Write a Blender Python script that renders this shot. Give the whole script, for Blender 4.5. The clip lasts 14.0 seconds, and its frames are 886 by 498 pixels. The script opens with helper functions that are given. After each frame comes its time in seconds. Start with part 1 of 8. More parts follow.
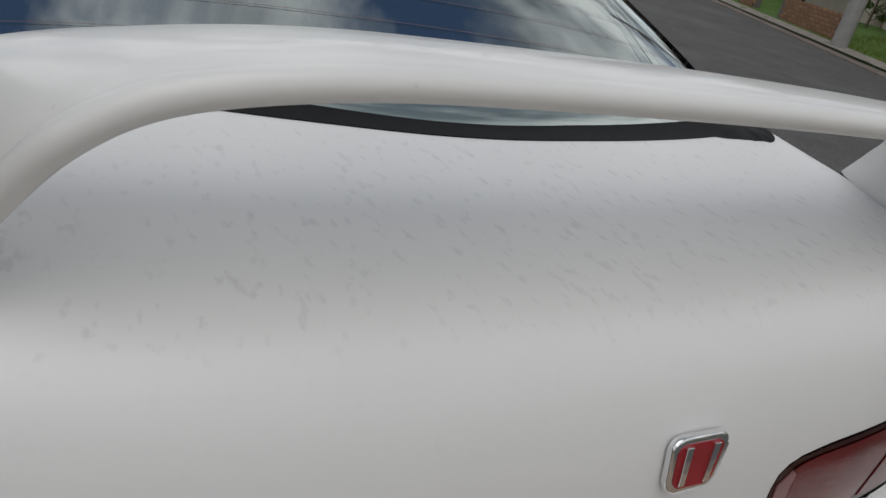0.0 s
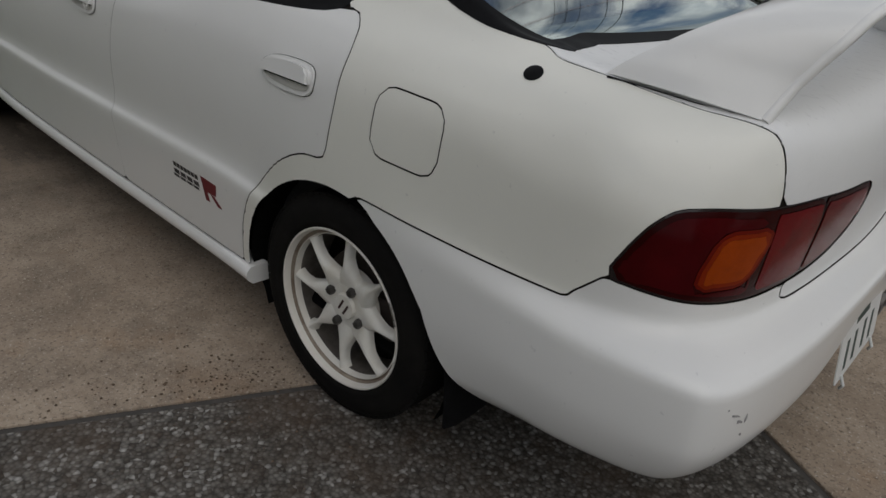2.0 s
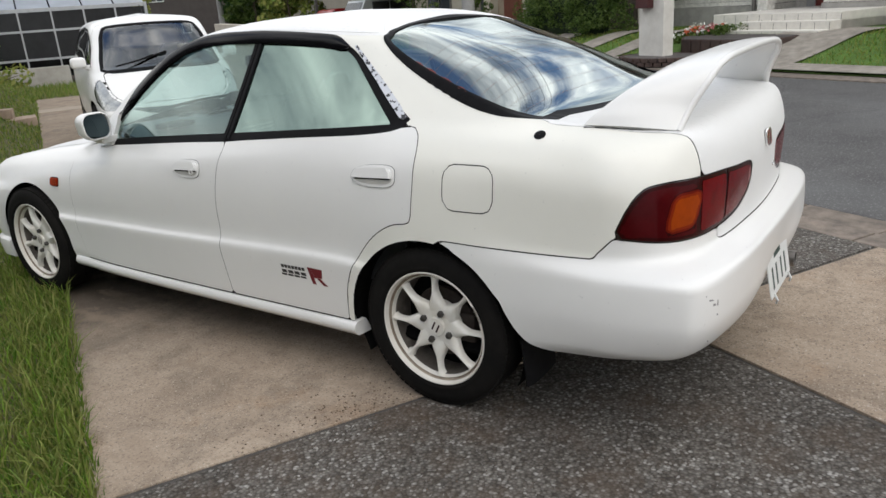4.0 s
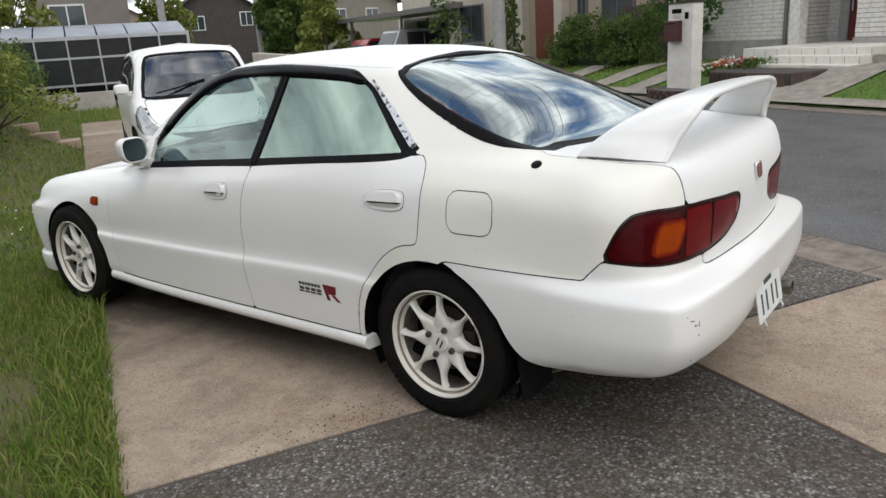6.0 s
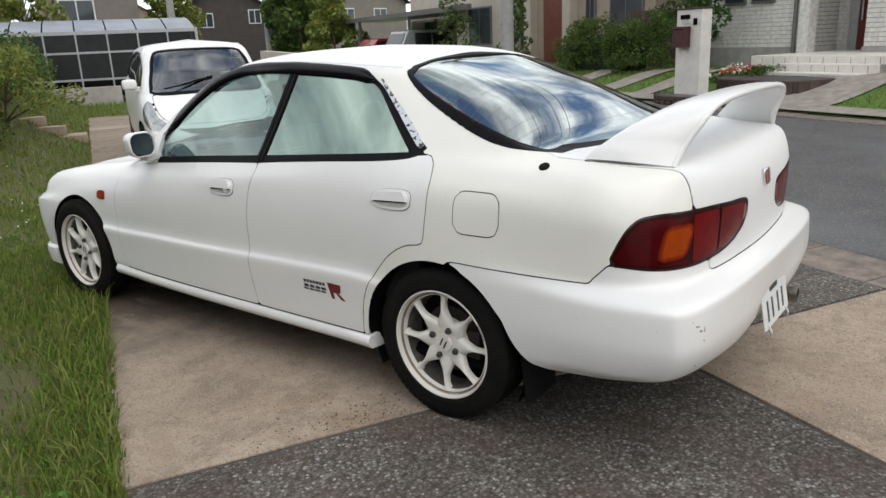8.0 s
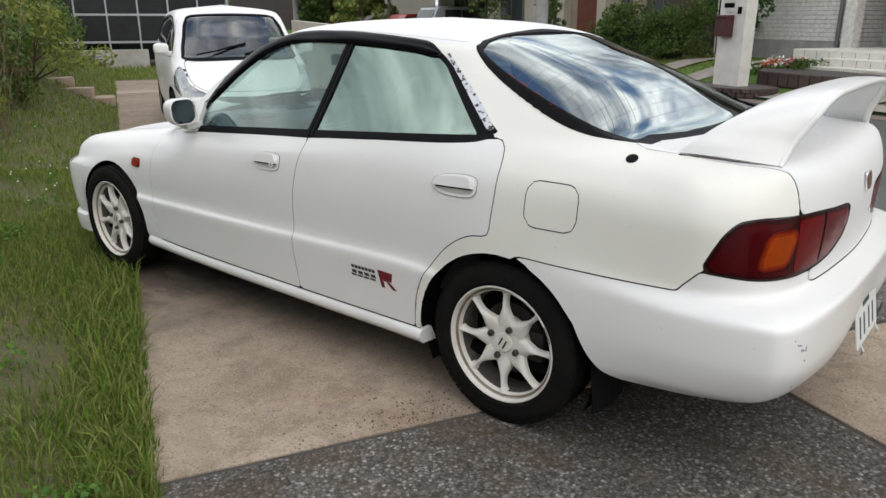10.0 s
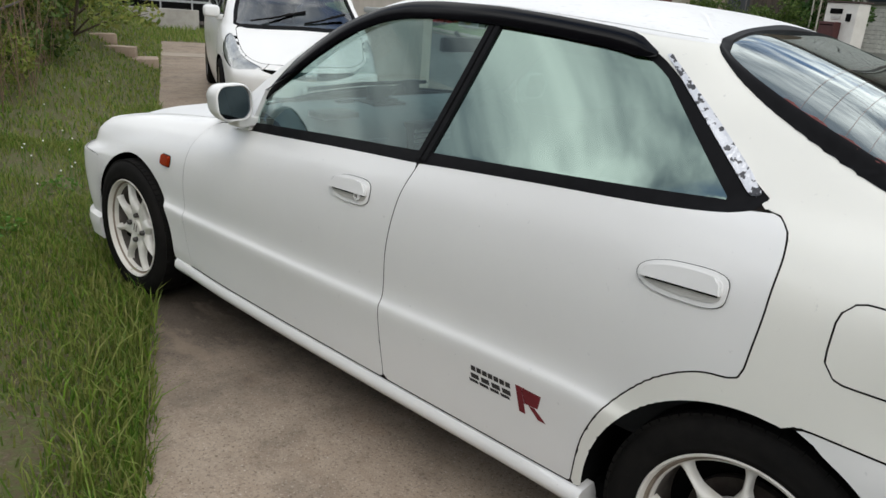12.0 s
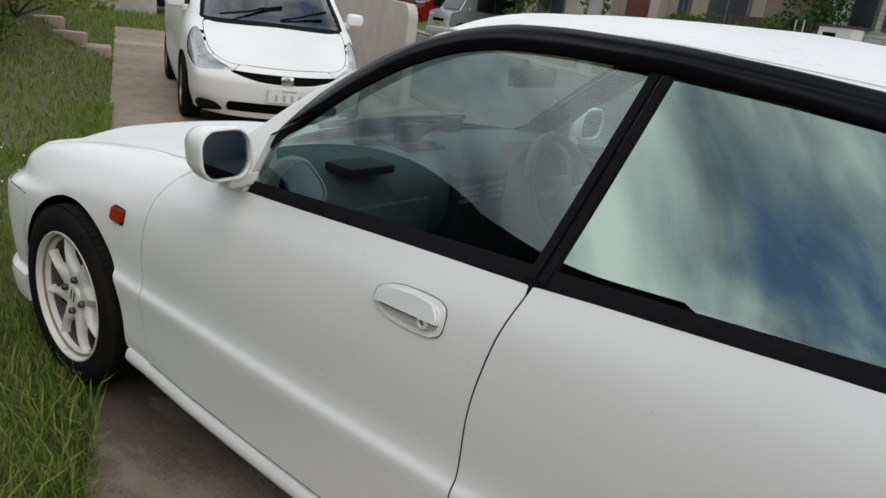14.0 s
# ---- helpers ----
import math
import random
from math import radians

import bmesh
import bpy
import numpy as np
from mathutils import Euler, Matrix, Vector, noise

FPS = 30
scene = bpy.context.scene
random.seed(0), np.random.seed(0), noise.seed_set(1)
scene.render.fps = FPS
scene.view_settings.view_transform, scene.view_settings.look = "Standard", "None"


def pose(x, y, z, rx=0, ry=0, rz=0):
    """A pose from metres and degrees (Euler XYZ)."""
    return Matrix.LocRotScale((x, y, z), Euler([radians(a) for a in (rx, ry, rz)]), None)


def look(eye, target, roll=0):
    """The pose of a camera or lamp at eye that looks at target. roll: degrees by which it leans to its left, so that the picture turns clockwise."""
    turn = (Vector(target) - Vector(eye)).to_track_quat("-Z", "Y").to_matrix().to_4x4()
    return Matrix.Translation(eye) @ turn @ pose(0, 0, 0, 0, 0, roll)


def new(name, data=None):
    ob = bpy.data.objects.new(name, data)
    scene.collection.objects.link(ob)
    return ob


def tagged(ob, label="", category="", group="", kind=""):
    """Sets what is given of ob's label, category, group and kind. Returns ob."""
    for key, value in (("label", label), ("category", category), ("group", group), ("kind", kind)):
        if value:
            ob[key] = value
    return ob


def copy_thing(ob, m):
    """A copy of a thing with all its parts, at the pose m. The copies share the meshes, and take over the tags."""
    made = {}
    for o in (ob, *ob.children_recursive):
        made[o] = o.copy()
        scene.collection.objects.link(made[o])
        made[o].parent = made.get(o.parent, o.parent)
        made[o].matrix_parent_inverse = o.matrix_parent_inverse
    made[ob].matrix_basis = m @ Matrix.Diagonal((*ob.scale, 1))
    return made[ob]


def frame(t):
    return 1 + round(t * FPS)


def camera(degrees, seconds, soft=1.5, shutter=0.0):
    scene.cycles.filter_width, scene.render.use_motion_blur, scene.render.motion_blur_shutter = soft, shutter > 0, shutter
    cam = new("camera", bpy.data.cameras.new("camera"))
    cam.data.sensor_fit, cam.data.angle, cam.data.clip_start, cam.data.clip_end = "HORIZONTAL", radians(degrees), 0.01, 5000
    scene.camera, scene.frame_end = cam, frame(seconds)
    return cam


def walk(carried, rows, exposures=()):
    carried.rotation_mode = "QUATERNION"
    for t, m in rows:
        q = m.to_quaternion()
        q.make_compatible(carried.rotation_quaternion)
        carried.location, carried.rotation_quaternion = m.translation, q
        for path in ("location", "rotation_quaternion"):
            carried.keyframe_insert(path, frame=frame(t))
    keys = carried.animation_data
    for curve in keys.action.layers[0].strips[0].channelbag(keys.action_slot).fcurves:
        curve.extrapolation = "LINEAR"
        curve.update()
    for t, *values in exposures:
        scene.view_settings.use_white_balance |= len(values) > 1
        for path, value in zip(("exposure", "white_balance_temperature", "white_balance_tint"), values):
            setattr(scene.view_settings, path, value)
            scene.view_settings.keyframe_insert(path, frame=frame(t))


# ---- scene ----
cam = camera(62.0, 14.0)
PATH = [
    (0, (-0.494, -1.215, 1.265), (0.46, 0.316, 0.403), 13.9),
    (0.4, (-0.744, -1.185, 1.281), (0.379, 0.25, 0.458), 11.2),
    (0.5, (-0.811, -1.186, 1.286), (0.334, 0.225, 0.45), 10.7),
    (0.8, (-0.999, -1.17, 1.304), (0.2, 0.172, 0.43), 12.5),
    (1, (-1.135, -1.185, 1.293), (0.087, 0.139, 0.426), 12.9),
    (1.2, (-1.269, -1.19, 1.309), (-0.034, 0.081, 0.382), 11.7),
    (1.5, (-1.477, -1.188, 1.311), (-0.197, 0.041, 0.388), 12.5),
    (2, (-1.823, -1.129, 1.32), (-0.465, -0.021, 0.356), 6.9),
    (2.5, (-2.095, -1.177, 1.315), (-0.673, -0.114, 0.394), 2.9),
    (3, (-2.334, -1.231, 1.328), (-0.867, -0.184, 0.46), 0.4),
    (3.5, (-2.582, -1.259, 1.355), (-1.06, -0.22, 0.577), -3.4),
    (4, (-2.709, -1.403, 1.365), (-1.157, -0.309, 0.737), -4.1),
    (4.2, (-2.748, -1.463, 1.35), (-1.18, -0.364, 0.771), -3.7),
    (6.3, (-2.796, -1.581, 1.391), (-1.273, -0.408, 0.838), -3.6),
    (6.5, (-2.794, -1.582, 1.39), (-1.266, -0.416, 0.838), -3.6),
    (7, (-2.799, -1.58, 1.389), (-1.27, -0.415, 0.837), -3.4),
    (9.5, (-2.801, -1.475, 1.373), (-1.305, -0.276, 0.804), -0.5),
    (10, (-2.741, -1.309, 1.368), (-1.259, -0.108, 0.769), 0.1),
    (10.5, (-2.645, -1.111, 1.356), (-1.226, 0.155, 0.736), 0.1),
    (11, (-2.487, -0.879, 1.347), (-1.16, 0.472, 0.703), 1.5),
    (11.5, (-2.334, -0.601, 1.323), (-0.97, 0.712, 0.676), 4.4),
    (12, (-2.169, -0.351, 1.327), (-0.748, 0.9, 0.682), 4.5),
    (12.5, (-1.994, -0.154, 1.328), (-0.608, 1.158, 0.728), 7.0),
    (13, (-1.89, 0.053, 1.335), (-0.483, 1.349, 0.75), 9.0),
    (13.5, (-1.854, 0.281, 1.341), (-0.367, 1.483, 0.758), 7.8),
    (14, (-1.788, 0.407, 1.337), (-0.285, 1.562, 0.7), 7.8),
]
walk(cam, [(t, look(eye, target, roll)) for t, eye, target, roll in PATH],
     exposures=[(0, -.36, 6430, 11), (0.5, -.52, 6430, 11), (1.0, -.68, 6430, 11), (1.5, -.70, 6430, 11), (2.0, -.55, 6430, 11), (2.5, -.14, 6430, 11), (3.0, .27, 6430, 11), (3.5, .50, 6430, 11), (4.0, .57, 6430, 11), (10, .58, 6430, 11), (12, .54, 6380, 10), (13, .38, 6380, 10), (14, .33, 6380, 10)])

# ---- light ----
SUN_EL, SUN_AZ = 58.0, 215.0     # degrees; azimuth measured from +Y towards +X
world = bpy.data.worlds.new("sky")
scene.world = world
world.use_nodes = True
wn, wl = world.node_tree.nodes, world.node_tree.links
wn.clear()
w_out, w_bg = wn.new("ShaderNodeOutputWorld"), wn.new("ShaderNodeBackground")
w_sky = wn.new("ShaderNodeTexSky")
w_sky.sky_type, w_sky.sun_disc = "NISHITA", False
w_sky.sun_elevation, w_sky.sun_rotation = radians(SUN_EL), radians(SUN_AZ)
w_sky.air_density, w_sky.dust_density, w_sky.ozone_density = 1.0, 0.4, 2.0
w_tc, w_sep = wn.new("ShaderNodeTexCoord"), wn.new("ShaderNodeSeparateXYZ")
w_add = wn.new("ShaderNodeMath"); w_add.operation, w_add.inputs[1].default_value = "ADD", 0.22
w_max = wn.new("ShaderNodeMath"); w_max.operation, w_max.inputs[1].default_value = "MAXIMUM", 0.05
w_dx = wn.new("ShaderNodeMath"); w_dx.operation = "DIVIDE"
w_dy = wn.new("ShaderNodeMath"); w_dy.operation = "DIVIDE"
w_com = wn.new("ShaderNodeCombineXYZ")
w_com.inputs[2].default_value = 39.33
w_ox = wn.new("ShaderNodeMath"); w_ox.operation, w_ox.inputs[1].default_value = "ADD", 31.37
w_oy = wn.new("ShaderNodeMath"); w_oy.operation, w_oy.inputs[1].default_value = "ADD", 36.44
w_noise = wn.new("ShaderNodeTexNoise")
w_noise.inputs["Scale"].default_value, w_noise.inputs["Detail"].default_value = 1.3, 10.0
w_noise.inputs["Roughness"].default_value, w_noise.inputs["Distortion"].default_value = 0.58, 0.35
w_ramp = wn.new("ShaderNodeValToRGB")
w_ramp.color_ramp.elements[0].position, w_ramp.color_ramp.elements[1].position = 0.355, 0.455
w_shade = wn.new("ShaderNodeTexNoise")
w_shade.inputs["Scale"].default_value, w_shade.inputs["Detail"].default_value = 3.4, 8.0
w_cr = wn.new("ShaderNodeValToRGB")
w_cr.color_ramp.elements[0].position, w_cr.color_ramp.elements[0].color = 0.36, (2.6, 2.9, 3.3, 1)
w_cr.color_ramp.elements[1].position, w_cr.color_ramp.elements[1].color = 0.62, (13.0, 13.0, 12.6, 1)
w_mix = wn.new("ShaderNodeMix"); w_mix.data_type = "RGBA"
for a, b in ((w_tc.outputs["Generated"], w_sep.inputs[0]), (w_sep.outputs["Z"], w_add.inputs[0]), (w_add.outputs[0], w_max.inputs[0]),
             (w_sep.outputs["X"], w_dx.inputs[0]), (w_max.outputs[0], w_dx.inputs[1]), (w_sep.outputs["Y"], w_dy.inputs[0]), (w_max.outputs[0], w_dy.inputs[1]),
             (w_dx.outputs[0], w_ox.inputs[0]), (w_dy.outputs[0], w_oy.inputs[0]), (w_ox.outputs[0], w_com.inputs[0]), (w_oy.outputs[0], w_com.inputs[1]), (w_com.outputs[0], w_noise.inputs["Vector"]), (w_com.outputs[0], w_shade.inputs["Vector"]),
             (w_noise.outputs["Fac"], w_ramp.inputs[0]), (w_shade.outputs["Fac"], w_cr.inputs[0]), (w_ramp.outputs[0], w_mix.inputs["Factor"]),
             (w_sky.outputs[0], w_mix.inputs["A"]), (w_cr.outputs[0], w_mix.inputs["B"]), (w_mix.outputs["Result"], w_bg.inputs["Color"]), (w_bg.outputs[0], w_out.inputs[0])):
    wl.new(a, b)
w_bg.inputs["Strength"].default_value = 0.11
sun_data = bpy.data.lights.new("sun", "SUN")
sun_data.energy, sun_data.angle, sun_data.color = 0.8, radians(54), (1.0, 0.95, 0.88)
sun = new("sun", sun_data)
_sd = Vector((math.sin(radians(SUN_AZ)) * math.cos(radians(SUN_EL)), math.cos(radians(SUN_AZ)) * math.cos(radians(SUN_EL)), math.sin(radians(SUN_EL))))
sun.matrix_world = look(_sd * 40, (0, 0, 0))


# ---- materials ----
def mat(name, color, rough=0.5, metal=0.0, var=0.0, scale=8.0, bump=0.0, bscale=60.0, coat=0.0, color2=None, detail=6.0, spec=0.5, trans=0.0, ior=1.45, rand=0.0, stain=None):
    """A procedural surface: base colour, a second colour by noise, fine grain, optional stains, relief."""
    m = bpy.data.materials.new(name)
    m.use_nodes = True
    n, l = m.node_tree.nodes, m.node_tree.links
    b = n["Principled BSDF"]
    b.inputs["Roughness"].default_value, b.inputs["Metallic"].default_value = rough, metal
    b.inputs["Coat Weight"].default_value, b.inputs["Coat Roughness"].default_value = coat, 0.04
    b.inputs["Specular IOR Level"].default_value = spec
    b.inputs["Transmission Weight"].default_value, b.inputs["IOR"].default_value = trans, ior
    b.inputs["Base Color"].default_value = (*color, 1)
    if var or color2 or bump or rand or stain:
        tc = n.new("ShaderNodeTexCoord")
        src = tc.outputs["Object"]
    if var or color2:
        c2 = color2 or tuple(max(0.0, c * (1 - var)) for c in color)
        nz = n.new("ShaderNodeTexNoise")
        nz.inputs["Scale"].default_value, nz.inputs["Detail"].default_value, nz.inputs["Roughness"].default_value = scale, detail, 0.62
        rp = n.new("ShaderNodeValToRGB")
        rp.color_ramp.elements[0].position, rp.color_ramp.elements[1].position = 0.34, 0.66
        rp.color_ramp.elements[0].color, rp.color_ramp.elements[1].color = (*c2, 1), (*color, 1)
        l.new(src, nz.inputs["Vector"]); l.new(nz.outputs["Fac"], rp.inputs[0])
        out = rp.outputs[0]
        if rand:
            oi, hs = n.new("ShaderNodeObjectInfo"), n.new("ShaderNodeHueSaturation")
            mr = n.new("ShaderNodeMapRange")
            mr.inputs["To Min"].default_value, mr.inputs["To Max"].default_value = 1 - rand, 1 + rand
            l.new(oi.outputs["Random"], mr.inputs["Value"]); l.new(mr.outputs[0], hs.inputs["Value"]); l.new(out, hs.inputs["Color"])
            out = hs.outputs[0]
        if stain:
            s_col, s_scale, s_lo, s_hi = stain
            sn, sr, sm = n.new("ShaderNodeTexNoise"), n.new("ShaderNodeMapRange"), n.new("ShaderNodeMix")
            sm.data_type = "RGBA"
            sn.inputs["Scale"].default_value, sn.inputs["Detail"].default_value = s_scale, 7
            sr.inputs["From Min"].default_value, sr.inputs["From Max"].default_value = s_lo, s_hi
            l.new(src, sn.inputs["Vector"]); l.new(sn.outputs["Fac"], sr.inputs["Value"]); l.new(sr.outputs[0], sm.inputs["Factor"])
            l.new(out, sm.inputs["A"]); sm.inputs["B"].default_value = (*s_col, 1)
            out = sm.outputs["Result"]
        l.new(out, b.inputs["Base Color"])
    if bump:
        bz, bp = n.new("ShaderNodeTexNoise"), n.new("ShaderNodeBump")
        bz.inputs["Scale"].default_value, bz.inputs["Detail"].default_value = bscale, 5
        bp.inputs["Strength"].default_value, bp.inputs["Distance"].default_value = bump, 0.01
        l.new(src, bz.inputs["Vector"]); l.new(bz.outputs["Fac"], bp.inputs["Height"]); l.new(bp.outputs[0], b.inputs["Normal"])
    return m


def glass_mat(name, tint, film=0.0, shine=(1, 1, 1)):
    """Thin window glass: mirror-like towards a grazing view, with a reflecting film, and tinted straight-through light."""
    m = bpy.data.materials.new(name)
    m.use_nodes = True
    n, l = m.node_tree.nodes, m.node_tree.links
    n.clear()
    out, mix, lw = n.new("ShaderNodeOutputMaterial"), n.new("ShaderNodeMixShader"), n.new("ShaderNodeLayerWeight")
    tr, gl = n.new("ShaderNodeBsdfTransparent"), n.new("ShaderNodeBsdfGlossy")
    lw.inputs["Blend"].default_value = 0.5
    pw, mr = n.new("ShaderNodeMath"), n.new("ShaderNodeMapRange")
    pw.operation, pw.inputs[1].default_value = "POWER", 4.0
    mr.inputs["To Min"].default_value, mr.inputs["To Max"].default_value = film + .06, .95
    tr.inputs["Color"].default_value, gl.inputs["Roughness"].default_value = (*tint, 1), 0.0
    gl.inputs["Color"].default_value = (*shine, 1)
    l.new(lw.outputs["Facing"], pw.inputs[0]); l.new(pw.outputs[0], mr.inputs["Value"]); l.new(mr.outputs[0], mix.inputs[0])
    l.new(tr.outputs[0], mix.inputs[1]); l.new(gl.outputs[0], mix.inputs[2]); l.new(mix.outputs[0], out.inputs[0])
    return m


def paint_mat(name, color, worn=False):
    """White car paint: clear coat, faint mottling, specks of dirt, and on upward faces a dull weathered clear coat."""
    m = mat(name, color, rough=0.40, coat=0.5, var=0.035, scale=2.2, bump=0.012, bscale=900)
    n, l = m.node_tree.nodes, m.node_tree.links
    b = n["Principled BSDF"]
    tc = next(x for x in n if x.bl_idname == "ShaderNodeTexCoord")
    old = b.inputs["Base Color"].links[0].from_socket
    vo, mr, sm = n.new("ShaderNodeTexNoise"), n.new("ShaderNodeMapRange"), n.new("ShaderNodeMix")
    sm.data_type = "RGBA"
    vo.inputs["Scale"].default_value, vo.inputs["Detail"].default_value = (85.0, 5.0) if worn else (60.0, 2.0)
    mr.inputs["From Min"].default_value, mr.inputs["From Max"].default_value, mr.inputs["To Max"].default_value = (0.58, 0.70, 0.22) if worn else (0.72, 0.78, 0.25)
    mp = n.new("ShaderNodeMapping")
    mp.inputs["Scale"].default_value = (1, 0.45, 1) if worn else (1, 1, 1)
    l.new(tc.outputs["Object"], mp.inputs[0]); l.new(mp.outputs[0], vo.inputs["Vector"]); l.new(vo.outputs["Fac"], mr.inputs["Value"]); l.new(mr.outputs[0], sm.inputs["Factor"])
    if worn:                                             # dust and droppings settle on level panels
        ge, sp_, lv, ml = n.new("ShaderNodeNewGeometry"), n.new("ShaderNodeSeparateXYZ"), n.new("ShaderNodeMapRange"), n.new("ShaderNodeMath")
        ml.operation = "MULTIPLY"
        lv.inputs["From Min"].default_value, lv.inputs["From Max"].default_value, lv.inputs["To Min"].default_value = .70, .97, .12
        l.new(ge.outputs["True Normal"], sp_.inputs[0]); l.new(sp_.outputs["Z"], lv.inputs["Value"])
        l.new(lv.outputs[0], ml.inputs[0]); l.new(mr.outputs[0], ml.inputs[1]); l.new(ml.outputs[0], sm.inputs["Factor"])
    l.new(old, sm.inputs["A"]); sm.inputs["B"].default_value = (0.36, 0.36, 0.37, 1)
    l.new(sm.outputs["Result"], b.inputs["Base Color"])
    b.inputs["Coat Roughness"].default_value = 0.10
    if worn:
        b.inputs["Roughness"].default_value, b.inputs["Coat Weight"].default_value, b.inputs["Coat Roughness"].default_value = 0.50, 0.22, 0.25
    return m


M_PAINT = paint_mat("white_paint", (0.79, 0.785, 0.77))
M_PAINTQ = paint_mat("creamy_white_paint", (0.80, 0.79, 0.73))
M_WORN = paint_mat("weathered_white_paint", (0.79, 0.79, 0.785), worn=True)
M_DARK = mat("black_void", (0.006, 0.006, 0.006), 0.9, var=0.3, scale=20, spec=.05)
M_TRIM = mat("black_rubber_trim", (0.009, 0.009, 0.010), 0.50, var=0.3, scale=30, spec=.08)
M_VISOR = mat("black_smoked_acrylic", (0.003, 0.003, 0.004), 0.16, coat=0.0, var=0.2, scale=10, spec=.24)
M_TYRE = mat("tyre_rubber", (0.009, 0.0088, 0.0085), 0.8, color2=(0.014, 0.013, 0.012), scale=14, bump=0.15, bscale=200, spec=.07)
M_WHEEL = mat("white_wheel_paint", (0.78, 0.77, 0.73), 0.42, coat=0.3, color2=(0.66, 0.63, 0.56), scale=12, bump=0.02, bscale=200)
M_RIMLIP = mat("white_rim_lip", (0.74, 0.72, 0.67), 0.38, metal=0.0, color2=(0.66, 0.62, 0.56), scale=10)
M_STEEL = mat("dull_steel", (0.32, 0.31, 0.30), 0.35, metal=0.9, var=0.3, scale=30)
M_CHROME = mat("chrome", (0.82, 0.82, 0.83), 0.08, metal=1.0)
M_RED = mat("red_enamel", (0.33, 0.012, 0.02), 0.25, coat=0.5, var=0.25, scale=20)
M_DECAL_RED = mat("red_decal", (0.17, 0.014, 0.022), 0.5, var=0.2, scale=60)
M_DECAL_BLK = mat("black_decal", (0.03, 0.028, 0.03), 0.5, var=0.3, scale=60)
M_GLASS = glass_mat("green_tinted_glass", (0.66, 0.77, 0.74), .05, (.84, 1, .97))
M_FILM = glass_mat("green_film_glass", (0.055, 0.085, 0.075), .25, shine=(.72, .93, .84))
M_GLASS_R = glass_mat("rear_glass", (0.45, 0.58, 0.55), .30, shine=(.88, .96, .96))
def peel_mat():
    """Silvered plastic whose film has cracked off in patches."""
    m = mat("peeling_silver", (0.62, 0.63, 0.65), 0.30, metal=0.35, bump=.3, bscale=90)
    n, l = m.node_tree.nodes, m.node_tree.links
    b = n["Principled BSDF"]
    tc, nz, rp = n.new("ShaderNodeTexCoord"), n.new("ShaderNodeTexNoise"), n.new("ShaderNodeValToRGB")
    nz.inputs["Scale"].default_value, nz.inputs["Detail"].default_value = 55, 8
    rp.color_ramp.elements[0].position, rp.color_ramp.elements[1].position = .43, .465
    rp.color_ramp.elements[0].color, rp.color_ramp.elements[1].color = (.06, .06, .065, 1), (.62, .63, .66, 1)
    l.new(tc.outputs["Object"], nz.inputs["Vector"]); l.new(nz.outputs["Fac"], rp.inputs[0]); l.new(rp.outputs[0], b.inputs["Base Color"])
    return m


M_PEEL = peel_mat()
M_MIRROR = mat("mirror_glass", (0.22, 0.25, 0.28), 0.02, metal=1.0)


def lens_mat(name, color, rough=0.12, grid=180.0):
    """Moulded lamp plastic: coloured, glossy, ribbed under the surface."""
    m = mat(name, color, rough, coat=0.0, spec=0.16, var=0.35, scale=9)
    n, l = m.node_tree.nodes, m.node_tree.links
    tc = next(x for x in n if x.bl_idname == "ShaderNodeTexCoord")
    wv, bp = n.new("ShaderNodeTexWave"), n.new("ShaderNodeBump")
    wv.bands_direction = "Z"
    wv.inputs["Scale"].default_value, wv.inputs["Distortion"].default_value = grid, 0.0
    bp.inputs["Strength"].default_value, bp.inputs["Distance"].default_value = 0.12, 0.002
    l.new(tc.outputs["Object"], wv.inputs["Vector"]); l.new(wv.outputs["Fac"], bp.inputs["Height"])
    l.new(bp.outputs[0], n["Principled BSDF"].inputs["Normal"])
    return m


M_LRED = lens_mat("red_lens", (0.15, 0.003, 0.005))
M_LDARK = lens_mat("dark_red_lens", (0.064, 0.002, 0.0035))
M_LAMB = lens_mat("amber_lens", (0.36, 0.052, 0.003), grid=60.0)
M_LAMB2 = lens_mat("orange_lens", (0.24, 0.022, 0.003), grid=60.0)
M_LAMB3 = lens_mat("orange_red_lens", (0.145, 0.008, 0.003), grid=60.0)
M_LBORD = lens_mat("deep_red_lens_border", (0.032, 0.0018, 0.002))
M_LCLEAR = lens_mat("smoky_clear_lens", (0.30, 0.13, 0.13))
M_LEDGE = mat("lamp_black_edge", (0.02, 0.012, 0.012), 0.25, coat=0.5)
M_SEAT = mat("grey_seat_cloth", (0.075, 0.082, 0.085), 0.95, var=0.3, scale=60)
M_DASH = mat("dark_grey_dash", (0.022, 0.024, 0.027), 0.7, var=0.2, scale=40)
M_CABIN = mat("cabin_lining", (0.30, 0.31, 0.30), 0.9, var=0.2, scale=20)
M_BAR = mat("dark_green_bars", (0.03, 0.06, 0.05), 0.5, var=0.2, scale=40)
M_PLATE = mat("white_plate", (0.72, 0.73, 0.72), 0.4, var=0.1, scale=20)


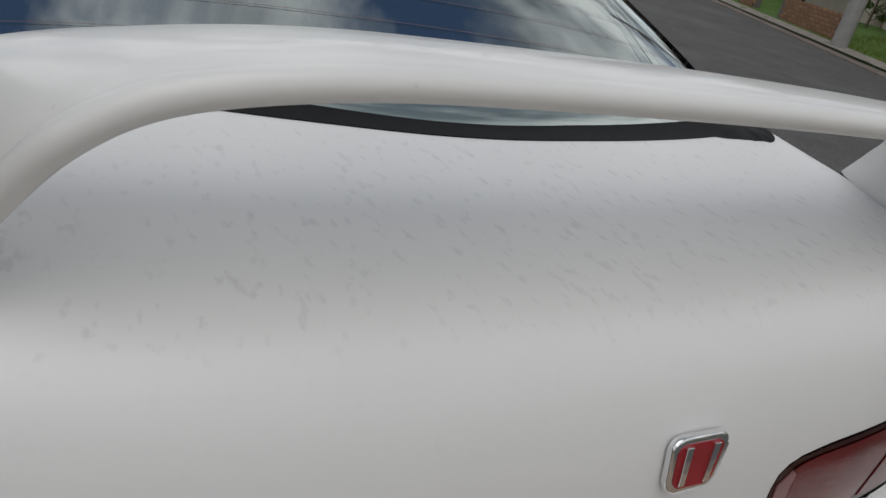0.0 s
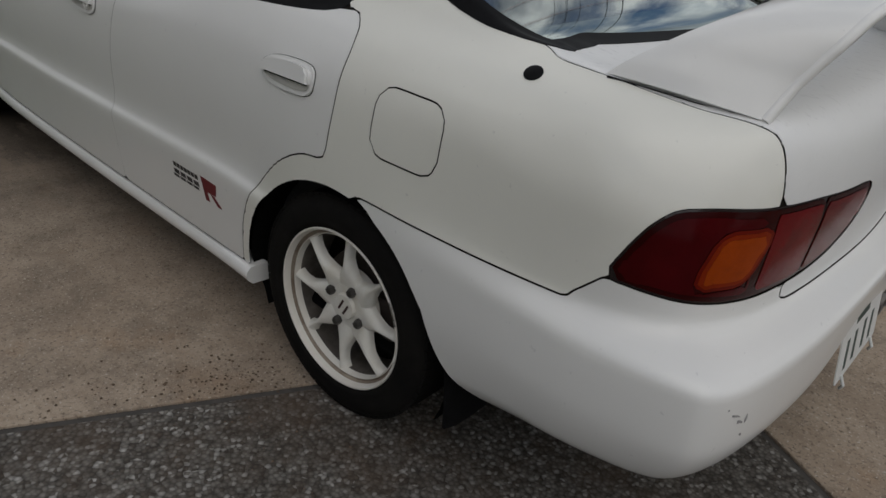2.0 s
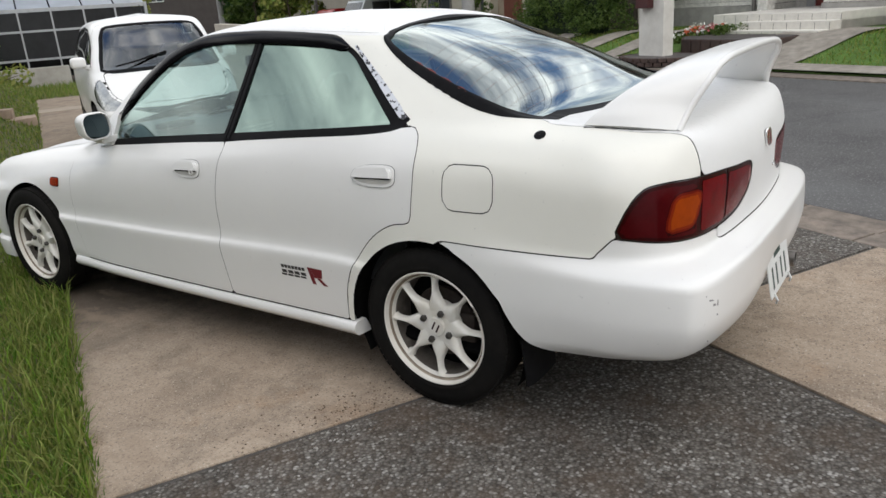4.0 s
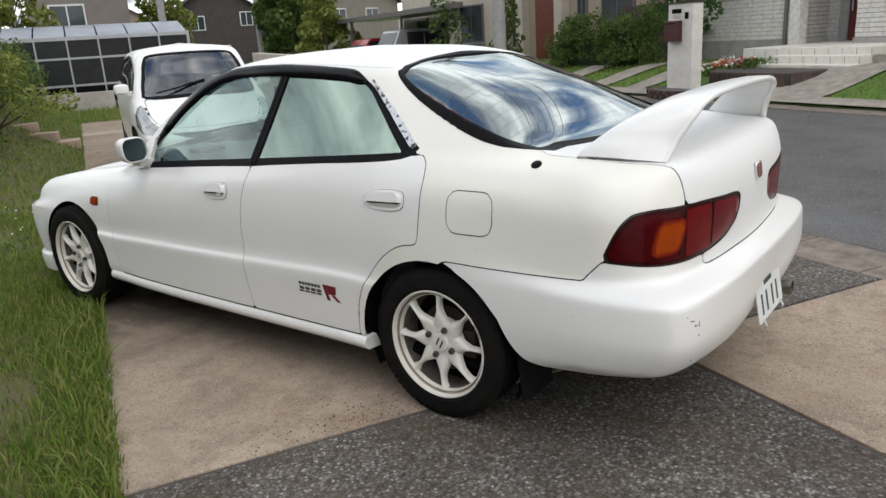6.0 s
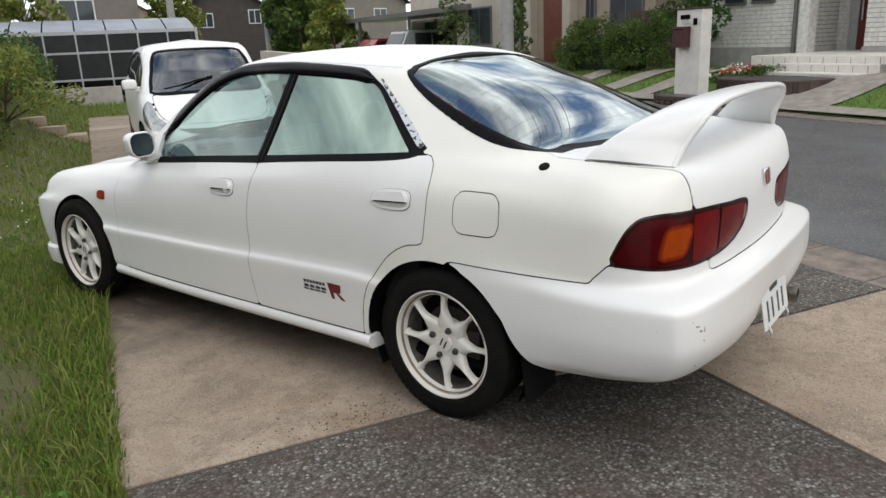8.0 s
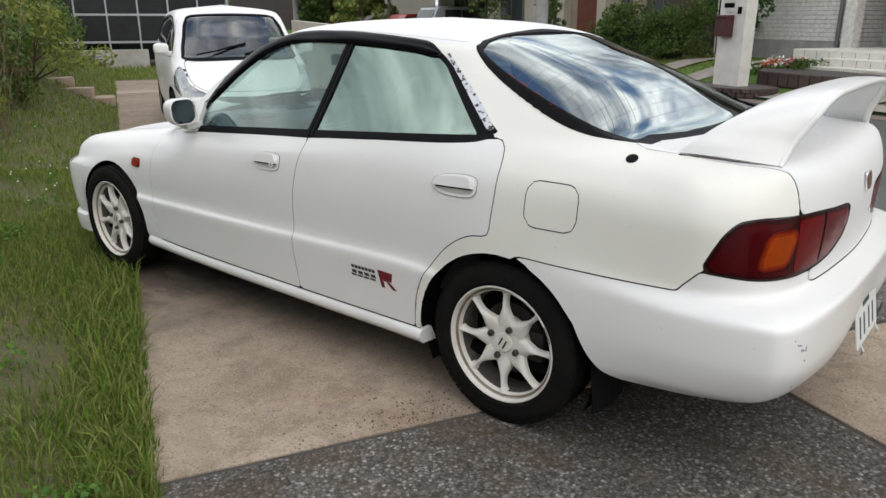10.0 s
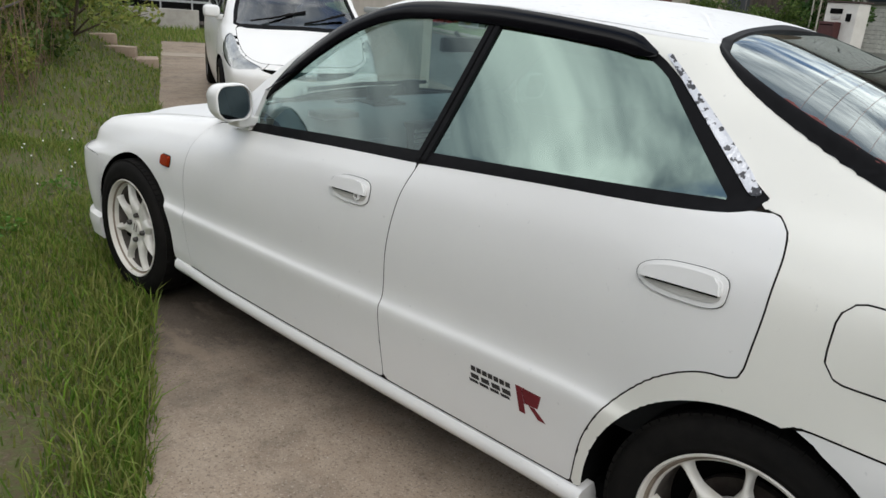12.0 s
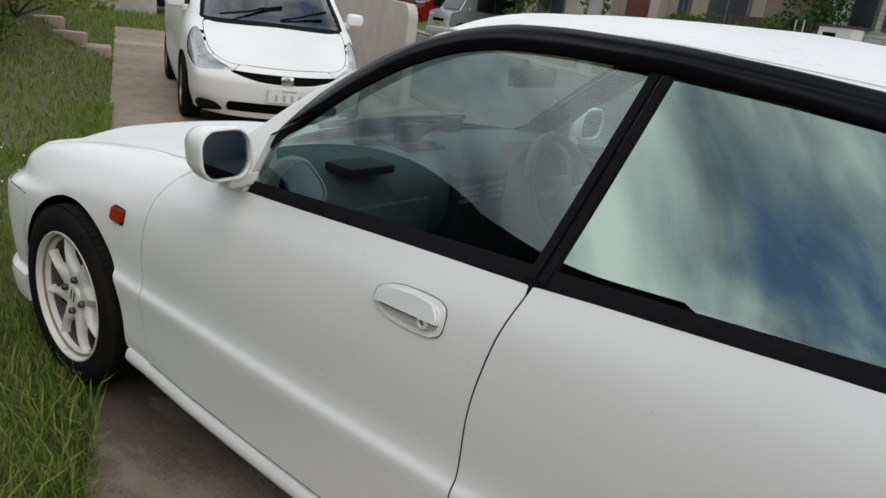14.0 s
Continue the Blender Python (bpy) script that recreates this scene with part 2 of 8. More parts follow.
# ---- geometry helpers ----
def mesh_ob(name, verts, faces, material, parent=None, label="", smooth=True, mats=None, idx=None):
    me = bpy.data.meshes.new(name)
    me.from_pydata([tuple(map(float, v)) for v in verts], [], [tuple(map(int, f)) for f in faces])
    for x in (mats or [material]):
        me.materials.append(x)
    if idx is not None:
        me.polygons.foreach_set("material_index", np.asarray(idx, dtype=np.int32))
    if smooth:
        me.polygons.foreach_set("use_smooth", np.ones(len(me.polygons), dtype=bool))
    me.update()
    ob = new(name, me)
    if parent is not None:
        ob.parent = parent
    if label:
        ob["label"] = label
    return ob


def part(name, bm, material, parent, label="", smooth=False, sharp=None):
    """Links a bmesh as one mesh object under a thing or a part."""
    me = bpy.data.meshes.new(name)
    bm.normal_update()
    if smooth:
        for f in bm.faces:
            f.smooth = True
        lim = radians(sharp or 35)
        for e in bm.edges:
            if len(e.link_faces) == 2 and e.calc_face_angle(0) > lim:
                e.smooth = False
    bm.to_mesh(me)
    bm.free()
    me.materials.append(material)
    ob = new(name, me)
    if parent is not None:
        ob.parent = parent
    if label:
        ob["label"] = label
    return ob


def thing(name, m, label, category, group="", kind=""):
    ob = new(name)
    ob.empty_display_size = 0.1
    ob.matrix_world = m
    return tagged(ob, label, category, group, kind)


def box(bm, lo, hi, bevel=0.0, seg=1, m=None):
    """Adds a box from corner lo to corner hi, with bevelled edges."""
    c, s = [(a + b) / 2 for a, b in zip(lo, hi)], [abs(b - a) for a, b in zip(lo, hi)]
    r = bmesh.ops.create_cube(bm, size=1.0, matrix=(m or Matrix()) @ Matrix.Translation(c) @ Matrix.Diagonal((*s, 1)))
    if bevel:
        es = list({e for v in r["verts"] for e in v.link_edges})
        bmesh.ops.bevel(bm, geom=es, offset=bevel, segments=seg, affect="EDGES", profile=0.6)
    return bm


def tube(bm, pts, r, n=8, cap=True, radii=None):
    """A round bar along a row of points."""
    pts = [Vector(p) for p in pts]
    rings, up = [], Vector((0, 0, 1))
    for i, p in enumerate(pts):
        d = (pts[min(i + 1, len(pts) - 1)] - pts[max(i - 1, 0)]).normalized()
        a = d.cross(up if abs(d.z) < 0.95 else Vector((1, 0, 0))).normalized()
        b = d.cross(a)
        rr = float(radii[i] if radii is not None else r)
        rings.append([bm.verts.new(p + rr * (math.cos(k * math.tau / n) * a + math.sin(k * math.tau / n) * b)) for k in range(n)])
    for i in range(len(rings) - 1):
        for k in range(n):
            bm.faces.new((rings[i][k], rings[i][(k + 1) % n], rings[i + 1][(k + 1) % n], rings[i + 1][k]))
    if cap:
        bm.faces.new(rings[0][::-1]); bm.faces.new(rings[-1])
    return bm


def lathe(bm, prof, n=64, axis="X"):
    """Turns a profile of (along the axis, radius) round the axis."""
    rings = []
    for a, r in prof:
        ring = []
        for k in range(n):
            c, s = math.cos(k * math.tau / n), math.sin(k * math.tau / n)
            ring.append(bm.verts.new((a, r * c, r * s) if axis == "X" else (r * c, r * s, a)))
        rings.append(ring)
    for i in range(len(rings) - 1):
        for k in range(n):
            bm.faces.new((rings[i][k], rings[i][(k + 1) % n], rings[i + 1][(k + 1) % n], rings[i + 1][k]))
    return rings


def prism(bm, outline, z0, z1, bevel=0.0):
    """A slab with the outline (x, y) from height z0 to z1."""
    a = [bm.verts.new((x, y, z0)) for x, y in outline]
    b = [bm.verts.new((x, y, z1)) for x, y in outline]
    n = len(outline)
    fs = [bm.faces.new(a[::-1]), bm.faces.new(b)]
    for k in range(n):
        fs.append(bm.faces.new((a[k], a[(k + 1) % n], b[(k + 1) % n], b[k])))
    if bevel:
        bmesh.ops.bevel(bm, geom=list(fs[1].edges), offset=bevel, segments=2, affect="EDGES", profile=0.6)
    bmesh.ops.recalc_face_normals(bm, faces=bm.faces)
    return bm


def rounded(cx, cy, w, h, r, n=6):
    """Outline of a rectangle with round corners."""
    out = []
    for sx, sy, a0 in ((1, 1, 0), (-1, 1, 90), (-1, -1, 180), (1, -1, 270)):
        for k in range(n + 1):
            a = radians(a0 + 90 * k / n)
            out.append((cx + sx * (w / 2 - r) + r * math.cos(a), cy + sy * (h / 2 - r) + r * math.sin(a)))
    return out


# the plot's own directions: E1 along the street, E2 across it; the car stands askew to them
E1, E2 = Vector((0.463, 0.886, 0)), Vector((0.886, -0.463, 0))
YAW = math.degrees(math.atan2(-0.463, 0.886))      # turns local y onto E1


def plot(a, b, z=0.0):
    """World place of a metres along the street and b metres across it."""
    a, b = float(a), float(b)
    return E1 * a + E2 * b + Vector((0, 0, float(z)))


def plot_pose(a, b, z=0.0, turn=0.0):
    """Local x runs along E2, local y along E1."""
    p = plot(a, b, z)
    return pose(p.x, p.y, p.z, 0, 0, YAW + turn)

# ---- the parked saloon: one lofted skin, cut into panels ----
def pchip(xs, ys, q):
    """Monotone cubic through (xs, ys[k, ...]) at q."""
    xs, q = np.asarray(xs, float), np.asarray(q, float)
    ys = np.asarray(ys, float)
    h = np.diff(xs).reshape(-1, *([1] * (ys.ndim - 1)))
    d = np.diff(ys, axis=0) / h
    m = np.zeros_like(ys)
    w1, w2 = 2 * h[1:] + h[:-1], h[1:] + 2 * h[:-1]
    same = d[1:] * d[:-1] > 0
    with np.errstate(divide="ignore", invalid="ignore"):
        hm = (w1 + w2) / (w1 / d[:-1] + w2 / d[1:])
    m[1:-1] = np.where(same, hm, 0)
    m[0], m[-1] = d[0], d[-1]
    k = np.clip(np.searchsorted(xs, q, side="right") - 1, 0, len(xs) - 2)
    hh = (xs[k + 1] - xs[k])
    t = ((q - xs[k]) / hh).reshape(-1, *([1] * (ys.ndim - 1)))
    hh = hh.reshape(t.shape)
    return ((1 + 2 * t) * (1 - t) ** 2 * ys[k] + t * (1 - t) ** 2 * hh * m[k] + t * t * (3 - 2 * t) * ys[k + 1] + t * t * (t - 1) * hh * m[k + 1])


def column(*p):
    return [p[i:i + 3] for i in range(0, len(p), 3)]


# stations round the left half, tail to nose; each from the lower edge up to the roof's middle: (half width, y, z)
SECTIONS = [
    column(0, -.875, .31, 0, -.918, .345, 0, -.950, .46, 0, -.962, .578, 0, -.885, .628, 0, -.890, .80, 0, -.868, .920, 0, -.79, .983, 0, -.445, .985, 0, -.02, 1.185, 0, .385, 1.322, 0, .55, 1.35, 0, .65, 1.358),
    column(.30, -.87, .31, .31, -.925, .345, .32, -.957, .46, .32, -.957, .578, .30, -.872, .628, .30, -.882, .80, .29, -.860, .920, .27, -.785, .983, .23, -.425, .988, .20, -.02, 1.18, .165, .38, 1.315, .08, .54, 1.347, 0, .655, 1.358),
    column(.57, -.845, .315, .60, -.900, .350, .62, -.938, .46, .615, -.934, .576, .57, -.838, .636, .578, -.842, .80, .568, -.826, .918, .55, -.782, .976, .44, -.395, .994, .375, -.02, 1.17, .31, .375, 1.303, .15, .52, 1.343, 0, .66, 1.359),
    column(.735, -.785, .315, .772, -.835, .350, .800, -.876, .46, .795, -.870, .573, .730, -.762, .638, .722, -.757, .80, .690, -.728, .918, .620, -.692, .976, .535, -.368, 1.000, .465, -.02, 1.158, .385, .37, 1.292, .2, .51, 1.338, 0, .665, 1.36),
    column(.795, -.57, .31, .828, -.585, .350, .848, -.60, .46, .840, -.597, .572, .794, -.59, .640, .795, -.58, .80, .752, -.55, .925, .660, -.50, .992, .598, -.335, 1.008, .525, -.01, 1.148, .44, .365, 1.284, .25, .50, 1.335, 0, .675, 1.361),
    column(.80, -.35, .27, .832, -.335, .33, .846, -.33, .46, .842, -.33, .575, .822, -.33, .655, .806, -.33, .84, .757, -.33, .935, .672, -.31, 1.000, .628, -.225, 1.036, .55, .03, 1.155, .465, .355, 1.277, .27, .50, 1.333, 0, .69, 1.362),
    column(.80, 0, .20, .834, 0, .30, .844, 0, .46, .84, 0, .58, .832, 0, .70, .812, 0, .84, .765, .01, .935, .700, .05, 1.005, .642, .12, 1.085, .58, .22, 1.175, .50, .345, 1.272, .30, .5, 1.333, 0, .72, 1.363),
    column(.80, .45, .19, .832, .45, .275, .842, .45, .495, .838, .45, .60, .831, .45, .72, .812, .45, .84, .772, .45, .935, .728, .45, 1.01, .672, .455, 1.10, .612, .46, 1.19, .535, .47, 1.28, .31, .6, 1.345, 0, .76, 1.365),
    column(.80, 1.0, .19, .832, 1.0, .27, .842, 1.0, .485, .838, 1.0, .59, .830, 1.0, .71, .812, 1.0, .82, .774, 1.0, .90, .723, 1.0, .99, .670, 1.0, 1.085, .615, .99, 1.19, .547, .98, 1.308, .32, .95, 1.357, 0, .87, 1.369),
    column(.80, 1.45, .19, .83, 1.45, .27, .838, 1.45, .475, .833, 1.45, .57, .824, 1.45, .68, .804, 1.45, .785, .768, 1.45, .865, .724, 1.44, .955, .676, 1.42, 1.055, .624, 1.385, 1.165, .556, 1.33, 1.287, .33, 1.19, 1.348, 0, 1.0, 1.366),
    column(.795, 1.88, .19, .822, 1.88, .27, .825, 1.88, .465, .820, 1.88, .56, .808, 1.88, .655, .785, 1.89, .75, .742, 1.92, .828, .706, 1.89, .925, .672, 1.79, 1.030, .628, 1.63, 1.150, .566, 1.44, 1.258, .33, 1.32, 1.333, 0, 1.13, 1.361),
    column(.785, 2.2, .20, .808, 2.2, .30, .810, 2.2, .455, .805, 2.2, .55, .790, 2.2, .65, .755, 2.2, .735, .700, 2.18, .798, .672, 2.13, .832, .652, 1.99, .885, .602, 1.725, 1.088, .525, 1.47, 1.266, .30, 1.38, 1.333, 0, 1.19, 1.356),
    column(.785, 2.62, .22, .803, 2.62, .33, .806, 2.62, .46, .80, 2.62, .55, .780, 2.62, .642, .735, 2.62, .712, .672, 2.60, .764, .575, 2.4, .805, .54, 2.03, .892, .49, 1.755, 1.095, .42, 1.50, 1.280, .22, 1.42, 1.334, 0, 1.24, 1.352),
    column(.760, 3.0, .20, .790, 3.03, .32, .795, 3.05, .45, .790, 3.06, .550, .757, 3.04, .588, .736, 3.02, .652, .690, 2.99, .704, .46, 2.6, .785, .42, 2.06, .903, .37, 1.78, 1.105, .32, 1.52, 1.290, .16, 1.44, 1.335, 0, 1.28, 1.349),
    column(.545, 3.25, .2, .58, 3.31, .32, .598, 3.335, .45, .59, 3.32, .53, .565, 3.27, .582, .54, 3.23, .632, .495, 3.16, .674, .34, 2.7, .778, .3, 2.08, .912, .26, 1.795, 1.112, .22, 1.53, 1.300, .11, 1.45, 1.335, 0, 1.30, 1.347),
    column(.28, 3.41, .2, .3, 3.47, .32, .31, 3.50, .45, .3, 3.485, .53, .29, 3.43, .59, .27, 3.365, .64, .24, 3.27, .685, .17, 2.72, .782, .15, 2.09, .918, .13, 1.805, 1.117, .11, 1.54, 1.305, .055, 1.46, 1.336, 0, 1.31, 1.346),
    column(0, 3.44, .2, 0, 3.50, .32, 0, 3.53, .45, 0, 3.515, .53, 0, 3.46, .59, 0, 3.385, .645, 0, 3.28, .69, 0, 2.72, .785, 0, 2.095, .92, 0, 1.81, 1.12, 0, 1.545, 1.308, 0, 1.465, 1.337, 0, 1.315, 1.345),
]
flip = np.array([-1.0, 1, 1])
BIG = 9.0


def span(lengths, cell):
    q = [0.0]
    for k, length in enumerate(lengths):
        n = max(2, int(round(length / cell)))
        q += [k + (i + 1) / n for i in range(n)]
    return np.array(q)


def loft(sections, cell, crease=0.0):
    """Makes the dense skin through the stations the current one."""
    global SK, SU, SV, NRM, QU, QV, UU, VV, gE, gF, gG, ARC, X, Y, Z
    net = np.array(sections)                                     # station, row, xyz
    nu, nv = net.shape[:2]
    net_x = np.concatenate([net[2:0:-1] * flip, net, net[-2:-4:-1] * flip])
    du = np.linalg.norm(np.diff(net[:, 1:6].mean(1), axis=0), axis=1)
    dv = np.linalg.norm(np.diff(net[3:nu - 5], axis=1), axis=2).mean(0)
    QU, QV = span(du, cell), span(dv, cell)
    if crease:
        QV = np.unique(np.concatenate([QV, [2.06, 2.10, 2.18, 2.22]]))
    mid = pchip(np.arange(nv), np.moveaxis(net_x, 1, 0), QV)      # row, station, xyz
    SK = pchip(np.arange(-2, nu + 2), np.moveaxis(mid, 1, 0), QU)     # u, v, xyz (left half as +x)
    SK[..., 0] = np.maximum(SK[..., 0], 0)
    UU, VV = np.meshgrid(QU, QV, indexing="ij")
    if crease:                                                   # a soft fold along the doors
        c = np.clip((SK[..., 1] - .12) / 0.2, 0, 1) * np.clip((2.75 - SK[..., 1]) / 0.3, 0, 1)
        up = 1 / (1 + np.exp(-(VV - 2.14) / .045))
        c *= np.where(VV > 2.14, up * np.exp(-((VV - 2.14) / 1.3) ** 2), up) - .35 * np.exp(-((VV - 2.0) / .35) ** 2)
        SK[..., 0] -= crease * c * (SK[..., 0] > .6)
    SU, SV = np.gradient(SK, axis=0), np.gradient(SK, axis=1)
    NRM = np.cross(SV, SU)
    NRM /= np.maximum(np.linalg.norm(NRM, axis=2, keepdims=True), 1e-9)
    if NRM[len(QU) // 2, len(QV) // 4, 0] < 0:
        NRM = -NRM
    gE, gF, gG = (SU * SU).sum(2), (SU * SV).sum(2), (SV * SV).sum(2)
    hor = np.linalg.norm(np.diff(SK[..., :2], axis=0), axis=2)
    ARC = np.concatenate([np.zeros((1, len(QV))), np.cumsum(hor, axis=0)])   # way round the body from the tail's middle
    X, Y, Z = SK[..., 0], SK[..., 1], SK[..., 2]


loft(SECTIONS, 0.016, 0.013)


def metric(F):
    """Turns a field on the skin into metres from its zero line."""
    fu, fv = np.gradient(F, axis=0), np.gradient(F, axis=1)
    det = np.maximum(gE * gG - gF * gF, 1e-12)
    g = np.sqrt(np.maximum((gG * fu * fu - 2 * gF * fu * fv + gE * fv * fv) / det, 1e-6))
    return F / np.maximum(g, 0.05)


def true_dist(F, near):
    """The field's sign with the straight distance in metres to its zero line, worked out where near holds."""
    pts = []
    for ax in (0, 1):
        a, b = (F[:-1], F[1:]) if ax == 0 else (F[:, :-1], F[:, 1:])
        p, q = (SK[:-1], SK[1:]) if ax == 0 else (SK[:, :-1], SK[:, 1:])
        m = (a < 0) != (b < 0)
        t = (a[m] / (a[m] - b[m]))[:, None]
        t = np.where(np.abs(b[m] - a[m])[:, None] > 4, .5, t)
        pts.append(p[m] + (q[m] - p[m]) * t)
    pts = np.concatenate(pts)
    out = np.full(F.shape, BIG)
    idx = np.argwhere(near)
    for k in range(0, len(idx), 2000):
        i = idx[k:k + 2000]
        d = np.sqrt(((SK[i[:, 0], i[:, 1]][:, None] - pts[None]) ** 2).sum(2)).min(1)
        out[i[:, 0], i[:, 1]] = d * np.sign(F[i[:, 0], i[:, 1]])
    return out


def poly(P, Q, outline):
    """Signed distance in the plane (P, Q) to a closed outline; negative inside."""
    o = np.array(outline, float)
    d = np.full(P.shape, 1e9)
    inside = np.zeros(P.shape, bool)
    for a, b in zip(o, np.roll(o, -1, 0)):
        e = b - a
        t = np.clip(((P - a[0]) * e[0] + (Q - a[1]) * e[1]) / max(e @ e, 1e-12), 0, 1)
        d = np.minimum(d, np.hypot(P - a[0] - t * e[0], Q - a[1] - t * e[1]))
        if a[1] != b[1]:
            inside ^= ((a[1] > Q) != (b[1] > Q)) & (P < (b[0] - a[0]) * (Q - a[1]) / (b[1] - a[1]) + a[0])
    return np.where(inside, -d, d)


def curve(pts, n=6):
    """A smooth open line through points."""
    p = np.array(pts, float)
    s = np.r_[0, np.cumsum(np.linalg.norm(np.diff(p, axis=0), axis=1))]
    return [tuple(v) for v in pchip(s, p, np.linspace(0, s[-1], n * (len(p) - 1) + 1))]


def clip_skin(F, lift=0.0, flange=0.012):
    """The piece of the skin where F < 0, as vertices and faces, with its border turned inwards."""
    S = SK
    nu, nv = F.shape
    ids = np.arange(nu * nv).reshape(nu, nv)
    P = (S + lift * NRM).reshape(-1, 3)
    N = NRM.reshape(-1, 3)
    f = F.reshape(-1)
    a, b, c, d = ids[:-1, :-1].ravel(), ids[1:, :-1].ravel(), ids[1:, 1:].ravel(), ids[:-1, 1:].ravel()
    quads = np.stack([a, b, c, d], 1)
    ins = f[quads] < 0
    full = quads[ins.all(1)]
    cut = quads[ins.any(1) & ~ins.all(1)]
    verts, norms, new_id, faces = [], [], {}, []

    def vid(key, p, n):
        if key not in new_id:
            new_id[key] = len(verts)
            verts.append(p); norms.append(n)
        return new_id[key]
    for q in full:
        faces.append([vid(int(k), P[k], N[k]) for k in q])
    border = set()
    for q in cut:
        for tri in ((q[0], q[1], q[2]), (q[0], q[2], q[3])):
            out, edge = [], []
            for k in range(3):
                i, j = int(tri[k]), int(tri[(k + 1) % 3])
                if f[i] < 0:
                    out.append(vid(i, P[i], N[i]))
                if (f[i] < 0) != (f[j] < 0):
                    t = f[i] / (f[i] - f[j])
                    lo, hi = min(i, j), max(i, j)
                    v = vid((lo, hi), P[i] + t * (P[j] - P[i]), N[i] + t * (N[j] - N[i]))
                    out.append(v); edge.append(v)
            if len(out) >= 3:
                faces.append(out)
            if len(edge) == 2:
                border.add((edge[0], edge[1]))
    n0 = len(faces)
    if flange:
        inner = {}
        for e in border:
            for v in e:
                if v not in inner:
                    inner[v] = len(verts)
                    verts.append(verts[v] - flange * norms[v] / max(np.linalg.norm(norms[v]), 1e-9)); norms.append(norms[v])
        for i, j in border:
            faces.append([i, j, inner[j], inner[i]])
    return np.array(verts), faces, n0, np.array(norms)


def skin(name, F, material, parent, sides="LR", lift=0.0, flange=0.0015, label="", mirror_join=False):
    """Links a clipped piece of the skin on the left, the right, or both joined over the middle."""
    v, f, n0, nv = clip_skin(F, lift, flange)
    if not len(f):
        return []
    obs = []
    left, nl = v * (-1, 1, 1), nv * (-1, 1, 1)
    if mirror_join:
        vv = np.concatenate([left, v])
        ff = [fc[::-1] for fc in f] + [[k + len(v) for k in fc] for fc in f]
        sets = [(vv, ff, [n0, len(f), n0], np.concatenate([nl, nv]))]
    else:
        sets = [(left, [fc[::-1] for fc in f], [n0], nl)] * ("L" in sides) + [(v, f, [n0], nv)] * ("R" in sides)
    for vv, ff, marks, nn in sets:
        me = bpy.data.meshes.new(name)
        bm = bmesh.new()
        lay = bm.verts.layers.float_vector.new("skin_normal")
        bv = [bm.verts.new(p) for p in vv]
        for q, w in zip(bv, nn):
            q[lay] = w
        m = marks[0]
        total = len(f)
        for k, fc in enumerate(ff):
            if len(set(fc)) < 3:
                continue
            try:
                face = bm.faces.new([bv[i] for i in fc])
            except ValueError:
                continue
            face.smooth = (k % total) < m
        if mirror_join:
            bmesh.ops.remove_doubles(bm, verts=[q for q in bm.verts if abs(q.co.x) < 1e-4], dist=2e-4)
        for e in bm.edges:
            if any(not q.smooth for q in e.link_faces):
                e.smooth = False
        bm.to_mesh(me); bm.free()
        at = me.attributes["skin_normal"]
        nn = np.empty(len(me.vertices) * 3)
        at.data.foreach_get("vector", nn)
        nn = nn.reshape(-1, 3)
        if mirror_join:
            nn[np.abs(np.array([q.co.x for q in me.vertices])) < 1e-4, 0] = 0
        nn /= np.maximum(np.linalg.norm(nn, axis=1, keepdims=True), 1e-9)
        me.attributes.remove(at)
        me.normals_split_custom_set_from_vertices(nn.tolist())
        me.materials.append(material)
        ob = new(name, me)
        ob.parent = parent
        if label:
            ob["label"] = label
        obs.append(ob)
    return obs


car = thing("car", Matrix(), "white four-door saloon car with rear spoiler, parked askew on the driveway", "car", "parked cars")
GAP = 0.0021
SIDE = (UU > 3.2) & (UU < 14)


def only(F, cond):
    return np.where(cond, F, BIG)


# outlines in side view (y, z)
front_gap = curve([(1.93, .852), (2.09, .826), (2.165, .785), (2.20, .70), (2.205, .58), (2.185, .455), (2.14, .268)])
mid_gap = curve([(.988, .905), (1.022, .78), (1.042, .62), (1.042, .48), (1.018, .268)])
rear_gap = curve([(.078, .985), (.046, .955), (.036, .90), (.036, .83), (.042, .74), (.047, .692), (.058, .678), (.115, .668), (.195, .628), (.265, .562), (.328, .470), (.360, .380), (.372, .268)])
belt_low = curve([(1.93, .836), (1.83, .846), (1.67, .858), (1.40, .878), (.99, .905), (.60, .934), (.20, .963), (.135, .976), (.104, 1.004)])
F_BELT = metric(poly(Y, Z, belt_low + [(.104, 1.6), (1.93, 1.6)]))
ARCH_R, ARCH_F = 0.338, 0.342
rear_arch = np.where(SIDE & (Z < .75) & (Y < 1), np.hypot(Y - .005, Z - .285) - ARCH_R, BIG)
front_arch = np.where(SIDE & (Z < .75) & (Y > 1.8), np.hypot(Y - 2.62, Z - .275) - ARCH_F, BIG)
F_ARCH = true_dist(np.minimum(rear_arch, front_arch), SIDE & (Z < .8))
f_front_door = true_dist(only(poly(Y, Z, front_gap[::-1] + mid_gap), SIDE & (UU < 12)), SIDE & (UU < 12.2) & (UU > 6.5))
f_rear_door = true_dist(only(poly(Y, Z, mid_gap[::-1] + rear_gap), SIDE & (UU < 12)), SIDE & (UU < 10) & (UU > 4.5))
f_fuel = true_dist(only((poly(Y, Z, rounded(-.174, .810, .184, .146, .042))), SIDE & (UU > 4) & (UU < 7)), SIDE & (UU > 4) & (UU < 7.5) & (Z > .6) & (Z < 1))
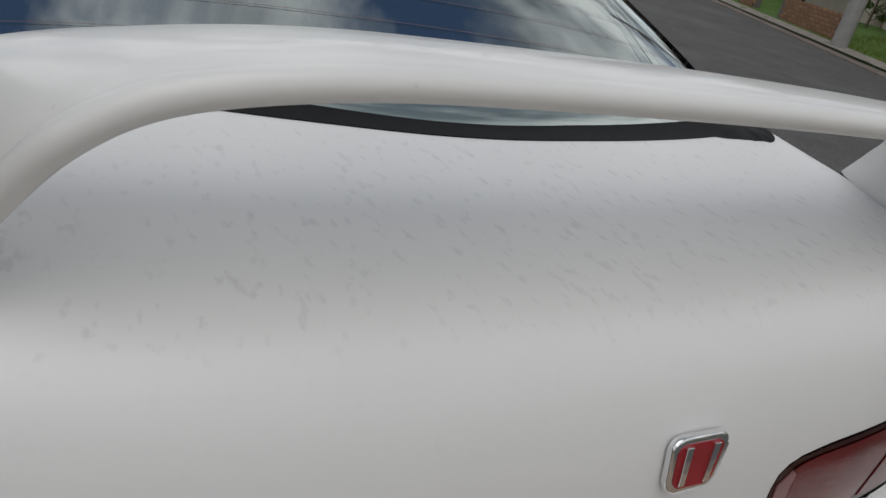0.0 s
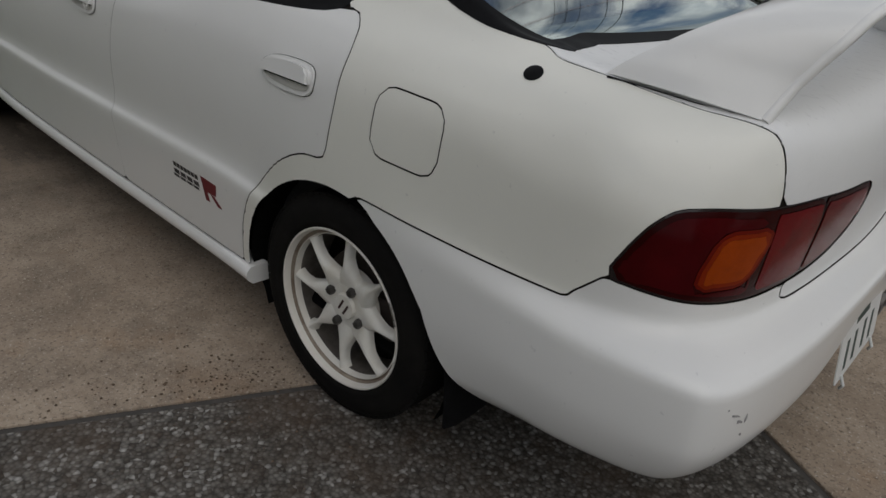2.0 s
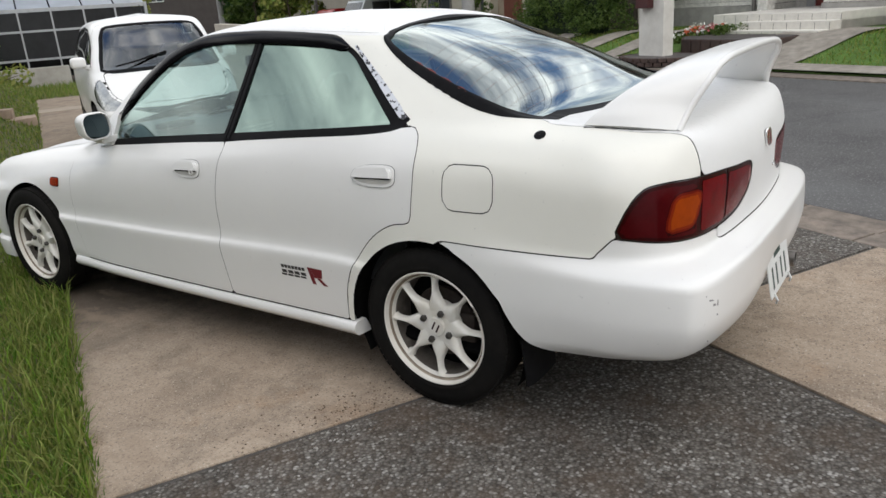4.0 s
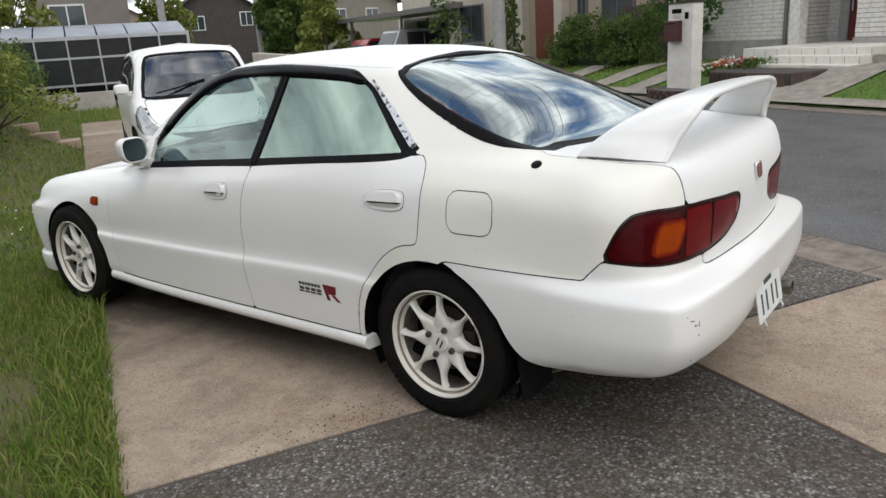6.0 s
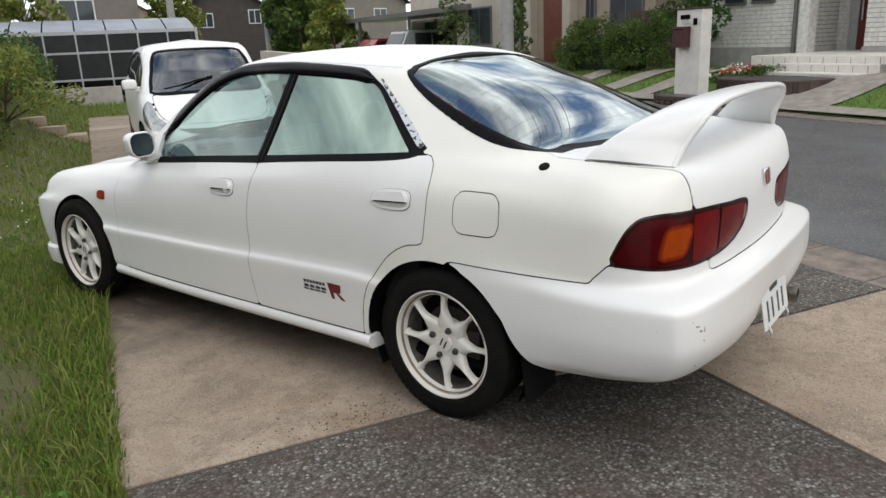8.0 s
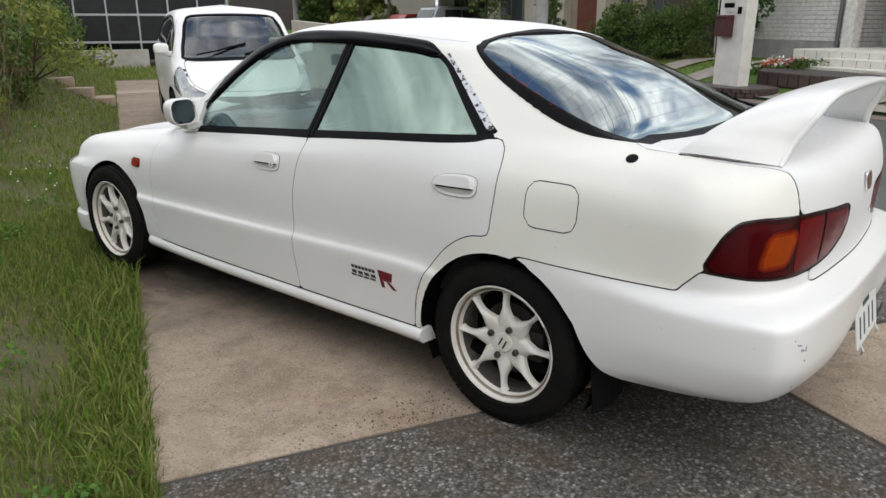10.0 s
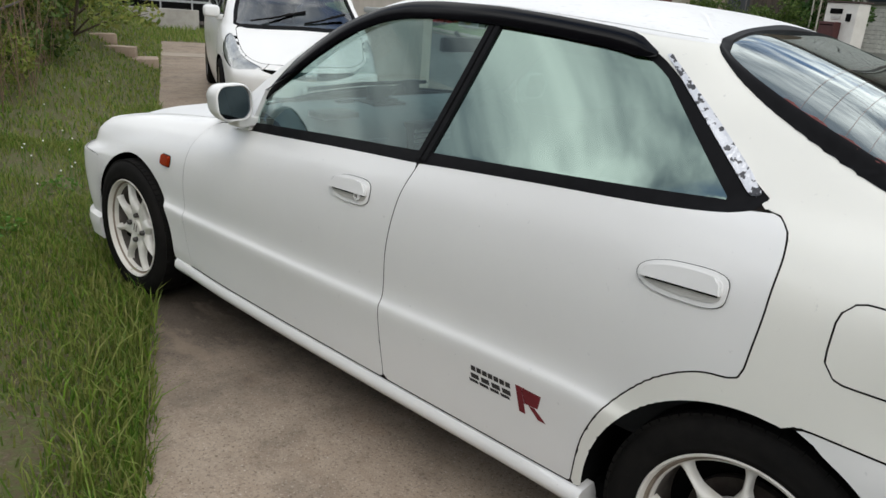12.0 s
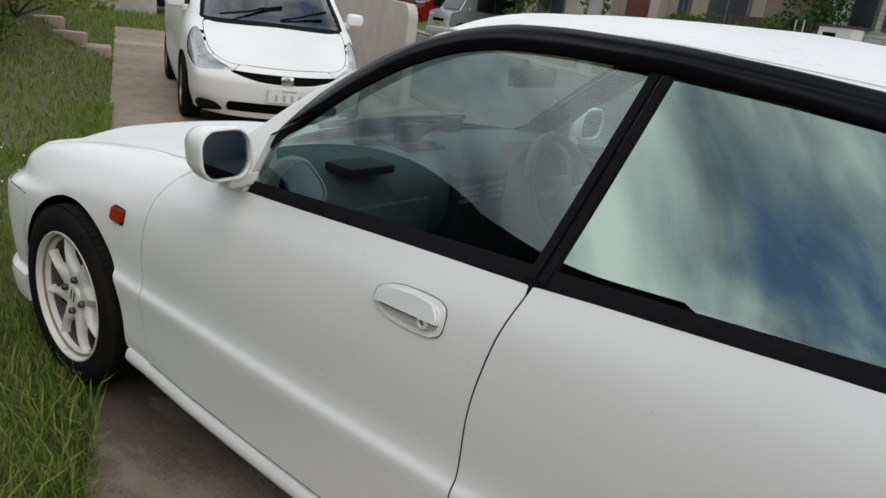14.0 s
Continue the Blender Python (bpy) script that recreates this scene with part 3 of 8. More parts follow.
# glass openings
F_DLO = only(metric(poly(Y, Z, belt_low + curve([(.104, 1.004), (.16, 1.04), (.26, 1.115), (.36, 1.185), (.45, 1.242), (.52, 1.266), (.653, 1.281), (.947, 1.299), (1.235, 1.294), (1.40, 1.256), (1.585, 1.155), (1.738, 1.032), (1.90, .875), (1.93, .836)]))), SIDE & (VV > 4.5) & (UU > 5) & (UU < 12))
# rear lamp, by the way round the body and height


def arc_at(y, z):
    """Way round the body at the side place (y, z)."""
    d = np.where((UU < 8) & (UU > 2) & (VV < 7), (Y - y) ** 2 + (Z - z) ** 2, 99)
    return float(ARC.flat[d.argmin()])


A_TIP, A_SEAM, A_ARCH = arc_at(-.645, .698), arc_at(-.592, .628), arc_at(-.165, .62)
lamp_out = [(A_TIP, .694)] + curve([(A_TIP - .012, .724), (A_TIP - .034, .771), (A_TIP - .064, .814), (A_TIP - .110, .842), (A_TIP - .19, .850), (.62, .849), (.50, .845), (.36, .834), (.25, .826)]) + curve([(.212, .820), (.190, .812), (.180, .795), (.186, .758), (.206, .727), (.29, .686)]) + curve([(.36, .673), (.434, .666), (.55, .664), (.66, .669), (.76, .678), (A_TIP - .02, .689)])
REAR = UU < 6
F_LAMP = only(metric(poly(ARC, Z, lamp_out)), REAR & (VV < 6.5))
# bumper: below the lamps and a level line to the wheel arch
bump_line = curve([(A_ARCH + .3, .634), (A_ARCH + .02, .633), (A_ARCH - .03, .632), (A_ARCH - .09, .631), (A_ARCH - .25, .630), (A_SEAM + .01, .628)]) + [(A_SEAM - .006, .632), (A_TIP - .004, .692), (.76, .69), (.434, .68), (.434, .630), (.424, .6225), (.30, .6205), (0, .6205), (-.5, .6205)]
f_rbump = only(metric(poly(ARC, Z, bump_line + [(-.5, -.5), (A_ARCH + .3, -.5)])), (UU < 6.5) & (VV < 5.5) & (Y < .2))
f_bcut = only(metric(poly(Y, Z, curve([(-.29, .46), (-.318, .405), (-.352, .356), (-.393, .322), (-.447, .307)]) + [(-.60, .306), (-.72, .318), (-2, .318), (-2, 2), (.02, 2), (.02, .66), (-.10, .612), (-.18, .558), (-.245, .508)])), UU < 7)
f_rbump = np.maximum(f_rbump, f_bcut)
# boot lid: a line in the skin's own coordinates
lid_line = curve([(-.5, 3.9), (1.55, 3.9), (1.6, 4.2), (1.62, 4.5)]) + curve([(2.09, 4.55), (2.08, 5.2), (2.13, 6.0), (2.28, 6.66), (2.7, 6.92), (3.1, 6.97), (4.0, 7.0), (4.46, 7.0), (4.56, 7.03), (4.60, 7.15), (4.64, 7.6)]) + [(4.6, 7.9), (3.6, 8.1), (-.5, 8.2)]
f_lid = true_dist(poly(UU, VV, lid_line), (UU < 6) & (VV < 9) & (VV > 3))
# rear window
rg = metric(poly(UU, VV, [(-.6, 8.06), (2.5, 8.02)] + curve([(3.6, 7.88), (4.4, 7.58), (4.9, 7.36), (5.2, 7.34), (5.42, 7.55), (5.58, 7.9), (5.72, 8.3), (5.84, 8.7), (5.98, 9.2), (6.10, 9.6), (6.16, 9.85), (6.05, 9.98), (5.6, 9.99)]) + [(-.6, 10.0)]))
f_rg = true_dist(only(rg, (UU < 7) & (VV > 6.8)), (UU < 7.2) & (VV > 6.5) & (VV < 11))
f_lid = np.maximum(np.where(VV > 9, BIG, f_lid), -f_rg + .0005)
# windscreen and bonnet
ws = metric(poly(UU, VV, [(16.6, 8.0), (11.5, 8.0), (11.15, 8.2), (11.05, 9.0), (11.05, 9.7), (11.2, 9.9), (11.6, 9.97), (16.6, 9.97)]))
f_ws = only(ws, (UU > 9.5) & (VV > 7.2))


def fair_skin(F, axis, degree, rim):
    """Smooths the glass parts of the skin: the coordinate across the glass follows a low polynomial of the other two."""
    m = F < -.004
    a, b = [SK[..., k] for k in range(3) if k != axis]
    a, b = a - a[m].mean(), b - b[m].mean()
    pw = [(i, j) for i in range(degree + 1) for j in range(degree + 1 - i) if axis == 0 or i % 2 == 0]
    if axis == 2:
        a = SK[..., 0]
    T = np.stack([a ** i * b ** j for i, j in pw], -1)
    c = np.linalg.lstsq(T[m], SK[..., axis][m], rcond=None)[0]
    w = np.clip(-F / rim, 0, 1)
    w = w * w * (3 - 2 * w)
    SK[..., axis] += np.where(F < 0, w * ((T @ c) - SK[..., axis]), 0)
    mid_b = float(([SK[..., k] for k in range(3) if k != axis][1])[m].mean())
    return lambda p, q: sum(k * p ** i * (q - mid_b) ** j for k, (i, j) in zip(c, pw))


def renew_normals():
    global SU, SV, NRM, X, Y, Z
    SU, SV = np.gradient(SK, axis=0), np.gradient(SK, axis=1)
    n = np.cross(SV, SU)
    n /= np.maximum(np.linalg.norm(n, axis=2, keepdims=True), 1e-9)
    NRM = np.where((n * NRM).sum(2, keepdims=True) < 0, -n, n)
    X, Y, Z = SK[..., 0], SK[..., 1], SK[..., 2]


rear_glass_z = fair_skin(f_rg, 2, 5, .03)
fair_skin(f_ws, 2, 5, .03)
fair_skin(F_DLO, 0, 4, .02)
renew_normals()
hood_line = [(16.6, 5.0), (14.4, 5.0), (13.4, 5.5), (12.6, 6.35), (11.6, 6.85), (11.2, 7.2), (11.25, 7.85), (16.6, 7.93)]
f_hood = only(metric(poly(UU, VV, hood_line)), UU > 10)
f_cowl = only(metric(poly(UU, VV, [(16.6, 7.94), (11.25, 7.9), (11.0, 8.02), (16.6, 8.06)])), UU > 10)
f_roof = metric(poly(UU, VV, [(-.6, 10.02), (4.2, 10.02), (6.2, 10.03), (6.8, 10.0), (16.6, 10.0), (16.6, 12.6), (-.6, 12.6)]))
f_fbump = metric(poly(Y, Z, curve([(2.90, .10), (2.955, .20), (2.965, .36), (2.925, .50), (2.93, .545), (3.05, .555), (3.7, .575)]) + [(3.7, .10)]))
f_fbump = only(f_fbump, (UU > 12) & (VV < 5.5))
f_sill = only(metric(Z - .262), SIDE & (VV < 2) & (Y > .2) & (Y < 2.4))

g = GAP


base = np.maximum(-F_ARCH, -BIG)
f_quarter = np.maximum.reduce([metric(UU - 8.35), base, np.where((UU < 6.7) & (Y < -.06), np.interp(Y, [-.255, -.06], [.627, .630]) - Z, -BIG), -f_rear_door + g, -f_front_door + g, -F_DLO, -f_fuel + .0022, -F_LAMP + .001, -f_rbump + g, -f_lid + g, -f_rg, -f_roof + .0008, -f_sill])
f_fender = np.maximum.reduce([metric(8.35 - UU), base, -f_front_door + g, -f_rear_door + g, -F_DLO, -f_fbump + .0004, -f_hood + g, -f_cowl, -f_ws, -f_roof + .0008, -f_sill])
skin("rear_quarter_panel", f_quarter, M_PAINTQ, car)
skin("front_wing", f_fender, M_PAINT, car)
fd = skin("front_door", np.maximum.reduce([f_front_door + g, -F_DLO, -f_sill, base]), M_PAINT, car)
rd = skin("rear_door", np.maximum.reduce([f_rear_door + g, -F_DLO, -f_sill, base]), M_PAINT, car)
skin("fuel_flap", f_fuel + .0017, M_PAINTQ, car, sides="L")
skin("fuel_flap_blank", f_fuel + g * .2, M_PAINT, car, sides="R")
skin("rear_bumper", np.maximum.reduce([f_rbump + g, base, -F_LAMP + .001, -f_lid + g]), M_PAINT, car, mirror_join=True)
skin("boot_lid", np.maximum.reduce([f_lid + g, -F_LAMP + .001]), M_WORN, car, mirror_join=True)
skin("front_bumper", np.maximum.reduce([f_fbump + .0004, base]), M_PAINT, car, mirror_join=True, lift=.006, flange=.016)
skin("bonnet", f_hood + g, M_WORN, car, mirror_join=True)
skin("cowl_panel", f_cowl, M_TRIM, car, mirror_join=True, lift=-.004)
skin("roof_panel", f_roof + .0008, M_WORN, car, mirror_join=True)
# glass with its black border
(skin("rear_window", f_rg + .001, M_GLASS_R, car, mirror_join=True, lift=-.004, flange=0, label="green-tinted rear window with heater wires"))
(skin("windscreen", f_ws + .001, M_GLASS, car, mirror_join=True, lift=-.004, flange=0))
rgw = np.maximum(f_rg - .004, -(f_rg + np.interp(VV, [7.8, 8.3, 9.6, 10], [.056, .034, .026, .018])))
skin("rear_window_border", rgw, M_TRIM, car, mirror_join=True, lift=.0015, flange=.008)
F_SEAL = np.maximum.reduce([f_rg + .024, -(f_rg + .036 + .006 * np.sin(Y * 90)), metric(8.15 - VV), metric(VV - 9.1), np.where(UU > 4.6, -1.0, 1.0)])
skin("peeling_seal", F_SEAL, mat("red_brown_seal", (.16, .035, .03), .7, var=.5, scale=60), car, sides="L", lift=.001, flange=.002, label="peeling red-brown strip at the window edge")
skin("windscreen_border", np.maximum(f_ws - .004, -(f_ws + .035)), M_TRIM, car, mirror_join=True, lift=.0015, flange=.008)
# dark inner shell close behind the gaps; its colour stands in for their shade
shell_cut = np.maximum.reduce([-F_ARCH + .01, -F_DLO - .004, -f_rg - .004, -f_ws - .004, metric(.02 - (Z - .18)), np.where((UU < 6.3) & (Y < -.12) & (Z < .60), f_bcut + .012, -BIG)])

skin("inner_shell", shell_cut, mat("gap_shade_black", (.022, .019, .017), .9, var=.4, scale=30, spec=.05), car, mirror_join=True, lift=-.0045, flange=0)
# side windows: panes, black frames, dividing bar
bar_line = Y - (.985 + (Z - .915) * (-.165))                 # the post between the doors
glass_in = np.maximum(F_DLO + .020, -(Z - np.interp(Y, [.1, .2, .6, .99, 1.4, 1.67, 1.9], [.99, .988, .962, .935, .908, .888, .868])))
rear_in = np.maximum(glass_in, only(metric(poly(Y, Z, [(.172, .985), (.46, 1.245), (2, 2), (2, 0), (.172, 0)])), SIDE))
for door_pair, G, sg_, nm in ((fd, glass_in, -1, "front"), (rd, rear_in, 1, "rear")):
    side_of = sg_ * bar_line
    panes = skin("window_pane", np.maximum(G - .006, side_of + .008), M_GLASS if nm == "front" else M_FILM, car, lift=-.004, flange=0)
    frames = skin("window_frame", np.maximum.reduce([F_DLO, -G, side_of + .0006]), M_TRIM, car, lift=-.001, flange=.014)
    for k in range(2):
        panes[k].parent = frames[k].parent = door_pair[k]
# silvered garnish behind the rear side window
f_garnish = only(metric(poly(Y, Z, [(.122, 1.008), (.146, 1.000), (.144, 1.004), (.433, 1.244), (.425, 1.246), (.30, 1.155), (.16, 1.045)])), SIDE & (UU < 9))
for o, d in zip(skin("garnish", f_garnish, M_PEEL, car, lift=.003, flange=.006, label="peeling silvered window garnish"), rd):
    o.parent = d


def side_pt(y, z):
    """The place and normal of the body's left side (as +x) at (y, z)."""
    d = np.where(SIDE & (VV < 10.5) & (VV > .2), (Y - y) ** 2 + (Z - z) ** 2, 99)
    k = np.unravel_index(d.argmin(), d.shape)
    p, a, b = SK[k], SU[k], SV[k]
    try:
        c = np.linalg.solve(np.array([[a[1], b[1]], [a[2], b[2]]]), np.array([y - p[1], z - p[2]]))
    except np.linalg.LinAlgError:
        c = np.zeros(2)
    c = np.clip(c, -1.5, 1.5)
    return p + c[0] * a + c[1] * b, NRM[k]


def side_x(y, z):
    """Half width of the body's side at (y, z)."""
    return float(side_pt(y, z)[0][0])


def skin_near(x, y, z):
    d = (X - abs(x)) ** 2 + (Y - y) ** 2 + (Z - z) ** 2
    k = d.argmin()
    return SK.reshape(-1, 3)[k], NRM.reshape(-1, 3)[k]


def strip(bm, line, width, normals, thick=.004):
    """A flat ribbon with thickness along a line of points, standing on the given normals."""
    pts = [Vector(p) for p in line]
    rows = []
    for i, p in enumerate(pts):
        d = (pts[min(i + 1, len(pts) - 1)] - pts[max(0, i - 1)]).normalized()
        n = Vector(normals[i]).normalized()
        s = d.cross(n).normalized() * width / 2
        rows.append([bm.verts.new(q) for q in (p - s, p - s * .8 + n * thick, p + s * .8 + n * thick, p + s)])
    for a, b in zip(rows, rows[1:]):
        for k in range(3):
            bm.faces.new((a[k], b[k], b[k + 1], a[k + 1]))
    bmesh.ops.recalc_face_normals(bm, faces=bm.faces)
    return bm


# the post between the side windows: one straight strip on each door
post_z = np.linspace(.912, 1.285, 16)
post_x = np.polyval(np.polyfit(post_z, [side_x(.985 + (z - .915) * -.165, z) for z in post_z], 3), post_z)
for k, sgn in enumerate((-1, 1)):
    for door_pair, off, wide in ((fd, .0115, .0205), (rd, -.0105, .0185)):
        bm = bmesh.new()
        strip(bm, [(sgn * (x - .003), .985 + (z - .915) * -.165 + off, z) for x, z in zip(post_x, post_z)], wide, [(sgn * .88, 0, .47)] * 16, .007)
        part("window_post", bm, M_TRIM, door_pair[k], smooth=True, sharp=40)

# rain visor over the side windows
vis = curve([(1.792, .980), (1.738, 1.030), (1.66, 1.095), (1.585, 1.153), (1.50, 1.208), (1.40, 1.254), (1.32, 1.278), (1.235, 1.292), (1.10, 1.298), (.947, 1.297), (.80, 1.290), (.653, 1.279), (.53, 1.266), (.45, 1.240)], 4)
for sgn in (-1, 1):
    bm = bmesh.new()
    rows = []
    for k, (y, z) in enumerate(vis):
        w = min(1, k / 6, (len(vis) - 1 - k) / 3 + .25)
        p, nn = side_pt(y, z)
        nn = np.array((.86, .10 if y > 1.3 else 0, .50))
        out, low = Vector((nn[0], nn[1], nn[2])), Vector((.28, 0, -1)).normalized()
        if y > 1.36:
            low = (low + Vector((0, -.9 * min(1, (y - 1.36) / .3), 0))).normalized()
        P = Vector(p)
        prof = [P + out * .003 - low * .018 * w, P + out * .013 * (.4 + .6 * w) - low * .010 * w, P + out * .020 * (.3 + .7 * w) + low * .018 * w, P + out * .018 * (.3 + .7 * w) + low * .038 * w, P + out * .012 + low * .039 * w, P + out * .010 + low * .02 * w]
        rows.append([bm.verts.new((q.x * sgn, q.y, q.z)) for q in prof])
    for a, b in zip(rows, rows[1:]):
        for k in range(5):
            bm.faces.new((a[k], b[k], b[k + 1], a[k + 1]))
    bmesh.ops.recalc_face_normals(bm, faces=bm.faces)
    part("rain_visor", bm, M_VISOR, car, "glossy black rain visor", smooth=True, sharp=50)

# roof gutter seams
for sgn in (-1, 1):
    bm = bmesh.new()
    sel = [k for k in range(len(QU)) if 6.3 < QU[k] < 11.2][::3]
    j = int(np.argmin(abs(QV - 10.12)))
    strip(bm, [(sgn * SK[k, j, 0], SK[k, j, 1], SK[k, j, 2]) for k in sel], .004, [(sgn * NRM[k, j, 0], NRM[k, j, 1], NRM[k, j, 2]) for k in sel], .0015)
    part("roof_seam", bm, M_WORN, car, smooth=True)

# tail lamps: a black-edged housing and its lenses
for sgn, side in ((-1, "L"), (1, "R")):
    lamp = thing("tail_lamp", Matrix(), "", "")
    lamp.parent = car
    lamp["label"] = "red and amber tail lamp with a dark edge"
    skin("housing", F_LAMP + .001, M_LEDGE, lamp, sides=side, lift=-.003, flange=.02)
    inner = F_LAMP + .005
    lean = ARC + (Z - .74) * -.05
    clear = only(poly(ARC, Z, [(.15, .715), (.15, .795), (.215, .800), (.224, .760), (.222, .715)]), REAR & (VV < 6.5))

    def between(lo, hi):
        return np.where(REAR, np.maximum(lo - lean, lean - hi), BIG)
    amber = only(metric(poly(ARC + (Z - .75) * .28, Z, rounded(.664, .756, .128, .116, .034))), REAR & (VV < 6.5))
    for lo, hi in ((-1, .427), (.430, 2)):                       # the smoked rim round each half
        skin("lens_border", np.maximum(inner, between(lo, hi)), M_LBORD, lamp, sides=side, lift=-.0012, flange=.006)
    deep = F_LAMP + .015
    skin("reversing_lens", np.maximum(clear, F_LAMP + .010), M_LCLEAR, lamp, sides=side, lift=.0, flange=.004)
    skin("fog_lens", np.maximum.reduce([deep, between(-1, .421), -clear + .0006]), M_LRED, lamp, sides=side, lift=.0, flange=.004)
    skin("brake_lens", np.maximum.reduce([deep, between(.436, .588)]), M_LRED, lamp, sides=side, lift=.0, flange=.004)
    skin("marker_lens", np.maximum.reduce([deep, between(.612, 2), -amber + .0006]), M_LDARK, lamp, sides=side, lift=.0, flange=.004)
    for grow, mm in ((0, M_LAMB3), (.007, M_LAMB2), (.016, M_LAMB)):     # nested rings: the turn lens's soft glow is put into their colours
        skin("turn_lens", np.maximum(amber + grow + .0008, deep - .004), mm, lamp, sides=side, lift=.0004 + grow * .05, flange=.003)

# ---- wheels ----
M_NUT = mat("dark_wheel_nut", (.10, .095, .09), .30, metal=.7, var=.3, scale=30)
M_BRAKE = mat("rusty_brake_iron", (.055, .045, .04), .6, metal=.3, color2=(.03, .022, .018), scale=25)


# darker than the rim: shade behind the spokes is put into the barrel's colour
M_BARREL = mat("dark_wheel_barrel", (.13, .115, .10), .7, color2=(.05, .042, .036), scale=14)
M_GROOVE = mat("brake_dust", (.34, .29, .23), .8, color2=(.16, .12, .09), scale=16)


def build_wheel(name):
    """A white eight-spoke alloy on its tyre, axle along x, face towards -x, middle at the origin."""
    w = thing(name, Matrix(), "", "")
    bm = bmesh.new()
    lathe(bm, [(-.075, .200), (-.088, .208), (-.096, .220), (-.0985, .228), (-.0975, .2295), (-.100, .242), (-.097, .263), (-.090, .278), (-.080, .2875), (-.066, .2925), (-.04, .2945), (0, .2950), (.04, .2945), (.066, .2925), (.085, .284), (.095, .25), (.09, .205), (.075, .19)], 96)
    tyre = part("tyre", bm, M_TYRE, w, "black rubber tyre", smooth=True, sharp=60)
    bm = bmesh.new()
    for k in range(72):                                        # shoulder blocks
        a = k * math.tau / 72
        m = Matrix.Rotation(a, 4, "X")
        box(bm, (-.082, -.0108, .2835), (-.060, .0108, .2942), m=m)
    part("tread_block", bm, M_TYRE, tyre)
    bm = bmesh.new()
    lathe(bm, [(-.076, .203), (-.086, .2105), (-.092, .2115), (-.0945, .2095), (-.0940, .2060), (-.0890, .2035), (-.0790, .2015), (-.0735, .1990), (-.0690, .1975), (-.0690, .1935), (-.0725, .1915), (-.0725, .1895), (-.0640, .1880), (-.0560, .1862)], 96)
    rim = part("rim", bm, M_RIMLIP, w, smooth=True, sharp=30)
    bm = bmesh.new()
    lathe(bm, [(-.0775, .2006), (-.0735, .1986), (-.0696, .1970), (-.0696, .1940), (-.0716, .1924)], 96)
    part("groove", bm, M_GROOVE, rim, "dusty brown groove inside the rim lip", smooth=True)
    bm = bmesh.new()
    lathe(bm, [(-.056, .1862), (-.014, .1815), (.02, .180), (.07, .19), (.078, .2)], 64)
    part("barrel", bm, M_BARREL, w, smooth=True)
    for k in range(8):                                         # tapering spokes, wide at the root
        bm = bmesh.new()
        rows = []
        for i in range(19):
            t = i / 18
            r = .050 + t * .1395
            half = .0088 - .0020 * t + .0360 * max(0, 1 - t / .62) ** 1.2 + .0110 * max(0, (t - .78) / .22) ** 2
            x0 = -.0585 - .0065 * math.sin(min(1, t * 1.05) * math.pi) - .004 * t
            ridge = .0015 + .0065 * min(1, t * 1.8)
            flat = .62 - .42 * min(1, t * 1.6)
            rows.append([bm.verts.new(v) for v in ((x0 + .024 - .006 * t, -half * 1.15, r), (x0 + .012, -half * 1.08, r), (x0 + .003, -half * .94, r), (x0 - ridge, -half * flat, r), (x0 - ridge, half * flat, r), (x0 + .003, half * .94, r), (x0 + .012, half * 1.08, r), (x0 + .024 - .006 * t, half * 1.15, r))])
        for a, b in zip(rows, rows[1:]):
            for q in range(7):
                bm.faces.new((a[q], b[q], b[q + 1], a[q + 1]))
        bm.faces.new(rows[-1])
        bmesh.ops.rotate(bm, verts=bm.verts, matrix=Matrix.Rotation(k * math.tau / 8, 3, "X"))
        bmesh.ops.recalc_face_normals(bm, faces=bm.faces)
        part("spoke", bm, M_WHEEL, w, smooth=True, sharp=70)
    bm = bmesh.new()
    lathe(bm, [(-.022, .090), (-.046, .089), (-.0555, .086), (-.0600, .079), (-.0614, .068), (-.0614, .036), (-.056, .034)], 48)
    part("hub", bm, M_WHEEL, w, smooth=True, sharp=45)
    bm = bmesh.new()
    lathe(bm, [(-.050, .0355), (-.066, .0348), (-.0700, .0318), (-.0712, .0005)], 40)
    cap = part("centre_cap", bm, M_WHEEL, w, smooth=True, sharp=40)
    M_CAPMARK = mat("dark_red_cap_mark", (.030, .008, .008), .4, var=.3, scale=60)
    for sy in (-1, 1):
        bm = bmesh.new()
        box(bm, (-.0726, sy * .0095 - .0032, -.0175), (-.0708, sy * .0095 + .0032, .0175), .0009)
        bmesh.ops.rotate(bm, verts=bm.verts, matrix=Matrix.Rotation(radians(28), 3, "X"))
        part("emblem_bar", bm, M_CAPMARK, cap)
    for k in range(4):
        a = k * math.tau / 4 + radians(24)
        bm = bmesh.new()
        lathe(bm, [(-.0600, .0172), (-.0620, .0170), (-.0618, .0150), (-.0560, .0140), (-.055, .0002)], 20)
        bmesh.ops.translate(bm, verts=bm.verts, vec=(0, .0572 * math.cos(a), .0572 * math.sin(a)))
        seat_ = part("nut_seat", bm, M_RIMLIP, w, smooth=True, sharp=30)
        bm = bmesh.new()
        lathe(bm, [(-.056, .0124), (-.072, .0124), (-.077, .0102), (-.080, .0052), (-.0805, .0002)], 6)
        bmesh.ops.translate(bm, verts=bm.verts, vec=(0, .0572 * math.cos(a), .0572 * math.sin(a)))
        part("wheel_nut", bm, M_NUT, seat_, smooth=True, sharp=30)
    bm = bmesh.new()
    lathe(bm, [(-.005, .03), (-.012, .05), (-.012, .128), (0, .13), (.01, .128), (.01, .05)], 48)
    part("brake_disc", bm, M_BRAKE, w, smooth=True, sharp=40)
    bm = bmesh.new()
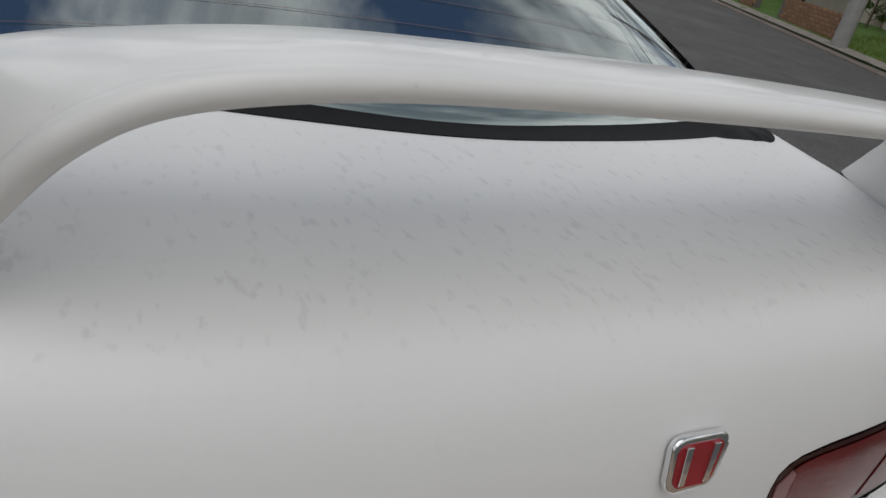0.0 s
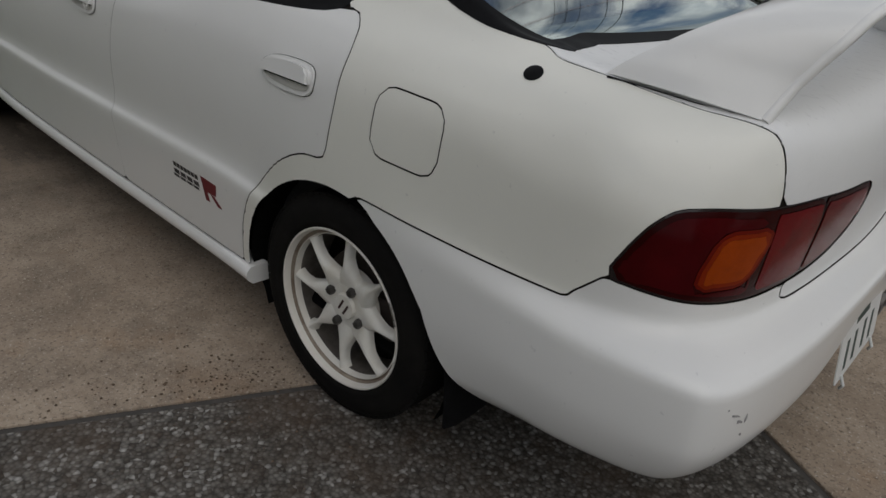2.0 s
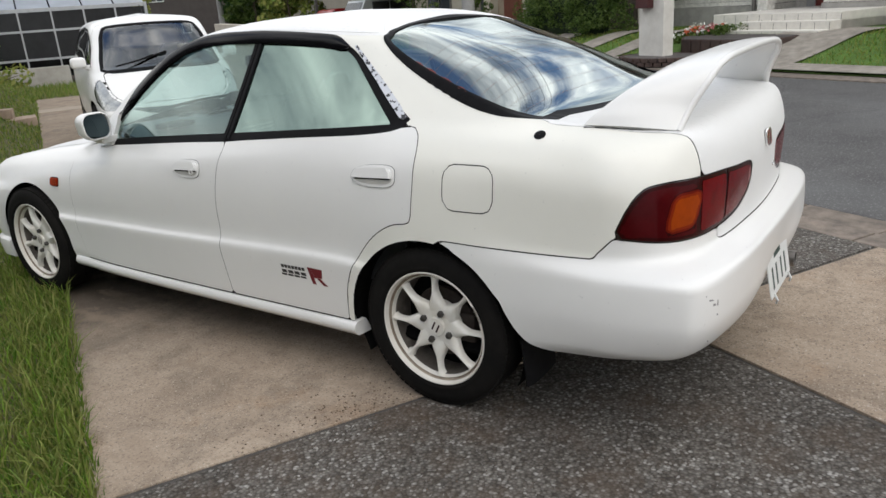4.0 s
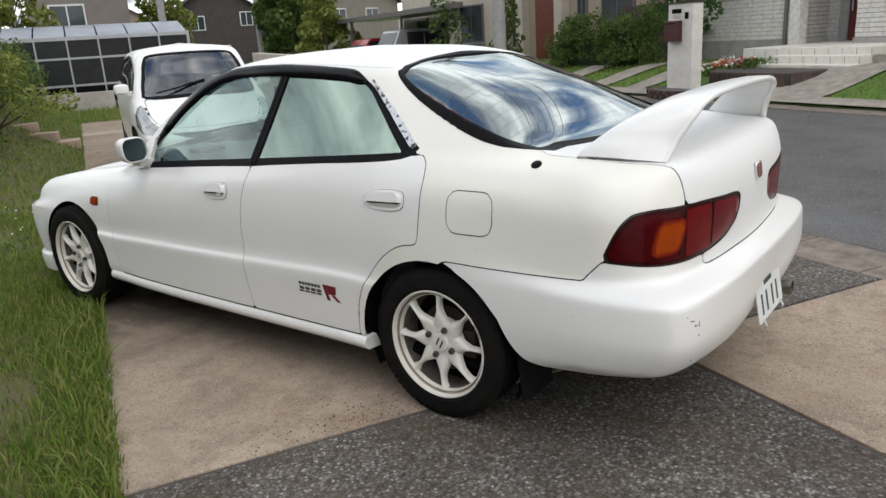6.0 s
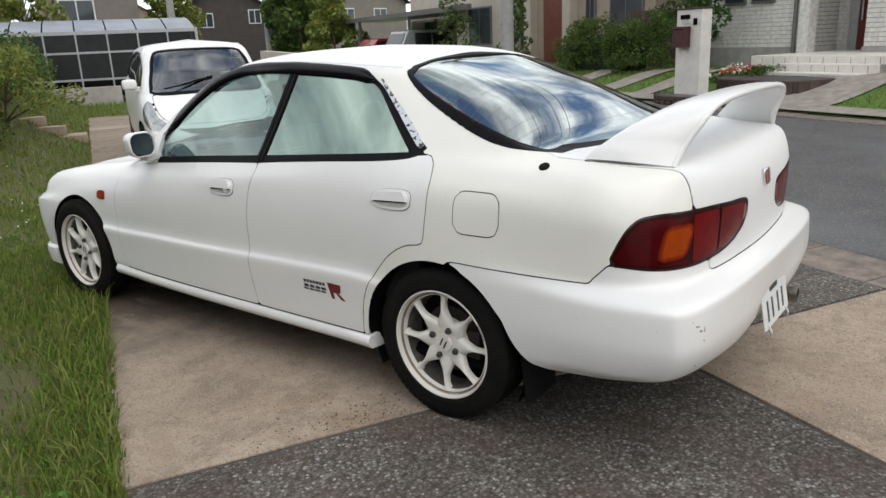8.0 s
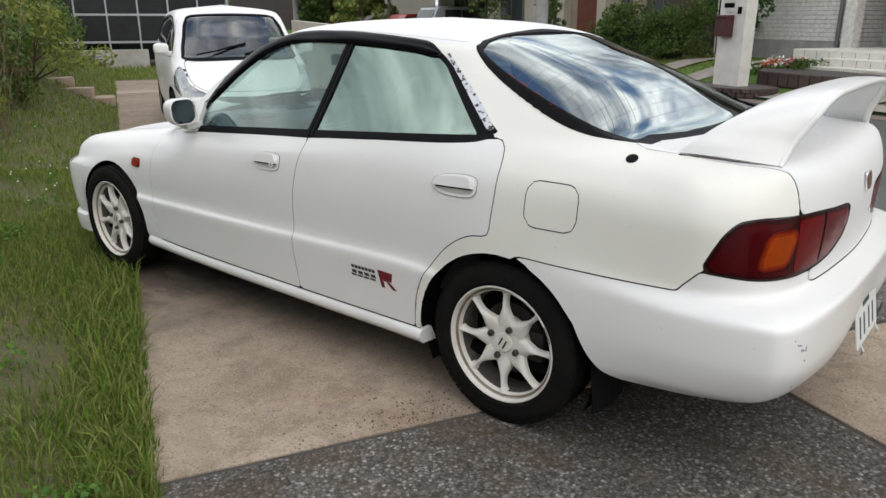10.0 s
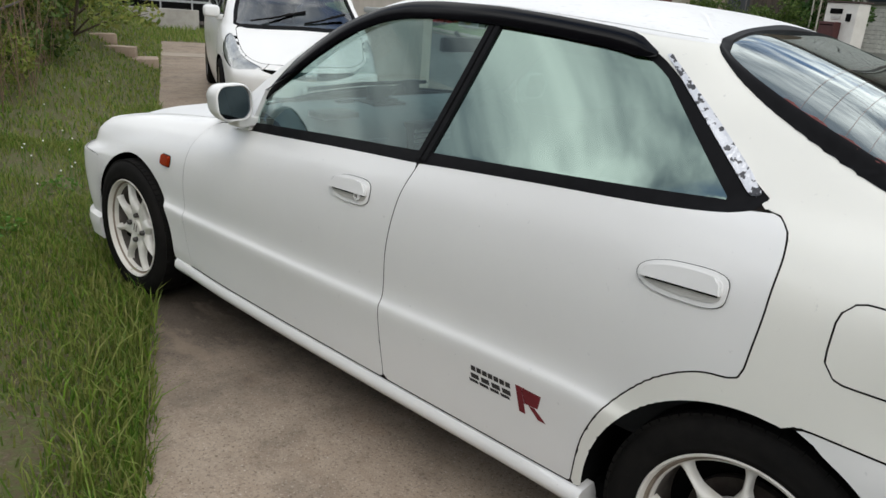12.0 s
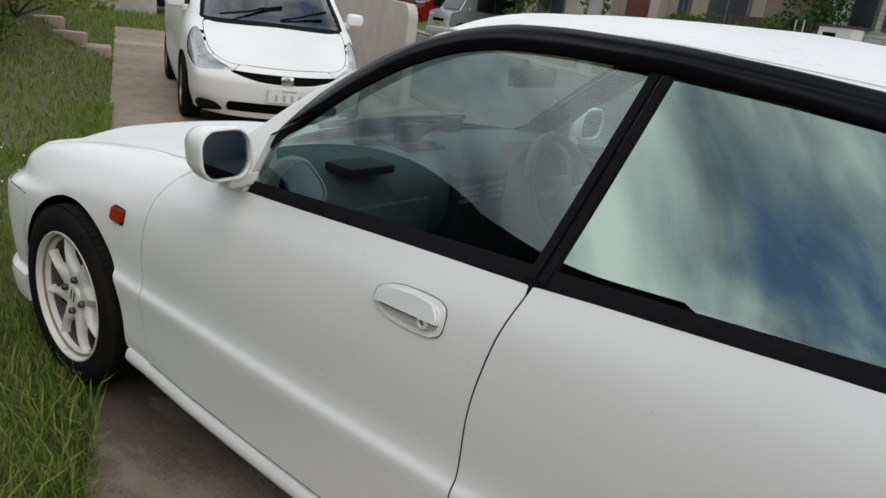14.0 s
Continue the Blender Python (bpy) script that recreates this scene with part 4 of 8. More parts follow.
    lathe(bm, [(.030, .0), (.030, .184)], 48)
    part("backing_plate", bm, M_DARK, w)
    bm = bmesh.new()
    box(bm, (-.03, -.135, -.055), (.02, -.06, .055), .01, 2)
    part("brake_caliper", bm, M_BRAKE, w)
    return w


wheel = build_wheel("wheel")
wheel.parent = car
wheel.matrix_world = pose(-.727, 0, .2948, 0, 0, 0)
for p in ((-.727, 2.62, .2948, -14, 0, 0), (.727, 0, .2948, 0, 0, 180), (.727, 2.62, .2948, 20, 0, 180)):
    w2 = copy_thing(wheel, pose(*p))
    w2.parent = car
# kerb rash on one rim
bm = bmesh.new()
rows = [[bm.verts.new((x, -r * math.cos(a), r * math.sin(a))) for x, r in ((-.0936, .2110 + .0006 * math.sin(k * 2.1)), (-.0951, .2092), (-.0946, .2068 - .0012 * math.sin(k * 1.7)))] for k, a in enumerate(np.linspace(radians(17), radians(33), 14))]
for p, q in zip(rows, rows[1:]):
    for k in range(2):
        bm.faces.new((p[k], q[k], q[k + 1], p[k + 1]))
part("kerb_rash", bm, mat("scraped_dark_metal", (.06, .055, .05), .5, metal=.4, color2=(.25, .24, .22), scale=90), wheel, "dark scraped patch on the rim")
# wheel wells
for sgn in (-1, 1):
    for yc, r in ((.005, ARCH_R), (2.62, ARCH_F)):
        bm = bmesh.new()
        n, rows = 26, []
        for i in range(n + 1):
            a = radians(-25 + 230 * i / n)
            yy, zz = yc + (r + .012) * math.cos(a), .28 + (r + .012) * math.sin(a)
            xs = max(.70, min(.82, side_x(yy, zz) - .016))
            rows.append([bm.verts.new((sgn * xs, yy, zz)), bm.verts.new((sgn * .56, yy, zz)), bm.verts.new((sgn * .55, yc, .28))])
        for a, b in zip(rows, rows[1:]):
            bm.faces.new((a[0], b[0], b[1], a[1]))
            bm.faces.new((a[1], b[1], b[2], a[2]))
        bmesh.ops.remove_doubles(bm, verts=bm.verts, dist=1e-5)
        part("wheel_well", bm, M_DARK, car)
# floor pan
bm = bmesh.new()
box(bm, (-.76, -.20, .19), (.76, 3.1, .24), .02)
box(bm, (-.70, -.84, .31), (.70, -.20, .36), .02)
part("floor_pan", bm, M_DARK, car)
bm = bmesh.new()
box(bm, (-.78, .36, .185), (.78, 2.24, .42), .02)
part("underbody", bm, M_DARK, car)
# side skirts
for sgn in (-1, 1):
    bm = bmesh.new()
    rows = []
    for i in range(41):
        y = .335 + (2.262 - .335) * i / 40
        e = min(1, (y - .335) / .03, (2.262 - y) / .03)
        w = .002 + .006 * (1 - min(1, (y - .335) / .25)) ** 2
        x = side_x(y, .27)
        rows.append([bm.verts.new((sgn * v[0], y, v[1])) for v in ((x - .05, .262), (x + .002, .262), (x + w + .006, .252), (x + w + .010, .236), (x + w + .004, .222), (x + w - .010, .208), (x - .08, .203))])
    for a, b in zip(rows, rows[1:]):
        for k in range(6):
            bm.faces.new((a[k], b[k], b[k + 1], a[k + 1]))
    bm.faces.new(rows[0]); bm.faces.new(rows[-1])
    bmesh.ops.recalc_face_normals(bm, faces=bm.faces)
    part("side_skirt", bm, M_PAINT, car, "white side skirt, dusty", smooth=True, sharp=50)

# ---- spoiler ----
sp = [(-.664, -.502, .996, -.586, -.766, .974), (-.650, -.524, 1.020, -.564, -.772, 1.000), (-.620, -.556, 1.049, -.538, -.782, 1.034), (-.585, -.590, 1.078, -.514, -.800, 1.073), (-.525, -.620, 1.103, -.482, -.822, 1.116), (-.43, -.638, 1.120, -.425, -.833, 1.148),
      (-.28, -.644, 1.131, -.28, -.838, 1.166), (0, -.650, 1.134, 0, -.842, 1.171)]
sp += [(-a, b, c, -d, e, f) for a, b, c, d, e, f in sp[-2::-1]]
spa = pchip(np.arange(len(sp)), np.array(sp), np.linspace(0, len(sp) - 1, 113))
bm = bmesh.new()
rows = []
for k in range(len(spa)):
    Fp, Rp = Vector(spa[k, :3]), Vector(spa[k, 3:])
    a, b = spa[max(0, k - 1)], spa[min(len(spa) - 1, k + 1)]
    d = (Vector((b[:3] + b[3:]) / 2) - Vector((a[:3] + a[3:]) / 2)).normalized()
    n = (Fp - Rp).cross(d).normalized()
    if n.z < -.05 or (abs(n.z) <= .05 and n.x * Fp.x < 0):
        n = -n
    ring = []
    for i in range(14):
        ang = i * math.tau / 14
        c, s = math.cos(ang), math.sin(ang)
        t = .5 + .5 * c
        th = (.0075 + .005 * max(0, 1 - t / .3) + .006 * math.sin(math.pi * (1 - t) ** .7)) * (1.0 if s > 0 else .75)
        ring.append(bm.verts.new(Rp + (Fp - Rp) * t + n * (th * (abs(s) ** .75) * (1 if s > 0 else -1) + (.002 + .007 * min(1, max(0, (min(k, 112 - k) - 24) / 40))) * math.sin(math.pi * t))))
    rows.append(ring)
for a, b in zip(rows, rows[1:]):
    for k in range(14):
        bm.faces.new((a[k], b[k], b[(k + 1) % 14], a[(k + 1) % 14]))
bm.faces.new(rows[0]); bm.faces.new(rows[-1])
# rolled trailing lip
tube(bm, [Vector(q[3:]) + Vector((0, .006, -.005)) for q in spa[1:-1]], .0115, 12)
bmesh.ops.recalc_face_normals(bm, faces=bm.faces)
spoiler = part("rear_spoiler", bm, M_PAINT, car, "white arched boot spoiler", smooth=True, sharp=60)
for sgn in (-1, 1):
    bm = bmesh.new()
    pts = [(sgn * (.664 - .078 * t), -.505 - .262 * t, .990 - .021 * t) for t in np.linspace(0, 1, 9)]
    tube(bm, pts[:-1], .0032, 6)
    part("spoiler_gasket", bm, M_TRIM, spoiler)

# ---- car: fittings ----
def on_side(y, z, out=0.0):
    p, n = side_pt(y, z)
    return Vector((-(p[0] + out * n[0]), p[1] + out * n[1], p[2] + out * n[2])), Vector((-n[0], n[1], n[2]))


def lay_side(bm, sgn, out):
    """Bends a flat piece drawn in (y, z) (its x as thickness) onto the body's side."""
    for v in bm.verts:
        p, n = side_pt(v.co.y, v.co.z)
        q = Vector(p) + Vector(n) * (out + v.co.x)
        v.co = (sgn * q.x, q.y, q.z)
    bmesh.ops.recalc_face_normals(bm, faces=bm.faces)
    return bm


def plate_yz(bm, outline, thick, bevel=0.0):
    """A flat piece with an outline in (y, z), thickness along x."""
    a = [bm.verts.new((0, y, z)) for y, z in outline]
    b = [bm.verts.new((thick, y, z)) for y, z in outline]
    n = len(a)
    top = bm.faces.new(b)
    bm.faces.new(a[::-1])
    for k in range(n):
        bm.faces.new((a[k], a[(k + 1) % n], b[(k + 1) % n], b[k]))
    if bevel:
        bmesh.ops.bevel(bm, geom=list(top.edges), offset=bevel, segments=2, affect="EDGES")
    return bm


def handle_outline(y0, y1, zc, h, slope):
    """A long oval, pointed at the front, blunt and square at the back."""
    pts = []
    for k in range(36):
        a = k * math.tau / 36
        c, s = math.cos(a), math.sin(a)
        t = .5 + .5 * (c if c > 0 else -abs(c) ** .55)
        wide = abs(s) ** (.85 if c > 0 else .55) * (1 - .10 * t)
        y = y0 + (y1 - y0) * t
        pts.append((y, zc + (h / 2) * wide * (1 if s > 0 else -1) - slope * (t - .5)))
    return pts


for sgn, k in ((-1, 0), (1, 1)):
    for door, y0, y1, zc, lock in ((fd[k], 1.130, 1.304, .788, True), (rd[k], .112, .296, .827, False)):
        bm = plate_yz(bmesh.new(), handle_outline(y0 - .0045, y1 + .0045, zc, .0795, .006), .0012)
        handle = part("door_handle", lay_side(bm, sgn, .0004), M_TRIM, door, "white pull handle in a recessed oval")
        bm = plate_yz(bmesh.new(), handle_outline(y0 - .003, y1 + .003, zc, .077, .006), .0045, .002)
        part("surround", lay_side(bm, sgn, 0.0), M_PAINT, handle, smooth=True)
        o = handle_outline(y0 + .006, y1 - .008, zc, .056, .006)
        mid_z = lambda y: zc - .006 - .006 * ((y - y0) / (y1 - y0) - .5)
        low = [(y, min(z, mid_z(y) + .0)) for y, z in o]
        bm = plate_yz(bmesh.new(), low, .0012)
        # flat plate; its greyer white stands in for the recess's shade
        part("recess", lay_side(bm, sgn, .0045), mat("shaded_recess", (.55, .54, .51), .5, var=.1, scale=20), handle)
        up = [(y, max(z, mid_z(y))) for y, z in o]
        bm = plate_yz(bmesh.new(), up, .013, .005)
        part("flap", lay_side(bm, sgn, .0045), M_PAINT, handle, smooth=True)
        bm = bmesh.new()
        strip(bm, [(sgn * (side_x(y, mid_z(y)) + .0075), y, mid_z(y) - .0015) for y in np.linspace(y0 + .012, y1 - .02, 10)], .004, [(sgn, 0, 0)] * 10, .001)
        # black strip drawn for the shade under the flap's edge
        part("flap_shadow_gap", bm, M_DARK, handle)
        if lock:
            p, n = on_side(y0 + .040, zc - .010, .004)
            bm = bmesh.new()
            lathe(bm, [(0, .0125), (.0085, .0125), (.010, .011), (.010, .007), (.004, .0065), (.004, .0003)], 24)
            bmesh.ops.translate(bm, verts=bm.verts, vec=(-p.x, p.y, p.z))
            for v in bm.verts:
                v.co.x *= sgn
            bmesh.ops.recalc_face_normals(bm, faces=bm.faces)
            lk = part("key_lock", bm, M_PAINT, handle, smooth=True)
            bm = bmesh.new()
            lathe(bm, [(.005, .0068), (.0055, .0003)], 16)
            bmesh.ops.translate(bm, verts=bm.verts, vec=(-p.x, p.y, p.z))
            for v in bm.verts:
                v.co.x *= sgn
            part("key_slot", bm, M_STEEL, lk)

# side lettering as plain shapes: dark bars and one slanted red block
for sgn, k in ((-1, 0), (1, 1)):
    bm = bmesh.new()
    for j in range(7):
        y = .688 - j * .0185
        plate_yz(bm, [(y, .437), (y - .0145, .437), (y - .0125, .450), (y + .002, .450)], .0006)
    part("side_lettering_top", lay_side(bm, sgn, .0003), M_DECAL_BLK, rd[k], "small dark bars of lettering")
    bm = bmesh.new()
    for j in range(4):
        y = .690 - j * .034
        plate_yz(bm, [(y, .405), (y - .028, .405), (y - .024, .4125), (y + .004, .4125)], .0006)
        plate_yz(bm, [(y - .004, .4165), (y - .030, .4165), (y - .026, .429), (y + .0, .429)], .0006)
    part("side_lettering_low", lay_side(bm, sgn, .0003), M_DECAL_BLK, rd[k], "dark bars of lettering")
    bm = bmesh.new()
    for o in ([(.548, .456), (.530, .456), (.512, .389), (.530, .389)], [(.529, .456), (.472, .454), (.478, .418), (.518, .416)], [(.505, .4155), (.488, .4155), (.452, .389), (.474, .389)]):
        plate_yz(bm, o, .0007)
    part("side_red_mark", lay_side(bm, sgn, .0004), M_DECAL_RED, rd[k], "slanted dark-red mark")

# wing repeaters, aerial plug
for sgn in (-1, 1):
    bm = plate_yz(bmesh.new(), rounded(2.345, .642, .064, .040, .010, 4), .012, .004)
    part("side_repeater", lay_side(bm, sgn, 0), lens_mat("dim_amber_lens", (.34, .032, .006)), car, "small dark-amber side repeater", smooth=True)
    bm = plate_yz(bmesh.new(), rounded(2.345, .642, .071, .047, .012, 4), .002)
    part("repeater_gasket", lay_side(bm, sgn, 0), M_TRIM, car)
p, n = skin_near(.712, -.388, .977)
bm = bmesh.new()
lathe(bm, [(0, .0185), (.002, .0185), (.004, .015), (.0045, .0003)], 24, "Z")
bm.transform(look((0, 0, 0), (n[0], -n[1], -n[2])) @ Matrix.Identity(4))
bmesh.ops.translate(bm, verts=bm.verts, vec=(-p[0], p[1], p[2]))
part("aerial_plug", bm, M_TRIM, car, "round black aerial blanking plug", smooth=True)

# rear badge: chrome rounded frame with red field, plain shapes only
p, n = skin_near(.03, -.877, .855)
badge = new("rear_badge")
badge.parent = car
badge["label"] = "chrome-framed red emblem on the boot lid"
badge.matrix_world = Matrix.Translation((.024, p[1] - .001, .855)) @ pose(0, 0, 0, 90 + math.degrees(math.atan2(n[2], -n[1])) * -1, 0, 0)
trap = lambda s: [(x * s * (1 + .10 * (y / .03)), y * s) for x, y in rounded(0, 0, .068, .060, .014, 6)]
part("frame", prism(bmesh.new(), trap(1.0), 0, .007, .003), M_CHROME, badge, smooth=True, sharp=60)
part("field", prism(bmesh.new(), trap(.80), .006, .0078), M_RED, badge)
for sx in (-1, 1):
    bm = prism(bmesh.new(), [(sx * .012, -.020), (sx * .0185, -.020), (sx * .0215, .021), (sx * .0135, .021)][::sx], .0078, .0105, .001)
    part("chrome_bar", bm, M_CHROME, badge, smooth=True, sharp=40)
bm = bmesh.new()
lathe(bm, [(0, .011), (.004, .011), (.006, .008), (.003, .004), (.003, .0002)], 20, "Z")
bm.transform(Matrix.Translation((.155, -.883, .735)) @ pose(0, 0, 0, 90, 0, 0))
part("boot_lock", bm, M_CHROME, car, smooth=True)

# number plate, its characters as bars
plate_m = Matrix.Translation((.0, -.957, .402)) @ pose(0, 0, 0, 80, 0, 0)
plate_o = new("number_plate")
plate_o.parent = car
plate_o.matrix_world = plate_m
plate_o["label"] = "white number plate with dark green bars"
part("board", prism(bmesh.new(), rounded(0, 0, .33, .165, .012, 4), 0, .003, .001), M_PLATE, plate_o)
for k in range(4):
    x = -.105 + k * .062 + (.014 if k > 1 else 0)
    part("bar", box(bmesh.new(), (x - .010, -.060, .003), (x + .010, .018, .0036)), M_BAR, plate_o)
part("bar", box(bmesh.new(), (-.060, .040, .003), (.045, .060, .0036)), M_BAR, plate_o)
for sx in (-.12, .12):
    bm = bmesh.new()
    tube(bm, [(sx, -.07, .004), (sx, -.095, .012), (sx + .01, -.11, .004)], .004, 6)
    part("bracket", bm, M_PLATE, plate_o)
# bumper scuffs
M_SCUFF = mat("grey_scuff", (.48, .47, .47), .7, var=.5, scale=200)
def rear_scuff(x, y, z, w, h):
    p, n = skin_near(x, y, z)
    bm = bmesh.new()
    random.seed(int(z * 1e4))
    ring = []
    for k in range(10):
        a = k * math.tau / 10
        d = .6 + .5 * random.random()
        q, nn = skin_near(x + .7 * w * d * math.cos(a), y - .7 * w * d * math.cos(a) * .4, z + h * d * math.sin(a))
        t = Vector((-.75, .65, 0)).normalized() * (w * d * math.cos(a)) + Vector((0, 0, 1)) * (h * d * math.sin(a))
        ring.append(bm.verts.new(Vector((-p[0], p[1], p[2])) + t + Vector((-n[0], n[1], n[2])) * .0012))
    bm.faces.new(ring)
    part("scuff", bm, M_SCUFF, car)
for sc in ((.685, -.90, .518, .0022, .011), (.725, -.90, .520, .017, .003), (.712, -.90, .511, .008, .005), (.688, -.90, .478, .0025, .004), (.70, -.88, .400, .003, .003), (.735, -.88, .543, .002, .003)):
    rear_scuff(*sc)

# door mirrors
for sgn in (-1, 1):
    mir = new("door_mirror")
    mir.parent = car
    mir["label"] = "white body-coloured door mirror"
    bm = bmesh.new()
    plate_pts = [(1.945, .838), (1.812, .850), (1.788, .986), (1.876, .906)]
    rows = [[bm.verts.new((sgn * (side_x(y, z) + d), y, z)) for y, z in plate_pts] for d in (-.01, .015)]
    bm.faces.new(rows[1]); bm.faces.new(rows[0][::-1])
    for k in range(4):
        bm.faces.new((rows[0][k], rows[0][(k + 1) % 4], rows[1][(k + 1) % 4], rows[1][k]))
    bmesh.ops.recalc_face_normals(bm, faces=bm.faces)
    part("sail_panel", bm, M_PAINT, mir)
    bm = bmesh.new()
    box(bm, (-.745 - .06, 1.80, .862), (-.735 + .02, 1.875, .900), .014, 3)
    if sgn > 0:
        for v in bm.verts:
            v.co.x *= -1
        bmesh.ops.reverse_faces(bm, faces=bm.faces)
    part("arm", bm, M_PAINT, mir, smooth=True)
    # shell: a rounded cup, open to the rear
    bm = bmesh.new()
    rows, prof = [], [(0.0, .0, 1.0), (.004, .0, 1.035), (.015, .0, 1.06), (.045, .0, 1.03), (.075, .0, .90), (.10, .0, .66), (.112, .0, .36), (.115, 0, .02)]
    for d, _, sc in [(.012, 0, .93), (.0, 0, .95)] + prof:
        ring = []
        for x, z in rounded(0, 0, .140, .116, .043, 7):
            skew = (z / .118) * .012
            ring.append(bm.verts.new((sgn * (.832 + (x + skew) * sc), 1.772 + d + x * -.10, .951 + z * sc)))
        rows.append(ring)
    n = len(rows[0])
    for a, b in zip(rows, rows[1:]):
        for k in range(n):
            bm.faces.new((a[k], a[(k + 1) % n], b[(k + 1) % n], b[k]))
    bmesh.ops.recalc_face_normals(bm, faces=bm.faces)
    part("shell", bm, M_PAINT, mir, smooth=True, sharp=60)
    bm = bmesh.new()
    ring = [bm.verts.new((sgn * (.832 + (x + (z / .118) * .012) * .9), 1.780 + x * -.10, .951 + z * .9)) for x, z in rounded(0, 0, .140, .116, .043, 7)]
    bm.faces.new(ring)
    bmesh.ops.recalc_face_normals(bm, faces=bm.faces)
    part("mirror_glass", bm, M_MIRROR, mir)

# mud flaps
for sgn in (-1, 1):
    bm = bmesh.new()
    pts = [(-.296, .450), (-.325, .385), (-.345, .335), (-.356, .260), (-.362, .200), (-.366, .150)]
    rows = []
    for x, d in ((.60, .0), (.66, .004), (.72, .006), (.77, .004), (.800, -.006)):
        rows.append([bm.verts.new((sgn * x, y - d, z)) for y, z in pts])
    for a, b in zip(rows, rows[1:]):
        for k in range(len(pts) - 1):
            bm.faces.new((a[k], a[k + 1], b[k + 1], b[k]))
    bmesh.ops.recalc_face_normals(bm, faces=bm.faces)
    bmesh.ops.solidify(bm, geom=bm.faces[:], thickness=.008)
    part("mud_flap", bm, M_TRIM, car, "black rubber mud flap", smooth=True)
# exhaust
bm = bmesh.new()
rg2 = lathe(bm, [(0, .034), (-.12, .034), (-.12, .030), (0, .030)], 24, "Z")
bm.transform(Matrix.Translation((.50, -.82, .255)) @ pose(0, 0, 0, -90, 0, 0))
part("tail_pipe", bm, M_STEEL, car, smooth=True)
bm = bmesh.new()
box(bm, (.18, -.80, .20), (.62, -.52, .32), .05, 3)
part("silencer", bm, M_STEEL, car, smooth=True)
# front lip and grille
bm = bmesh.new()
js = [k for k in range(len(QU)) if QU[k] > 12.72]
rows = []
for k in js[::2]:
    a, b = SK[k, 0], SK[k, int(np.argmin(abs(QV - .75)))]
    o = np.array((NRM[k, 3, 0], NRM[k, 3, 1], 0)); o /= np.linalg.norm(o)
    rows.append([(b[0] + o[0] * .002, b[1] + o[1] * .002, .275), (b[0] + o[0] * .022, b[1] + o[1] * .022, .262), (b[0] + o[0] * .026, b[1] + o[1] * .026, .235), (b[0] + o[0] * .014, b[1] + o[1] * .014, .165), (b[0] - o[0] * .04, b[1] - o[1] * .04, .155)])
for sgn in (-1, 1):
    vs = [[bm.verts.new((sgn * p[0], p[1], p[2])) for p in r] for r in rows]
    for a, b in zip(vs, vs[1:]):
        for k in range(4):
            bm.faces.new((a[k], b[k], b[k + 1], a[k + 1]))
    bm.faces.new(vs[0])
bmesh.ops.remove_doubles(bm, verts=bm.verts, dist=5e-4)
bmesh.ops.recalc_face_normals(bm, faces=bm.faces)
part("front_lip", bm, M_PAINT, car, "white front lip spoiler", smooth=True, sharp=45)

# heater wires in the rear window
M_WIRE = mat("heater_wire_brown", (.17, .10, .08), .6)
for y in np.linspace(-.27, .13, 9):
    near = (np.abs(Y - y) < .02) & (f_rg < -.038)
    if not near.any():
        continue
    half = X[near].max()
    pts = [(x, y + .012 * (1 - (x / half) ** 2), 0) for x in np.linspace(-half, half, 31)]
    pts = [(x, yy, float(rear_glass_z(x, yy)) - .0022) for x, yy, _ in pts]
    bm = bmesh.new()
    strip(bm, pts, .0007, [(0, -.42, .9)] * len(pts), .0002)
    part("heater_wire", bm, M_WIRE, car)
# windscreen wiper, bonnet line, aerial
bm = bmesh.new()
tube(bm, [(-.35, 2.02, .945), (-.1, 1.98, .965), (.25, 1.96, .965)], .008, 6)
part("wiper", bm, M_TRIM, car)


# ---- car: cabin ----
cab = new("cabin")
cab.parent = car
M_DASHTOP = mat("blue_grey_dash", (.105, .138, .150), .75, var=.2, scale=30)
bm = bmesh.new()
rows = []
for x in np.linspace(-.66, .66, 25):                             # a rolled top, falling to the knees
    e = 1 - .10 * (abs(x) / .66) ** 3
    rows.append([bm.verts.new((x, y * e + (1 - e) * 1.90, z)) for y, z in ((2.14, .880), (2.02, .900), (1.86, .898), (1.76, .872), (1.71, .82), (1.71, .74), (1.74, .66), (1.80, .56), (1.86, .40))])
for a, b in zip(rows, rows[1:]):
    for k in range(8):
        bm.faces.new((a[k], b[k], b[k + 1], a[k + 1]))
bmesh.ops.recalc_face_normals(bm, faces=bm.faces)
part("dashboard", bm, M_DASHTOP, cab, smooth=True, sharp=60)
bm = bmesh.new()
rows = []
for t in np.linspace(0, 1, 7):
    rows.append([bm.verts.new((.37 + (.20 - .05 * t) * math.cos(a), 1.70 + .22 * t, .785 + (.135 - .03 * t) * math.sin(a))) for a in np.linspace(0, math.pi, 15)])
for a, b in zip(rows, rows[1:]):
    for k in range(14):
        bm.faces.new((a[k], b[k], b[k + 1], a[k + 1]))
bm.faces.new(rows[2])
part("instrument_hood", bm, M_DASH, cab, smooth=True, sharp=60)
bm = bmesh.new()
box(bm, (-.56, 1.695, .70), (-.20, 1.72, .80), .012, 2)
part("glove_box", bm, M_DASHTOP, cab, smooth=True)
bm = bmesh.new()
box(bm, (-.52, 1.70, .884), (-.36, 1.80, .908), .006, 2)
part("dash_tray", bm, M_DASH, cab, smooth=True)
bm = bmesh.new()
box(bm, (-.16, 1.84, .885), (.02, 1.98, .905), .008, 2)
